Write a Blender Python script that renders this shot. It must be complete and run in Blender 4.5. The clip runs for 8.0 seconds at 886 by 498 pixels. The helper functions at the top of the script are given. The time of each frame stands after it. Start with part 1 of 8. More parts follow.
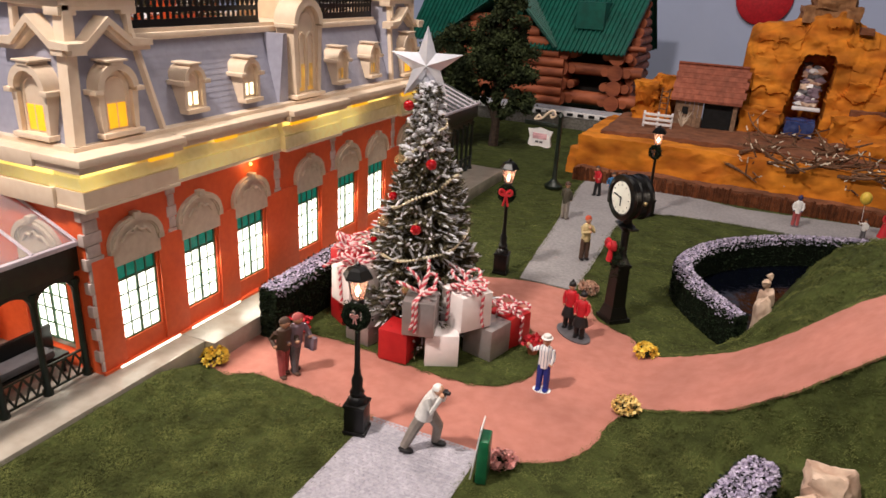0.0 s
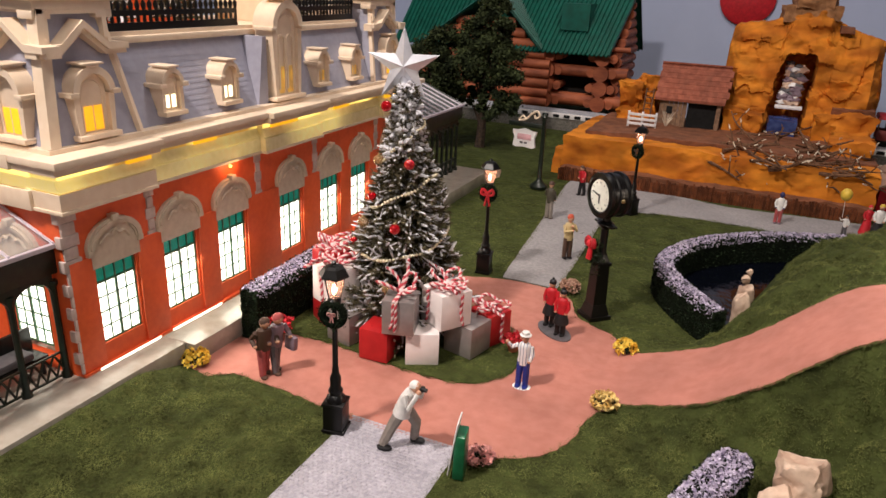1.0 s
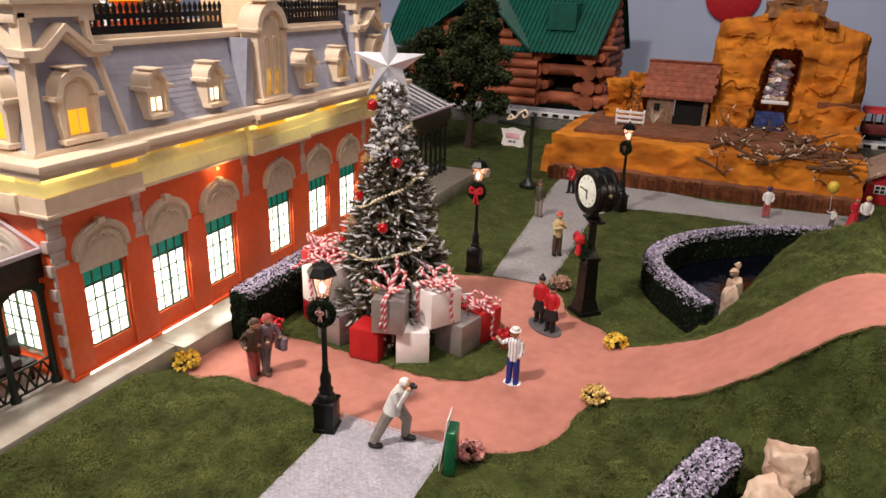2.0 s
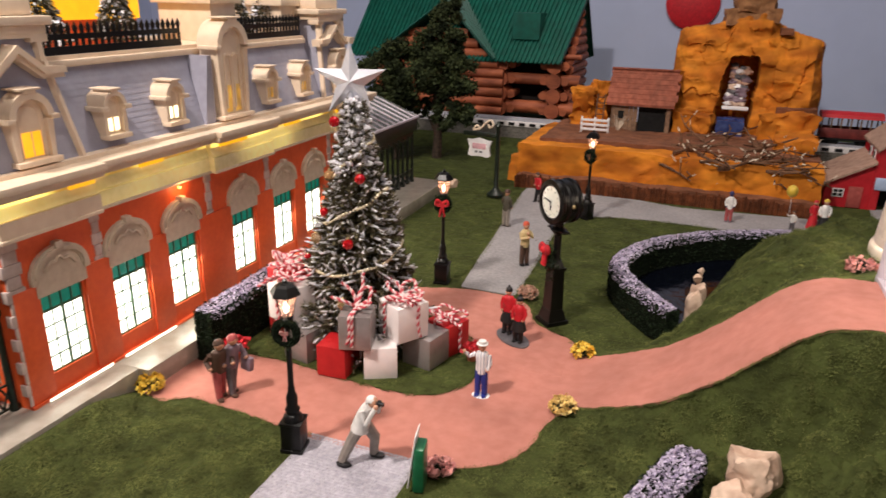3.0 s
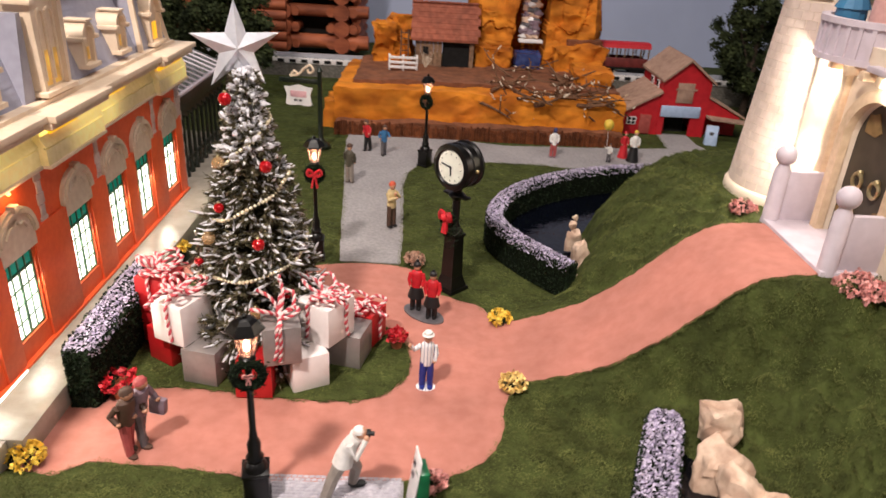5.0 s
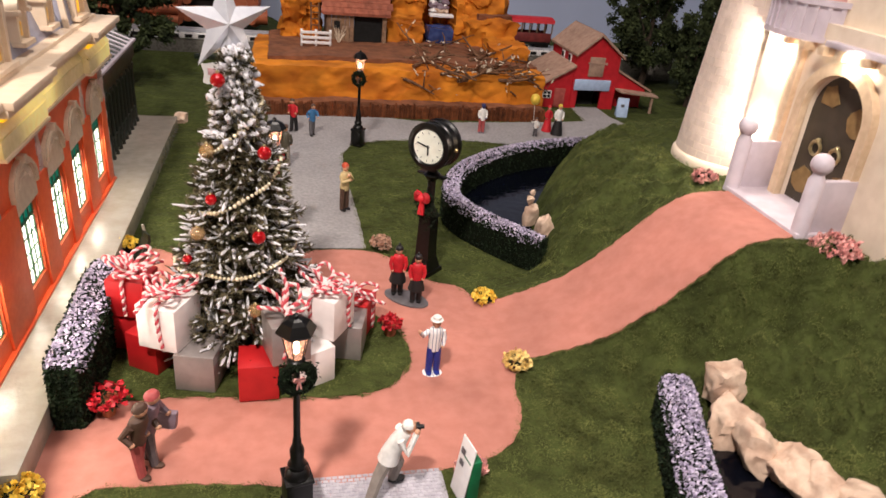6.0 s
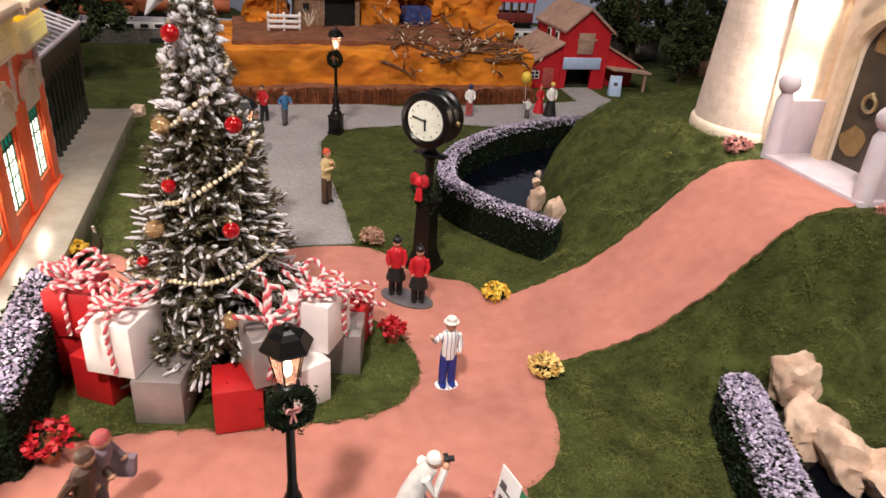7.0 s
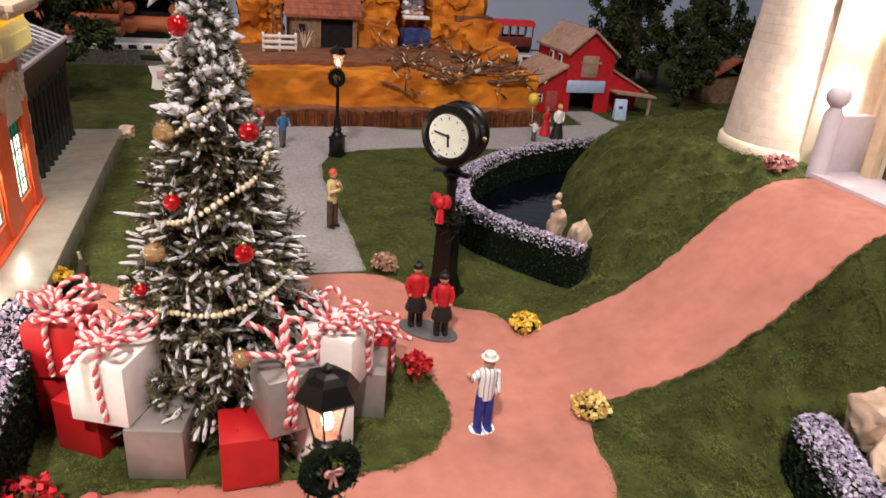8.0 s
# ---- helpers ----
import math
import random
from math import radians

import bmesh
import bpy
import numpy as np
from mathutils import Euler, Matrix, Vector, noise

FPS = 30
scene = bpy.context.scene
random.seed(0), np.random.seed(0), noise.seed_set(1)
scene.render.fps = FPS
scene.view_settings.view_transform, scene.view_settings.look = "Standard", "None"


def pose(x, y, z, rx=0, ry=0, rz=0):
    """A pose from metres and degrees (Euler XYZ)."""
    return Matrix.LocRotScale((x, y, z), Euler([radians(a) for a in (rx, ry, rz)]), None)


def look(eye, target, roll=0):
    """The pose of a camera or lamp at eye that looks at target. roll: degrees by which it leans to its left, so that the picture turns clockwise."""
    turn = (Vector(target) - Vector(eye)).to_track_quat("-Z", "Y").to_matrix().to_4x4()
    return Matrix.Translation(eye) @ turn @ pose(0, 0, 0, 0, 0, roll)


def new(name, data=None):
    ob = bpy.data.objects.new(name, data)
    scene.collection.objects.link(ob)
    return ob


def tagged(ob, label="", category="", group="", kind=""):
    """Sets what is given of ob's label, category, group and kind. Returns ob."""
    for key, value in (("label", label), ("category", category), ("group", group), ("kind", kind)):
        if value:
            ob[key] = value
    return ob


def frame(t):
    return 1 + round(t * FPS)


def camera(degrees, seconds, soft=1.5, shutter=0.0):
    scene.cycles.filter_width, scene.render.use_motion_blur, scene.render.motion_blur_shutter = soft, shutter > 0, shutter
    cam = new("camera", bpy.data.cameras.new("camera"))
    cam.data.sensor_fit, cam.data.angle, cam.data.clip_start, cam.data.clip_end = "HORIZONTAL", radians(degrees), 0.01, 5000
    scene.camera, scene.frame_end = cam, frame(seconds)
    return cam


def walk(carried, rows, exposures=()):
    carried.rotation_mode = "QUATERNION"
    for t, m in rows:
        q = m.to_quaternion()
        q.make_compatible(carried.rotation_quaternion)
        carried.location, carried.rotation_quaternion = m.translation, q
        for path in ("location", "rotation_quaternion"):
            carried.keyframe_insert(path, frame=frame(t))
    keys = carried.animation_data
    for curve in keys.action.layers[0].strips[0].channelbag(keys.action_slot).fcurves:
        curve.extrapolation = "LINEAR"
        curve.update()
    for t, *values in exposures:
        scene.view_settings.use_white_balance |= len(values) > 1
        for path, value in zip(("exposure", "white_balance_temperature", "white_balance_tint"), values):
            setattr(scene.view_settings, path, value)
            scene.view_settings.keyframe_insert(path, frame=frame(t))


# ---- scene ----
cam = camera(64.4, 8.0, soft=1.5, shutter=0.5)
PATH = [
    (0, (0.003, -0.007, 0.406), (-0.752, 1.699, -0.315), 3.1),
    (0.5, (0.016, -0.003, 0.409), (-0.73, 1.71, -0.305), 3.1),
    (1, (0.021, -0.006, 0.404), (-0.721, 1.71, -0.307), 2.6),
    (1.5, (0.024, -0.007, 0.398), (-0.713, 1.713, -0.307), 2.0),
    (2.8, (0.034, -0.004, 0.405), (-0.66, 1.742, -0.282), 0.9),
    (3, (0.035, -0.002, 0.407), (-0.625, 1.759, -0.274), 1.1),
    (3.5, (0.036, 0.001, 0.412), (-0.524, 1.8, -0.259), 1.5),
    (4, (0.016, 0.006, 0.416), (-0.4, 1.846, -0.247), 2.5),
    (4.5, (-0.07, 0.041, 0.437), (-0.209, 1.891, -0.312), 2.4),
    (4.7, (-0.11, 0.043, 0.434), (-0.166, 1.873, -0.371), 2.8),
    (5.8, (-0.284, 0.07, 0.435), (0.1, 1.819, -0.456), 5.4),
    (6, (-0.295, 0.077, 0.424), (0.137, 1.814, -0.469), 5.6),
    (6.5, (-0.303, 0.127, 0.399), (0.171, 1.852, -0.496), 4.5),
    (7, (-0.3, 0.177, 0.363), (0.202, 1.897, -0.525), 4.1),
    (7.5, (-0.307, 0.22, 0.336), (0.225, 1.945, -0.526), 4.4),
    (8, (-0.321, 0.24, 0.33), (0.232, 1.984, -0.478), 4.5),
]
walk(cam, [(t, look(eye, target, roll)) for t, eye, target, roll in PATH],
     [(0, -0.27), (1.5, -0.27), (3, -0.19), (4.2, -0.03), (6, -0.05), (7, -0.09), (8, -0.13)])

# ---- world and lamps: a dim room, ceiling lamps over the display ----
world = bpy.data.worlds.new("room_dark")
world.use_nodes = True
world.node_tree.nodes["Background"].inputs[0].default_value = (0.9, 0.85, 0.8, 1)
world.node_tree.nodes["Background"].inputs[1].default_value = 0.005
scene.world = world


def ceiling_lamp(x, y, z, watts, colour, size, spread=math.pi):
    data = bpy.data.lights.new("ceiling_lamp_light", "AREA")
    data.shape, data.size, data.energy, data.color, data.spread = "DISK", size, watts, colour, spread
    ob = new("ceiling_lamp_light", data)
    ob.location = (x * 0.01, y * 0.01, z * 0.01)
    return ob


LAMPS = [(-80, -45, 196, 72, 0.2), (60, -66, 196, 20, 0.6), (-20, 120, 196, 21, 0.5)]
for lx, ly, lz, watts, size in LAMPS:
    ceiling_lamp(lx, ly, lz, watts, (1.0, 0.885, 0.81), size)


def point_lamp(name, x, y, z, watts, colour, radius=0.004):
    data = bpy.data.lights.new(name, "POINT")
    data.energy, data.color, data.shadow_soft_size = watts, colour, radius
    ob = new(name, data)
    ob.location = (x * 0.01, y * 0.01, z * 0.01)
    return ob


# ---- materials ----
def rgb(r, g, b):
    """Linear colour from 0..255 display values."""
    return tuple((v / 255 / 12.92 if v <= 10 else ((v / 255 + 0.055) / 1.055) ** 2.4) for v in (r, g, b))


def mat(name, c1, c2=None, rough=0.6, metal=0.0, scale=120.0, bump=0.0, bscale=500.0, rand="", randamt=0.35,
        emit=0.0, emit_col=None, coat=0.0, stain=0.15, stain_scale=12.0, stretch=(1, 1, 1), trans=0.0, alpha=1.0, detail=4.0, glow_var=0.0, crack=0.0, bdist=0.001, spec=0.5):
    """Principled material: two tones by fine noise, larger stains, bump, and a random tint per island or object."""
    m = bpy.data.materials.new(name)
    m.use_nodes = True
    nt = m.node_tree
    bs = nt.nodes["Principled BSDF"]
    c2 = c2 or tuple(v * 0.72 for v in c1)
    geo = nt.nodes.new("ShaderNodeNewGeometry")
    mp = nt.nodes.new("ShaderNodeMapping")
    mp.inputs["Scale"].default_value = stretch
    nt.links.new(geo.outputs["Position"], mp.inputs["Vector"])

    def noise_tex(sc, det):
        n = nt.nodes.new("ShaderNodeTexNoise")
        n.inputs["Scale"].default_value, n.inputs["Detail"].default_value = sc, det
        nt.links.new(mp.outputs[0], n.inputs["Vector"])
        return n

    def mix(kind, fac, a, b):
        n = nt.nodes.new("ShaderNodeMix")
        n.data_type, n.blend_type = "RGBA", kind
        for socket, v in ((n.inputs[0], fac), (n.inputs[6], a), (n.inputs[7], b)):
            if isinstance(v, bpy.types.NodeSocket):
                nt.links.new(v, socket)
            elif isinstance(v, tuple):
                socket.default_value = (*v, 1)
            else:
                socket.default_value = v
        return n.outputs[2]

    fine = noise_tex(scale, detail)
    ramp = nt.nodes.new("ShaderNodeMapRange")
    ramp.inputs[1].default_value, ramp.inputs[2].default_value = 0.35, 0.65
    nt.links.new(fine.outputs[0], ramp.inputs[0])
    col = mix("MIX", ramp.outputs[0], c1, c2)
    if stain:
        big = noise_tex(stain_scale, 3.0)
        r2 = nt.nodes.new("ShaderNodeMapRange")
        r2.inputs[1].default_value, r2.inputs[2].default_value = 0.3, 0.7
        r2.inputs[3].default_value, r2.inputs[4].default_value = 1 - stain, 1 + stain
        nt.links.new(big.outputs[0], r2.inputs[0])
        col = mix("MULTIPLY", 1.0, col, r2.outputs[0])
    if crack:
        warp = noise_tex(crack * 0.8, 2.0)
        add = nt.nodes.new("ShaderNodeVectorMath")
        add.operation = "MULTIPLY_ADD"
        add.inputs[1].default_value = (0.9 / crack,) * 3
        nt.links.new(warp.outputs[1], add.inputs[0])
        nt.links.new(mp.outputs[0], add.inputs[2])
        vo = nt.nodes.new("ShaderNodeTexVoronoi")
        vo.feature = "DISTANCE_TO_EDGE"
        vo.inputs["Scale"].default_value = crack
        nt.links.new(add.outputs[0], vo.inputs["Vector"])
        r5 = nt.nodes.new("ShaderNodeMapRange")
        r5.inputs[1].default_value, r5.inputs[2].default_value = 0.0, 0.05
        r5.inputs[3].default_value, r5.inputs[4].default_value = 0.82, 1.0
        nt.links.new(vo.outputs["Distance"], r5.inputs[0])
        col = mix("MULTIPLY", 1.0, col, r5.outputs[0])
    if rand:
        if rand == "island":
            src = geo.outputs["Random Per Island"]
        else:
            src = nt.nodes.new("ShaderNodeObjectInfo").outputs["Random"]
        r3 = nt.nodes.new("ShaderNodeMapRange")
        r3.inputs[3].default_value, r3.inputs[4].default_value = 1 - randamt, 1 + randamt
        nt.links.new(src, r3.inputs[0])
        col = mix("MULTIPLY", 1.0, col, r3.outputs[0])
    nt.links.new(col, bs.inputs["Base Color"])
    bs.inputs["Roughness"].default_value, bs.inputs["Metallic"].default_value = rough, metal
    bs.inputs["Coat Weight"].default_value = coat
    bs.inputs["Specular IOR Level"].default_value = spec
    bs.inputs["Transmission Weight"].default_value = trans
    bs.inputs["Alpha"].default_value = alpha
    if rough > 0.15 and not trans:
        rr = nt.nodes.new("ShaderNodeMapRange")
        rr.inputs[3].default_value, rr.inputs[4].default_value = rough * 0.82, min(1.0, rough * 1.15)
        nt.links.new(fine.outputs[0], rr.inputs[0])
        nt.links.new(rr.outputs[0], bs.inputs["Roughness"])
    if bump:
        bn = noise_tex(bscale, 3.0)
        bp = nt.nodes.new("ShaderNodeBump")
        bp.inputs["Strength"].default_value, bp.inputs["Distance"].default_value = bump, bdist
        nt.links.new(bn.outputs[0], bp.inputs["Height"])
        nt.links.new(bp.outputs[0], bs.inputs["Normal"])
    if emit:
        bs.inputs["Emission Color"].default_value = (*(emit_col or c1), 1)
        bs.inputs["Emission Strength"].default_value = emit
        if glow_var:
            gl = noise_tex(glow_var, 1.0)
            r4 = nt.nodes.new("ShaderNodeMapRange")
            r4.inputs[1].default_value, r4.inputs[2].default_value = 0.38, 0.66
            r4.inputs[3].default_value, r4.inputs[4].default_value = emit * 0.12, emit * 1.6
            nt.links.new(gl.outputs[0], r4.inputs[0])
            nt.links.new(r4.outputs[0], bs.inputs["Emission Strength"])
    return m


GRASS = mat("turf", rgb(65, 73, 35), rgb(53, 59, 28), 0.95, scale=85, bump=1.0, bscale=60, bdist=0.008, stain=0.3, stain_scale=24, detail=7.0, spec=0.15)
BLADE = mat("turf_blade", rgb(93, 98, 53), rgb(76, 81, 43), 0.95, scale=40, rand="island", randamt=0.16, stain=0.52, stain_scale=30, spec=0.15)
REDPATH = mat("red_path", rgb(180, 119, 105), rgb(171, 110, 96), 0.92, scale=70, bump=0.08, bscale=900, stain=0.13, stain_scale=12)
CONCRETE = mat("pale_concrete", rgb(150, 146, 146), rgb(134, 130, 132), 0.85, scale=200, bump=0.25, bscale=1200, stain=0.1)
PAVER = mat("grey_paver", rgb(178, 174, 182), rgb(160, 156, 166), 0.8, scale=300, bump=0.3, bscale=1400, rand="island", randamt=0.09)
PLATFORM = mat("cream_paving", rgb(172, 164, 152), rgb(158, 150, 138), 0.22, coat=0.15, scale=60, bump=0.3, bscale=200, stain=0.12, stain_scale=20)
ORANGE = mat("orange_wall_paint", rgb(238, 102, 52), rgb(230, 94, 48), 0.42, scale=150, bump=0.05, bscale=900, stain=0.06)
CREAM = mat("cream_trim", rgb(234, 213, 188), rgb(227, 204, 178), 0.42, scale=90, bump=0.05, stain=0.06)
# cream trim; patchy emission stands in for cornice lamp light falling on it
COVEGLOW = mat("cream_cove_painted_glow", rgb(226, 208, 170), rgb(214, 196, 150), 0.4, scale=130, stain=0.06, emit=0.4, emit_col=(1.0, 0.78, 0.22), glow_var=9.0)
BEIGE = mat("beige_arch", rgb(214, 198, 176), rgb(202, 184, 162), 0.6, scale=140, bump=0.15, bscale=700, stain=0.08)
QUOIN = mat("mauve_stone", rgb(212, 192, 184), rgb(200, 178, 170), 0.7, scale=180, bump=0.2, bscale=800, rand="object", randamt=0.08)
SIDING = mat("blue_grey_siding", rgb(162, 161, 176), rgb(154, 153, 168), 0.5, scale=120, bump=0.04, stain=0.06)
BLACKIRON = mat("black_iron", rgb(12, 11, 11), rgb(7, 6, 6), 0.34, scale=200, bump=0.1, stain=0.1, spec=0.35)
DARKGREEN = mat("dark_green_paint", rgb(24, 34, 22), rgb(16, 23, 15), 0.42, scale=160, bump=0.08)
PANE = mat("lit_pane", rgb(240, 246, 238), rgb(230, 240, 230), 0.3, emit=3.6, emit_col=(1.0, 0.96, 0.82), stain=0.02)
TEAL = mat("teal_pane", rgb(10, 132, 112), rgb(8, 112, 96), 0.25, rand="object", randamt=0.35, emit=0.34, emit_col=rgb(14, 156, 130))
MUNTIN = mat("window_bar", rgb(84, 120, 92), rgb(66, 100, 76), 0.5)
YPANE = mat("yellow_lit_pane", rgb(240, 184, 40), rgb(230, 170, 34), 0.4, emit=0.95, emit_col=rgb(255, 186, 26), stain=0.1, stain_scale=60)
DIMPANE = mat("dim_gold_pane", rgb(226, 186, 110), rgb(214, 170, 90), 0.4, emit=0.4, emit_col=rgb(255, 190, 60), stain=0.1, glow_var=60.0)
WPANE = mat("warm_lit_pane", rgb(255, 236, 190), None, 0.4, emit=3.0, emit_col=(1.0, 0.86, 0.55))
COVE = mat("yellow_cove_light", rgb(236, 196, 90), rgb(226, 180, 70), 0.5, emit=1.6, emit_col=(1.0, 0.74, 0.16), stain=0.25, stain_scale=30, glow_var=14.0)
LEAK = mat("light_slot", rgb(255, 250, 230), None, 0.4, emit=3.0, emit_col=(1.0, 0.95, 0.8))
BULB = mat("lamp_bulb", rgb(255, 235, 200), None, 0.3, emit=14.0, emit_col=(1.0, 0.72, 0.45))
WARMBULB = mat("warm_bulb", rgb(255, 200, 140), None, 0.3, emit=3.0, emit_col=(1.0, 0.5, 0.15))
LAMPGLASS = mat("warm_lamp_glass", rgb(232, 184, 168), rgb(220, 170, 152), 0.2, emit=0.16, emit_col=(1.0, 0.55, 0.42), alpha=0.4)
CLEAR = mat("clear_acrylic", rgb(225, 228, 232), None, 0.06, alpha=0.13, stain=0.1)
BARK = mat("bark", rgb(70, 54, 42), rgb(44, 34, 26), 0.9, scale=150, bump=0.7, bscale=500)
NEEDLE = mat("fir_needles", rgb(118, 108, 82), rgb(64, 60, 44), 0.8, scale=150, rand="island", randamt=0.4, stain=0.2, spec=0.25)
SNOW = mat("flocked_snow", rgb(236, 234, 238), rgb(214, 212, 220), 0.5, scale=300, bump=0.4, bscale=1500, rand="island", randamt=0.1)
SILVER = mat("silver_foil", rgb(222, 224, 232), rgb(206, 208, 218), 0.3, 0.35, scale=90, bump=0.1, stain=0.08)
REDGLASS = mat("red_glass_ball", rgb(190, 12, 24), rgb(176, 8, 20), 0.12, 0.35, coat=0.6)
GOLD = mat("pale_gold_beads", rgb(244, 234, 208), rgb(226, 212, 178), 0.22, 0.3, rand="island", randamt=0.12)
AMBER = mat("clear_amber_glass", rgb(206, 168, 120), rgb(184, 146, 98), 0.1, 0.2, alpha=0.55)
REDBOX = mat("red_gift_paper", rgb(186, 30, 34), rgb(172, 22, 28), 0.5, scale=60, bump=0.06, stain=0.1)
WHITEBOX = mat("white_gift_paper", rgb(244, 236, 234), rgb(234, 225, 223), 0.5, scale=60, bump=0.06, stain=0.05)
GREYBOX = mat("silver_gift_paper", rgb(158, 150, 148), rgb(142, 134, 132), 0.36, 0.35, scale=60, bump=0.06, stain=0.1)
CANDYRED = mat("candy_red", rgb(204, 80, 90), rgb(190, 62, 74), 0.5)
CANDYWHITE = mat("candy_white", rgb(236, 214, 212), rgb(226, 198, 196), 0.5)
LEAF = mat("hedge_leaf", rgb(34, 48, 28), rgb(15, 24, 12), 0.75, scale=90, rand="island", randamt=0.5, spec=0.2)
# darker than the leaves: shade deep between them put into the colour
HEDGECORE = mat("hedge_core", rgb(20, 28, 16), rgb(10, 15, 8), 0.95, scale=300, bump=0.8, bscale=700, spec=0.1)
FROST = mat("lavender_frost", rgb(206, 197, 216), rgb(158, 146, 176), 0.8, scale=240, rand="island", randamt=0.26)
WATER = mat("dark_water", rgb(6, 8, 16), rgb(5, 7, 14), 0.08, scale=30, bump=0.6, bscale=70, spec=0.4)
ROCK = mat("tan_rock", rgb(216, 190, 168), rgb(178, 148, 128), 0.8, scale=60, bump=0.6, bscale=190, stain=0.2, stain_scale=45, detail=8.0)
SAND = mat("orange_sandstone", rgb(208, 128, 36), rgb(168, 92, 24), 0.85, scale=14, bump=0.25, bscale=120, stain=0.3, stain_scale=16, stretch=(1, 1, 1.9), detail=9.0, crack=6.0, spec=0.25)
SANDBROWN = mat("brown_strata", rgb(128, 78, 50), rgb(100, 60, 38), 0.9, scale=60, bump=0.6, bscale=160, stretch=(0.8, 0.8, 2.6))
PEAK = mat("tan_peak_rock", rgb(164, 116, 74), rgb(122, 82, 50), 0.9, scale=50, bump=0.8, bscale=170, crack=30.0)
TWIG = mat("dry_twig", rgb(116, 80, 54), rgb(80, 54, 36), 0.9, scale=200, bump=0.4)
LOG = mat("red_brown_log", rgb(172, 94, 58), rgb(132, 66, 40), 0.7, scale=60, bump=0.3, stretch=(0.3, 1, 1), rand="object", randamt=0.18)
GREENROOF = mat("green_metal_roof", rgb(20, 92, 78), rgb(14, 76, 64), 0.38, scale=50, bump=0.1, stain=0.12)
SHEDROOF = mat("rust_shingle", rgb(150, 84, 62), rgb(128, 68, 50), 0.85, scale=90, bump=0.4, rand="object", randamt=0.14)
SHEDWALL = mat("weathered_plank", rgb(138, 108, 84), rgb(104, 80, 62), 0.9, scale=120, bump=0.4, rand="island", randamt=0.25)
BARNRED = mat("barn_red", rgb(190, 26, 38), rgb(176, 20, 32), 0.6, scale=80, bump=0.1, stain=0.08)
BARNROOF = mat("tan_roof_board", rgb(166, 136, 118), rgb(146, 116, 100), 0.85, scale=80, bump=0.3)
WHITE = mat("white_paint", rgb(236, 232, 230), rgb(224, 220, 220), 0.5, scale=80, bump=0.05, stain=0.05)
# plain black for sleepers and pointers, and painted shade inside doorways and windows
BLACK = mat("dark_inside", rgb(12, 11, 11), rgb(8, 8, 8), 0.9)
SKYSIGN = mat("pale_blue_sign", rgb(176, 194, 222), rgb(160, 180, 210), 0.5)
CASTLE = mat("ivory_castle_wall", rgb(236, 219, 198), rgb(226, 208, 186), 0.6, scale=60, bump=0.12, stain=0.05)
CASTLEBRICK = mat("ivory_castle_block", rgb(226, 207, 194), rgb(216, 196, 182), 0.7, scale=100, bump=0.2, rand="object", randamt=0.07)
LILAC = mat("lilac_white_plaster", rgb(208, 197, 206), rgb(196, 185, 194), 0.5, scale=60, bump=0.08, stain=0.05)
TAN = mat("tan_moulding", rgb(224, 198, 166), rgb(210, 182, 150), 0.6)
DOORBROWN = mat("brown_mural_door", rgb(70, 61, 50), rgb(58, 50, 40), 0.5, scale=40)
DOORTAN = mat("ochre_mural_patch", rgb(140, 112, 70), rgb(124, 98, 60), 0.7)
TEALROOF = mat("blue_castle_roof", rgb(60, 122, 160), rgb(48, 104, 140), 0.5, scale=60, bump=0.2)
PINK = mat("pink_turret", rgb(226, 178, 170), rgb(214, 164, 156), 0.6)
BRASS = mat("tarnished_brass", rgb(196, 180, 140), rgb(168, 150, 108), 0.35, 0.8)
ROOMWALL = mat("blue_grey_room_wall", rgb(182, 192, 220), rgb(176, 186, 214), 0.85, scale=8, bump=0.08, bscale=300, stain=0.06, stain_scale=2)
PLAIN = mat("plain_room_paint", rgb(118, 114, 108), None, 0.9, scale=4, stain=0.06, stain_scale=1)
RAILBED = mat("grey_ballast", rgb(120, 116, 108), rgb(88, 84, 78), 0.9, scale=200, bump=0.9, bscale=500)
DARKLEAF = mat("dark_tree_leaf", rgb(66, 75, 44), rgb(30, 38, 22), 0.85, scale=30, rand="island", randamt=0.4, spec=0.2)
YELLOWFL = mat("yellow_petal", rgb(246, 216, 96), rgb(232, 192, 66), 0.7, rand="island", randamt=0.2)
PALEYELLOW = mat("pale_yellow_petal", rgb(244, 216, 140), rgb(228, 190, 110), 0.7, rand="island", randamt=0.2)
PINKFL = mat("dusty_pink_petal", rgb(222, 164, 156), rgb(196, 126, 122), 0.7, rand="island", randamt=0.35)
PALEPINK = mat("pale_pink_petal", rgb(206, 170, 148), rgb(176, 136, 116), 0.7, rand="island", randamt=0.3)
REDFL = mat("red_petal", rgb(206, 36, 48), rgb(178, 22, 36), 0.6, rand="island", randamt=0.3)
TERRA = mat("terracotta", rgb(176, 104, 70), rgb(156, 88, 58), 0.8)
DIAL = mat("clock_dial", rgb(226, 228, 214), rgb(212, 214, 200), 0.3, emit=0.14, emit_col=(1.0, 0.98, 0.86), coat=0.4)
GREENBOX = mat("green_plastic", rgb(24, 104, 66), rgb(18, 88, 56), 0.35, coat=0.2)
SIGNPINK = mat("sign_pink", rgb(226, 176, 182), None, 0.5)


def fig_mat(name, r, g, b, rough=0.55):
    return mat("figure_" + name, rgb(r, g, b), None, rough, scale=160, bump=0.08, bscale=900, stain=0.12, stain_scale=80)


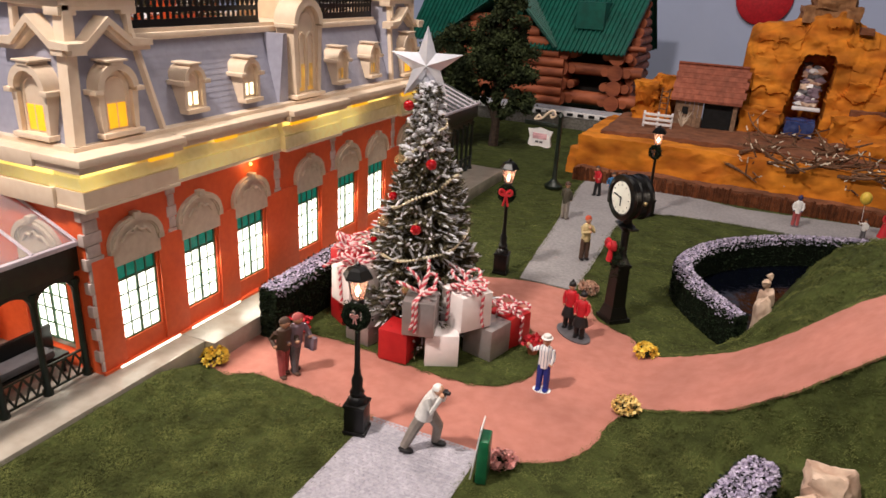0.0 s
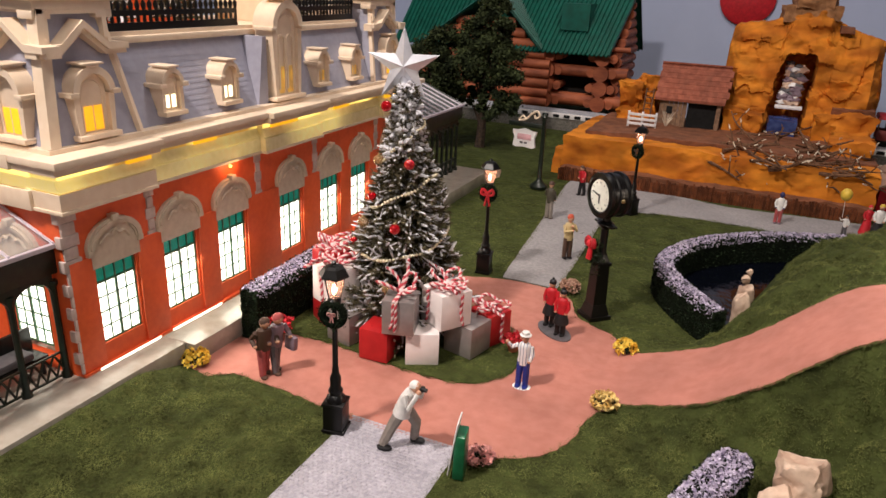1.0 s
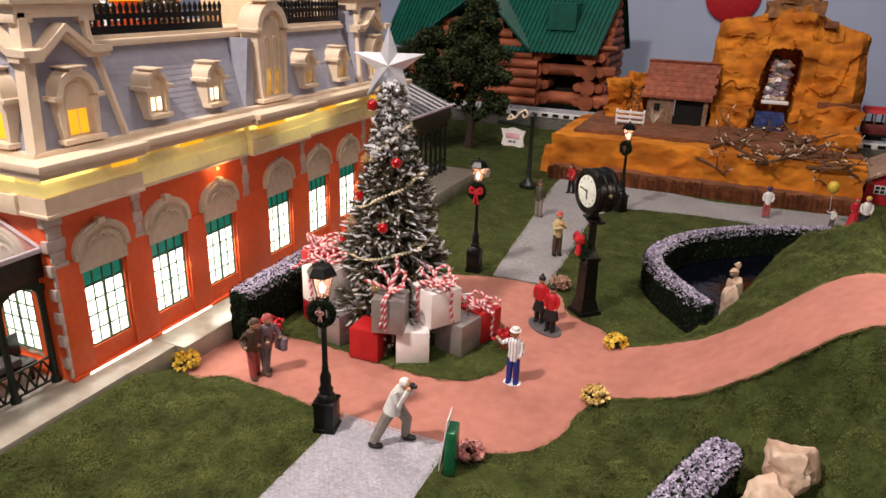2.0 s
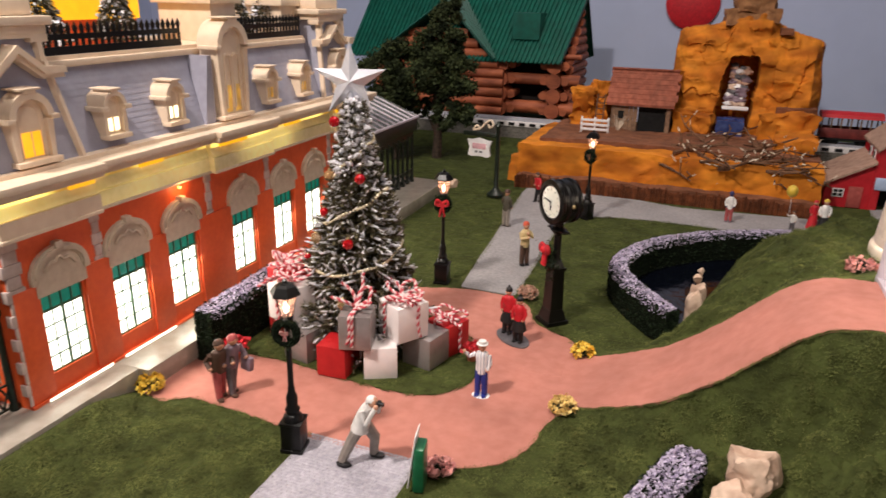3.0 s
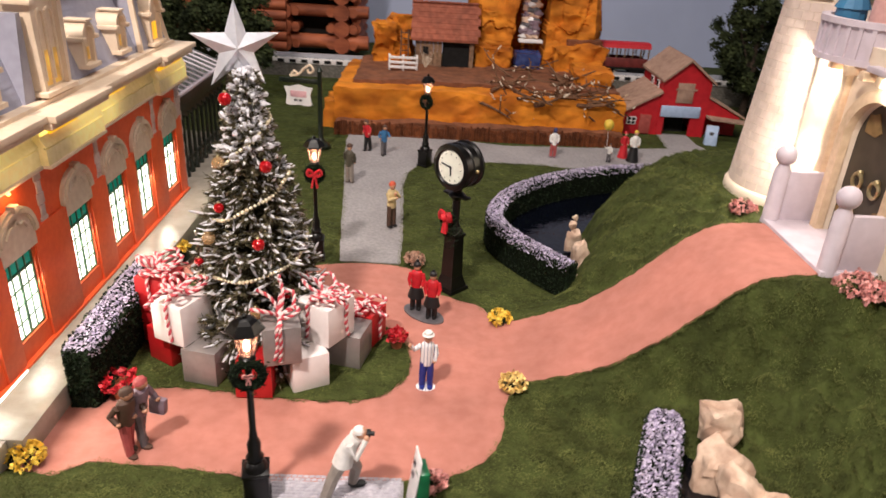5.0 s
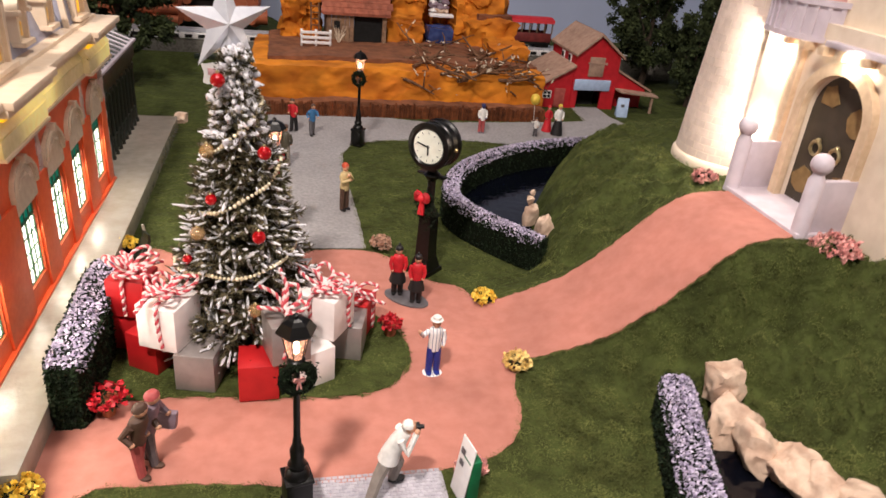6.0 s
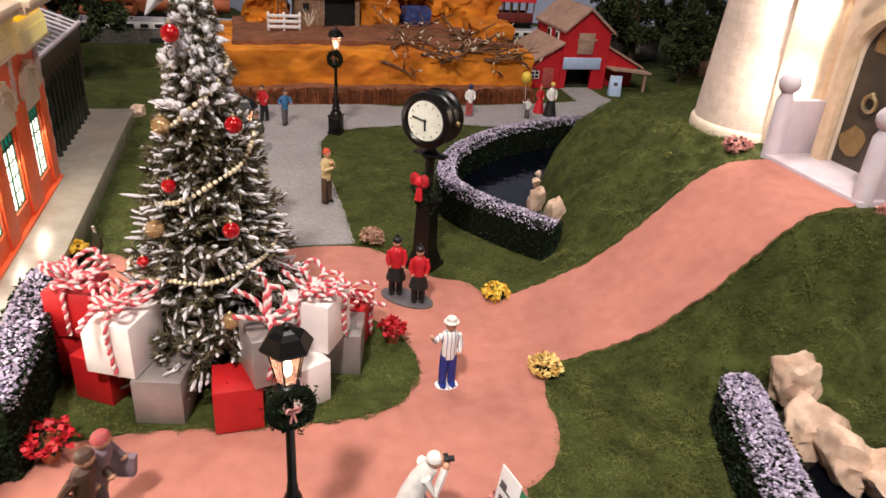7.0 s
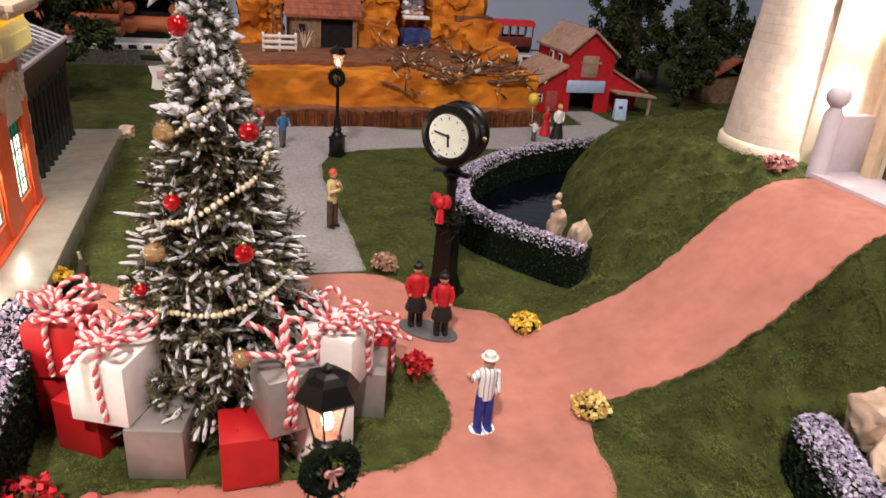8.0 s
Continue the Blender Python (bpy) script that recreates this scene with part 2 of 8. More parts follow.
FIG = {n: fig_mat(n, *c) for n, c in dict(
    skin=(214, 160, 130), white=(244, 240, 236), grey=(146, 136, 128), blue=(34, 52, 140), red=(206, 34, 46), black=(26, 24, 26),
    brown=(84, 60, 48), cream=(214, 190, 140), cap=(206, 84, 54), olive=(78, 72, 60), plum=(112, 58, 62), lightblue=(62, 118, 168),
    slate=(96, 92, 96), yellow=(226, 190, 70), navy=(44, 44, 92), mauve=(132, 112, 124), pinkred=(180, 84, 84)).items()}


# ---- geometry helpers, all in centimetres ----
def bm_new():
    return bmesh.new()


def box(bm, a, b, mi=0, bev=0.0, m=None):
    (x0, y0, z0), (x1, y1, z1) = a, b
    vs = [bm.verts.new(p) for p in ((x0, y0, z0), (x1, y0, z0), (x1, y1, z0), (x0, y1, z0), (x0, y0, z1), (x1, y0, z1), (x1, y1, z1), (x0, y1, z1))]
    fs = [bm.faces.new([vs[i] for i in f]) for f in ((0, 3, 2, 1), (4, 5, 6, 7), (0, 1, 5, 4), (1, 2, 6, 5), (2, 3, 7, 6), (3, 0, 4, 7))]
    for f in fs:
        f.material_index = mi
    if m is not None:
        bmesh.ops.transform(bm, matrix=m, verts=vs)
    if bev:
        es = list({e for f in fs for e in f.edges})
        r = bmesh.ops.bevel(bm, geom=es, offset=bev, segments=2, profile=0.5, affect="EDGES")
        for f in r["faces"]:
            f.material_index = mi
    return vs


def lathe(bm, prof, n=16, c=(0, 0, 0), mi=0, m=None, sx=1.0, sy=1.0):
    rings = []
    for r, z in prof:
        if r <= 1e-6:
            rings.append([bm.verts.new((c[0], c[1], c[2] + z))])
        else:
            rings.append([bm.verts.new((c[0] + sx * r * math.cos(2 * math.pi * i / n), c[1] + sy * r * math.sin(2 * math.pi * i / n), c[2] + z)) for i in range(n)])
    for a, b in zip(rings, rings[1:]):
        for i in range(n):
            j = (i + 1) % n
            q = [a[i % len(a)], a[j % len(a)], b[j % len(b)], b[i % len(b)]]
            u = []
            for v in q:
                if v not in u:
                    u.append(v)
            if len(u) > 2:
                bm.faces.new(u).material_index = mi
    for ring, flip in ((rings[0], True), (rings[-1], False)):
        if len(ring) > 2:
            bm.faces.new(ring[::-1] if flip else ring).material_index = mi
    vs = [v for ring in rings for v in ring]
    if m is not None:
        bmesh.ops.transform(bm, matrix=m, verts=vs)
    return vs


def ball(bm, c, r, mi=0, n=12, k=8, sz=1.0):
    prof = [(r * math.sin(math.pi * i / k), -r * sz * math.cos(math.pi * i / k)) for i in range(k + 1)]
    prof[0], prof[-1] = (0, -r * sz), (0, r * sz)
    return lathe(bm, prof, n, c, mi)


def tube(bm, pts, r, n=8, mi=0, r2=None, stripe=0):
    """A tube along points; r to r2 taper; stripe > 0 makes it a rope of two twisted strands, the second of the next material."""
    pts = [Vector(p) for p in pts]
    if stripe:
        fine, n = [], 12
        for p, q in zip(pts, pts[1:]):
            k = max(1, round((q - p).length / 0.13))
            fine += [p.lerp(q, s / k) for s in range(k)]
        pts = fine + [pts[-1]]
    turned = 0.0
    rings, up = [], Vector((0.123, 0.456, 0.88)).normalized()
    side = None
    for i, p in enumerate(pts):
        d = (pts[min(i + 1, len(pts) - 1)] - pts[max(i - 1, 0)]).normalized()
        if side is None:
            side = d.cross(up).normalized()
        side = (side - d * side.dot(d)).normalized()
        o = d.cross(side)
        rr = r if r2 is None else r + (r2 - r) * i / (len(pts) - 1)
        if stripe and i:
            turned += (p - pts[i - 1]).length * 7.0
        ring = []
        for k in range(n):
            a = 2 * math.pi * k / n
            lobe = rr * (0.74 + 0.34 * abs(math.sin(a))) if stripe else rr
            ring.append(bm.verts.new(p + lobe * (side * math.cos(a + turned) + o * math.sin(a + turned))))
        rings.append(ring)
    for i, (a, b) in enumerate(zip(rings, rings[1:])):
        for k in range(n):
            j = (k + 1) % n
            f = bm.faces.new((a[k], a[j], b[j], b[k]))
            f.material_index = mi + 1 if stripe and k < n // 2 else mi
    for ring in (rings[0][::-1], rings[-1]):
        bm.faces.new(ring).material_index = mi
    return rings


def prism(bm, poly, axis, lo, hi, mi=0):
    """A polygon given in the other two axes (in x, y, z order), thick from lo to hi along axis."""
    def at(p, v):
        q = list(p)
        q.insert("xyz".index(axis), v)
        return q
    a = [bm.verts.new(at(p, lo)) for p in poly]
    b = [bm.verts.new(at(p, hi)) for p in poly]
    n = len(poly)
    fs = [bm.faces.new(a[::-1]), bm.faces.new(b)] + [bm.faces.new((a[i], a[(i + 1) % n], b[(i + 1) % n], b[i])) for i in range(n)]
    for f in fs:
        f.material_index = mi
    return a + b


def arch_band(bm, outer, inner, axis, lo, hi, mi=0):
    """One connected curved band between two outlines of equal count, thick from lo to hi along axis."""
    def at(q, v):
        w = list(q)
        w.insert("xyz".index(axis), v)
        return w
    cols = [[bm.verts.new(at(o, lo)), bm.verts.new(at(o, hi)), bm.verts.new(at(i, hi)), bm.verts.new(at(i, lo))] for o, i in zip(outer, inner)]
    fs = [bm.faces.new((a[k], b[k], b[(k + 1) % 4], a[(k + 1) % 4])) for a, b in zip(cols, cols[1:]) for k in range(4)]
    fs += [bm.faces.new(cols[0]), bm.faces.new(cols[-1][::-1])]
    for f in fs:
        f.material_index = mi


def smooth_line(pts, steps=6):
    """A Catmull-Rom line through points."""
    p = [Vector(q) for q in pts]
    p = [p[0] * 2 - p[1]] + p + [p[-1] * 2 - p[-2]]
    out = []
    for i in range(1, len(p) - 2):
        for s in range(steps):
            t = s / steps
            out.append(0.5 * (2 * p[i] + (p[i + 1] - p[i - 1]) * t + (2 * p[i - 1] - 5 * p[i] + 4 * p[i + 1] - p[i + 2]) * t * t + (3 * p[i] - p[i - 1] - 3 * p[i + 1] + p[i + 2]) * t ** 3))
    return out + [p[-2]]


def to_mesh(name, bm, smooth=True, fix=True):
    if fix:
        bmesh.ops.recalc_face_normals(bm, faces=bm.faces)
    me = bpy.data.meshes.new(name)
    bm.to_mesh(me)
    bm.free()
    me.transform(Matrix.Scale(0.01, 4))
    if smooth:
        me.polygons.foreach_set("use_smooth", [True] * len(me.polygons))
        me.set_sharp_from_angle(angle=radians(38))
    return me


def with_mats(me, mats):
    for m in mats if isinstance(mats, (list, tuple)) else [mats]:
        me.materials.append(m)
    return me


def thing(name, x, y, z, label, category, group="", kind="", rz=0.0):
    ob = new(name)
    ob.empty_display_size = 0.01
    ob.matrix_basis = pose(x * 0.01, y * 0.01, z * 0.01, 0, 0, rz)
    return tagged(ob, label, category, group, kind)


def part(name, bm, mats, parent, label="", loc=(0, 0, 0), smooth=True):
    me = bm if isinstance(bm, bpy.types.Mesh) else to_mesh(name, bm, smooth)
    if not me.materials:
        with_mats(me, mats)
    ob = new(name, me)
    ob.parent = parent
    ob.location = [v * 0.01 for v in loc]
    return tagged(ob, label)


def single(name, bm, mats, label, category, group="", kind="", loc=(0, 0, 0), rz=0.0, smooth=True):
    me = bm if isinstance(bm, bpy.types.Mesh) else to_mesh(name, bm, smooth)
    if not me.materials:
        with_mats(me, mats)
    ob = new(name, me)
    ob.matrix_basis = pose(*[v * 0.01 for v in loc], 0, 0, rz)
    return tagged(ob, label, category, group, kind)


def shards(name, centres, dirs, length, width, rng, bend=0.0, lying=False):
    """Many small four-sided leaves as one mesh: centres (n, 3) in cm, each lying along its direction."""
    c, d = np.asarray(centres, float), np.asarray(dirs, float)
    n = len(c)
    d = d / np.maximum(np.linalg.norm(d, axis=1, keepdims=True), 1e-9)
    side = np.cross(d, rng.normal(size=(n, 3)) * (0.3 if lying else 1.0) + (np.array([0, 0, 1.0]) if lying else 0.0))
    side /= np.maximum(np.linalg.norm(side, axis=1, keepdims=True), 1e-9)
    ln = length * rng.uniform(0.6, 1.3, (n, 1))
    wd = width * rng.uniform(0.6, 1.3, (n, 1))
    nrm = np.cross(d, side)
    v = np.stack([c - d * ln * 0.5, c + side * wd * 0.5 + nrm * bend * wd, c + d * ln * 0.5, c - side * wd * 0.5 + nrm * bend * wd], 1).reshape(-1, 3) * 0.01
    me = bpy.data.meshes.new(name)
    me.vertices.add(n * 4)
    me.vertices.foreach_set("co", v.ravel())
    me.loops.add(n * 4)
    me.loops.foreach_set("vertex_index", np.arange(n * 4))
    me.polygons.add(n)
    me.polygons.foreach_set("loop_start", np.arange(n) * 4)
    me.update()
    return me


# ---- the lie of the land ----
HILL_Y = [20, 36, 45, 54, 58, 61.5, 63.2, 76.8, 78.6, 84, 90, 100, 112, 124, 134, 150, 250]
HILL_X = [22, 15, 11, 8, 4, -3, -6, -6, -3.5, 1.6, 3.9, 6.0, 12.6, 19.6, 27.6, 60, 90]
RISE_T = [-0.06, 0.0, 0.12, 0.39, 0.64, 0.87, 1.0, 1.15, 1.4]
RISE_Z = [0, 0.2, 1.0, 3.1, 7.0, 11.6, 13.8, 14.3, 14.3]
_fine = np.linspace(-0.4, 1.5, 400)
_rise = np.convolve(np.pad(np.interp(_fine, RISE_T, RISE_Z), 20, mode="edge"), np.ones(41) / 41, mode="valid")


def land(x, y):
    """Height of the ground in cm."""
    x, y = np.asarray(x, float), np.asarray(y, float)
    a = np.interp(y, HILL_Y, HILL_X)
    run = np.interp(y, [78, 92, 150], [21.0, 14.0, 14.0])
    h = np.interp((x - a) / run, _fine, _rise)
    # the bank above the pond is steep at its foot and levels off
    d = np.maximum(x - a, 0.0)
    steep = 13.8 * (1 - np.exp(-(d * d) / (5.2 * (d + 0.9))))
    w = np.clip((y - 77.0) / 12.0, 0, 1)
    h = h + (steep - h) * w * w * (3 - 2 * w)
    h = h * np.interp(y, [98, 106, 115, 125, 135, 145, 156], [1.0, 0.95, 0.84, 0.62, 0.32, 0.12, 0.0])
    lumps = 0.62 * np.sin(x * 1.9 + 1.4 * np.sin(y * 0.8)) * np.sin(y * 1.7 + 1.2 * np.sin(x * 0.9)) + 0.75 * np.sin(x * 1.1 + 0.8 * np.sin(y * 0.6)) * np.sin(y * 0.95 + 1.1 * np.sin(x * 0.5)) + 0.6 * np.sin(x * 0.31 + 1.3) * np.sin(y * 0.23) + 0.35 * np.sin(x * 0.7 + y * 0.5) + 0.2 * np.sin(x * 1.3 - y * 0.9)
    off_path = np.clip(np.maximum(63.0 - y, y - 77.0) / 3.0, 0, 1)
    lumps = lumps * (1 - 0.55 * np.clip((y - 78.0) / 4.0, 0, 1))
    h = h + 1.35 * lumps * off_path * np.clip(h / 4.0, 0, 1)
    far = np.hypot(x - 30.7, y - 91.0)
    h = np.where(far < 14, np.minimum(h, 12.9 + np.clip((far - 9.5) / 3.0, 0, 1) * 2.0), h)
    # the near lawn swells up against the station paving
    h = h + 1.9 * np.clip((-42.5 - x) / 7.0, 0, 1) ** 1.4 * np.clip((50.0 - y) / 6.0, 0, 1)
    bank = np.clip((y - 184) / 6.0, 0, 1) * np.clip((-30 - x) / 4.0, 0, 1) * 2.2
    return h + bank


def sheet(name, x0, x1, y0, y1, step, lift=0.0):
    xs, ys = np.arange(x0, x1 + 1e-6, step), np.arange(y0, y1 + 1e-6, step)
    gx, gy = np.meshgrid(xs, ys)
    v = np.stack([gx, gy, land(gx, gy) + lift], -1).reshape(-1, 3) * 0.01
    w = len(xs)
    i = (np.arange(len(ys) - 1)[:, None] * w + np.arange(w - 1)[None, :]).ravel()
    f = np.stack([i, i + 1, i + w + 1, i + w], 1)
    me = bpy.data.meshes.new(name)
    me.from_pydata(v.tolist(), [], f.tolist())
    me.polygons.foreach_set("use_smooth", [True] * len(me.polygons))
    return me


def inside(poly, x, y):
    res = np.zeros(np.shape(x), bool)
    n = len(poly)
    for i in range(n):
        (x0, y0), (x1, y1) = poly[i][:2], poly[(i + 1) % n][:2]
        cross = ((y0 > y) != (y1 > y)) & (x < (x1 - x0) * (y - y0) / (y1 - y0 + 1e-12) + x0)
        res ^= cross
    return res


def ragged(poly, step=0.5, amount=0.12, seed=1):
    """A closed outline with small irregular steps along it."""
    rng = random.Random(seed)
    out = []
    for (x0, y0), (x1, y1) in zip(poly, poly[1:] + poly[:1]):
        n = max(1, int(math.hypot(x1 - x0, y1 - y0) / step))
        for k in range(n):
            t = k / n
            out.append((x0 + (x1 - x0) * t + rng.uniform(-amount, amount), y0 + (y1 - y0) * t + rng.uniform(-amount, amount)))
    return out


def slab(bm, poly, z0, z1):
    a = [bm.verts.new((x, y, z0)) for x, y in poly]
    b = [bm.verts.new((x, y, z1)) for x, y in poly]
    n = len(poly)
    bmesh.ops.triangle_fill(bm, edges=[bm.edges.new((b[i], b[(i + 1) % n])) for i in range(n)], use_beauty=True)
    for i in range(n):
        bm.faces.new((a[i], a[(i + 1) % n], b[(i + 1) % n], b[i]))


def curve_poly(pts, steps=5):
    p = [Vector((*q, 0)) for q in pts]
    n, out = len(p), []
    for i in range(n):
        a, b, c, d = p[i - 1], p[i], p[(i + 1) % n], p[(i + 2) % n]
        for s in range(steps):
            t = s / steps
            q = 0.5 * (2 * b + (c - a) * t + (2 * a - 5 * b + 4 * c - d) * t * t + (3 * b - a - 3 * c + d) * t ** 3)
            out.append((q.x, q.y))
    return out


# ---- room ----
def room():
    def wall(name, a, b, m, kind_label):
        bm = bm_new()
        box(bm, a, b)
        single(name, bm, m, kind_label, "wall", kind="structure", smooth=False)
    wall("wall_north", (-230, 256, -80), (230, 262, 205), ROOMWALL, "blue-grey painted room wall behind the display")
    wall("wall_south", (-230, -262, -80), (230, -256, 205), PLAIN, "plain pale room wall")
    wall("wall_west", (-236, -262, -80), (-230, 262, 205), ROOMWALL, "blue-grey painted side wall of the room")
    wall("wall_east", (230, -262, -80), (236, 262, 205), ROOMWALL, "blue-grey painted side wall of the room")
    bm = bm_new()
    box(bm, (-236, -262, 205), (236, 262, 211))
    single("ceiling", bm, PLAIN, "plain pale ceiling over the room", "ceiling", kind="structure", smooth=False)
    bm = bm_new()
    box(bm, (-236, -262, -86), (236, 262, -80))
    single("floor", bm, PLAIN, "plain floor round the display table", "floor", kind="structure", smooth=False)
    bm = bm_new()
    box(bm, (-150, 6, -80), (150, 255.5, -1.0))
    single("display_table", bm, DARKGREEN, "dark painted display table under the model village", "table", smooth=False)
    for lx, ly, lz, watts, size in LAMPS:
        lamp = thing("ceiling_lamp", lx, ly, 205, "round white ceiling lamp fixed under the ceiling", "lamp", "ceiling lamps")
        bm = bm_new()
        lathe(bm, [(size * 50 + 3, -4), (size * 50 + 4, -3), (size * 50 + 4, 0)], 32)
        bm2 = bm_new()
        lathe(bm2, [(size * 50 + 3.4, -8), (size * 50 + 4, -8), (size * 50 + 4, -4.2), (size * 50 + 3.4, -4.2), (size * 50 + 3.4, -8)], 32)
        part("housing", bm, WHITE, lamp)
        part("ring", bm2, WHITE, lamp)


room()

single("ground", sheet("ground", -150, 150, 6, 255, 0.75, -0.02), GRASS, "green flocked turf ground of the model village", "ground", kind="structure")

PLAZA = [(-49.2, 50.2), (-44, 50.9), (-38, 50.7), (-33, 50.2), (-29.5, 49.6), (-24, 49.6), (-18, 50.0), (-13.5, 50.6), (-10, 53.0), (-8.3, 56.5),
         (-8.0, 59.5), (-7.2, 62.0), (-6.0, 63.9), (-5.6, 70), (-6.0, 76.0), (-8.0, 77.6), (-9.0, 79.8), (-11.2, 81.0), (-14.4, 83), (-16.5, 87.6), (-19.2, 89.7),
         (-24, 90.2), (-28, 89.8), (-33, 88.2), (-40, 88), (-49.2, 89)]
ISLAND = [(-48.5, 60.6), (-44, 61.2), (-38, 61.4), (-31, 60.6), (-25, 60.2), (-20.5, 61.2), (-17.8, 64.5), (-17.4, 68.5), (-19.5, 73), (-24, 77.5), (-30, 80), (-38, 81), (-48.5, 81)]
bm = bm_new()
slab(bm, ragged(curve_poly(PLAZA, 4), 0.5, 0.1, 3), -0.3, 0.10)
single("red_plaza", bm, REDPATH, "dusty red footpath looping round the Christmas tree", "path", kind="structure", smooth=False)
bm = bm_new()
slab(bm, ragged(curve_poly(ISLAND, 4), 0.5, 0.12, 4), -0.3, 0.24)
single("grass_island", bm, GRASS, "round green turf island under the Christmas tree", "lawn", kind="structure", smooth=False)

# the ramp up to the castle gate
bm = bm_new()
rows = []
rng = random.Random(5)
for i in range(0, 64):
    x = -6.9 + (i - 1) * 0.46 - (1.6 if i == 0 else 0)
    lo, hi = 63.9 - 1.0 * max(0.0, math.sin(math.pi * min(max(x + 4, 0), 26) / 26)) + rng.uniform(-0.16, 0.16), 76.0 + rng.uniform(-0.16, 0.16)
    rows.append([bm.verts.new((x, y, float(land(x, min(max(y, 66), 74))) + ((0.02 if i == 0 else 0.15) if 0 < k < 8 else -0.12)))
                 for k, y in enumerate([lo] + [lo + (hi - lo) * j / 6 for j in range(7)] + [hi])])
for a, b in zip(rows, rows[1:]):
    for k in range(len(a) - 1):
        bm.faces.new((a[k], b[k], b[k + 1], a[k + 1]))
single("red_ramp", bm, REDPATH, "dusty red ramp rising to the castle gate", "path", kind="structure")

FARWALK = [(-27.6, 90.6), (-19.4, 90.6), (-19.4, 100), (-19.8, 112), (-20.2, 120), (-19.6, 128), (-17.5, 133), (-12, 135.3), (-4, 136.3), (6, 136.4), (14, 134.5),
           (22, 133), (30, 136), (37, 140), (46, 149.5), (44, 156), (44, 164), (37, 164), (36, 152), (28, 150.5), (0, 148), (-15, 152), (-33, 158), (-33, 146), (-31.5, 130), (-30.2, 118), (-28.6, 100)]
bm = bm_new()
slab(bm, ragged(FARWALK, 0.8, 0.1, 6), -0.3, 0.12)
single("grey_road", bm, CONCRETE, "pale grey concrete lane leading to the rock garden", "road", kind="structure", smooth=False)

# near walk of small setts
NEARWALK = [(-28.8, 14), (-17.2, 14), (-17.3, 50.2), (-28.8, 50.2)]
bm = bm_new()
slab(bm, NEARWALK, -0.3, 0.08)
near_walk = single("paved_walk", bm, PAVER, "grey walk of small stone setts", "path", kind="structure", smooth=False)
bm = bm_new()
rng = random.Random(8)
y = 24.0
row = 0
while y < 49.9:
    x = -28.7 + (0.24 if row % 2 else 0.0)
    while x < -17.7:
        h = 0.12 + rng.uniform(0, 0.02)
        vs = [bm.verts.new((x + dx, y + dy, zz)) for zz, e in ((0.07, 0), (h, 0.035)) for dx, dy in ((e, e), (0.46 - e, e), (0.46 - e, 0.34 - e), (e, 0.34 - e))]
        for f in ((4, 5, 6, 7), (0, 1, 5, 4), (1, 2, 6, 5), (2, 3, 7, 6), (3, 0, 4, 7)):
            bm.faces.new([vs[k] for k in f])
        x += 0.49
    y += 0.37
    row += 1
tagged(part("setts", bm, PAVER, near_walk, smooth=False), kind="stuff")

# turf fibres
rng = np.random.default_rng(11)
n = 210000
gx = rng.uniform(-50, 45, n * 2)
gy = 24 + 120 * rng.uniform(0, 1, n * 2) ** 1.5
WATER_POLY = [(-5.2, 95), (2.6, 84.5), (6.5, 88), (9, 95), (10, 104), (14, 114), (20, 122), (27, 128), (18, 126), (6, 120), (-2, 110)]
STREAM = [(3.4, 38), (3.8, 44), (6.0, 50), (7.5, 54), (9, 52), (10, 46), (14, 38)]
keep = ~inside(NEARWALK, gx, gy) & ~inside(FARWALK, gx, gy) & ~inside(WATER_POLY, gx, gy) & ~inside(STREAM, gx, gy)
keep &= ~(inside(PLAZA, gx, gy) & ~inside(ISLAND, gx, gy))
keep &= ~((gx > -6.5) & (gx < 40) & (gy > 63.0) & (gy < 76.1)) & ~((gx < -48.4) & (gy > 50) & (gy < 140)) & ~(gx < -49.9) & ~((gx > 21) & (gy > 60) & (gy < 100))
gx, gy = gx[keep][:n], gy[keep][:n]
lean = rng.normal(size=(len(gx), 3)) * np.array([0.9, 0.9, 0.12]) + np.array([0, 0, 0.28])
base = np.stack([gx, gy, land(gx, gy) + 0.03 + 0.22 * inside(ISLAND, gx, gy)], 1)
# tufts along the edges of the paths
fringe = []
for poly, z in ((curve_poly(PLAZA, 4), 0.08), (curve_poly(ISLAND, 4), 0.22), (FARWALK, 0.1), (NEARWALK, 0.06)):
    for (x0, y0), (x1, y1) in zip(poly, poly[1:] + poly[:1]):
        k = int(math.hypot(x1 - x0, y1 - y0) * 64)
        u = rng.uniform(0, 1, k)
        wob = 0.22 * np.sin((x0 + (x1 - x0) * u) * 2.3) + 0.12 * np.sin((y0 + (y1 - y0) * u) * 3.7)
        fringe.append(np.stack([x0 + (x1 - x0) * u + wob + rng.normal(size=k) * 0.17, y0 + (y1 - y0) * u + wob + rng.normal(size=k) * 0.17, np.full(k, z)], 1))
for y0 in (63.75, 76.15):
    x = rng.uniform(-6, 21, 2600)
    fringe.append(np.stack([x, y0 - (1.0 if y0 < 70 else 0.0) * np.maximum(0, np.sin(np.pi * np.clip(x + 4, 0, 26) / 26)) + 0.16 * np.sin(x * 2.1) + rng.normal(size=2600) * 0.17, land(x, np.full(2600, 70.0)) + 0.1], 1))
fringe = np.concatenate(fringe)
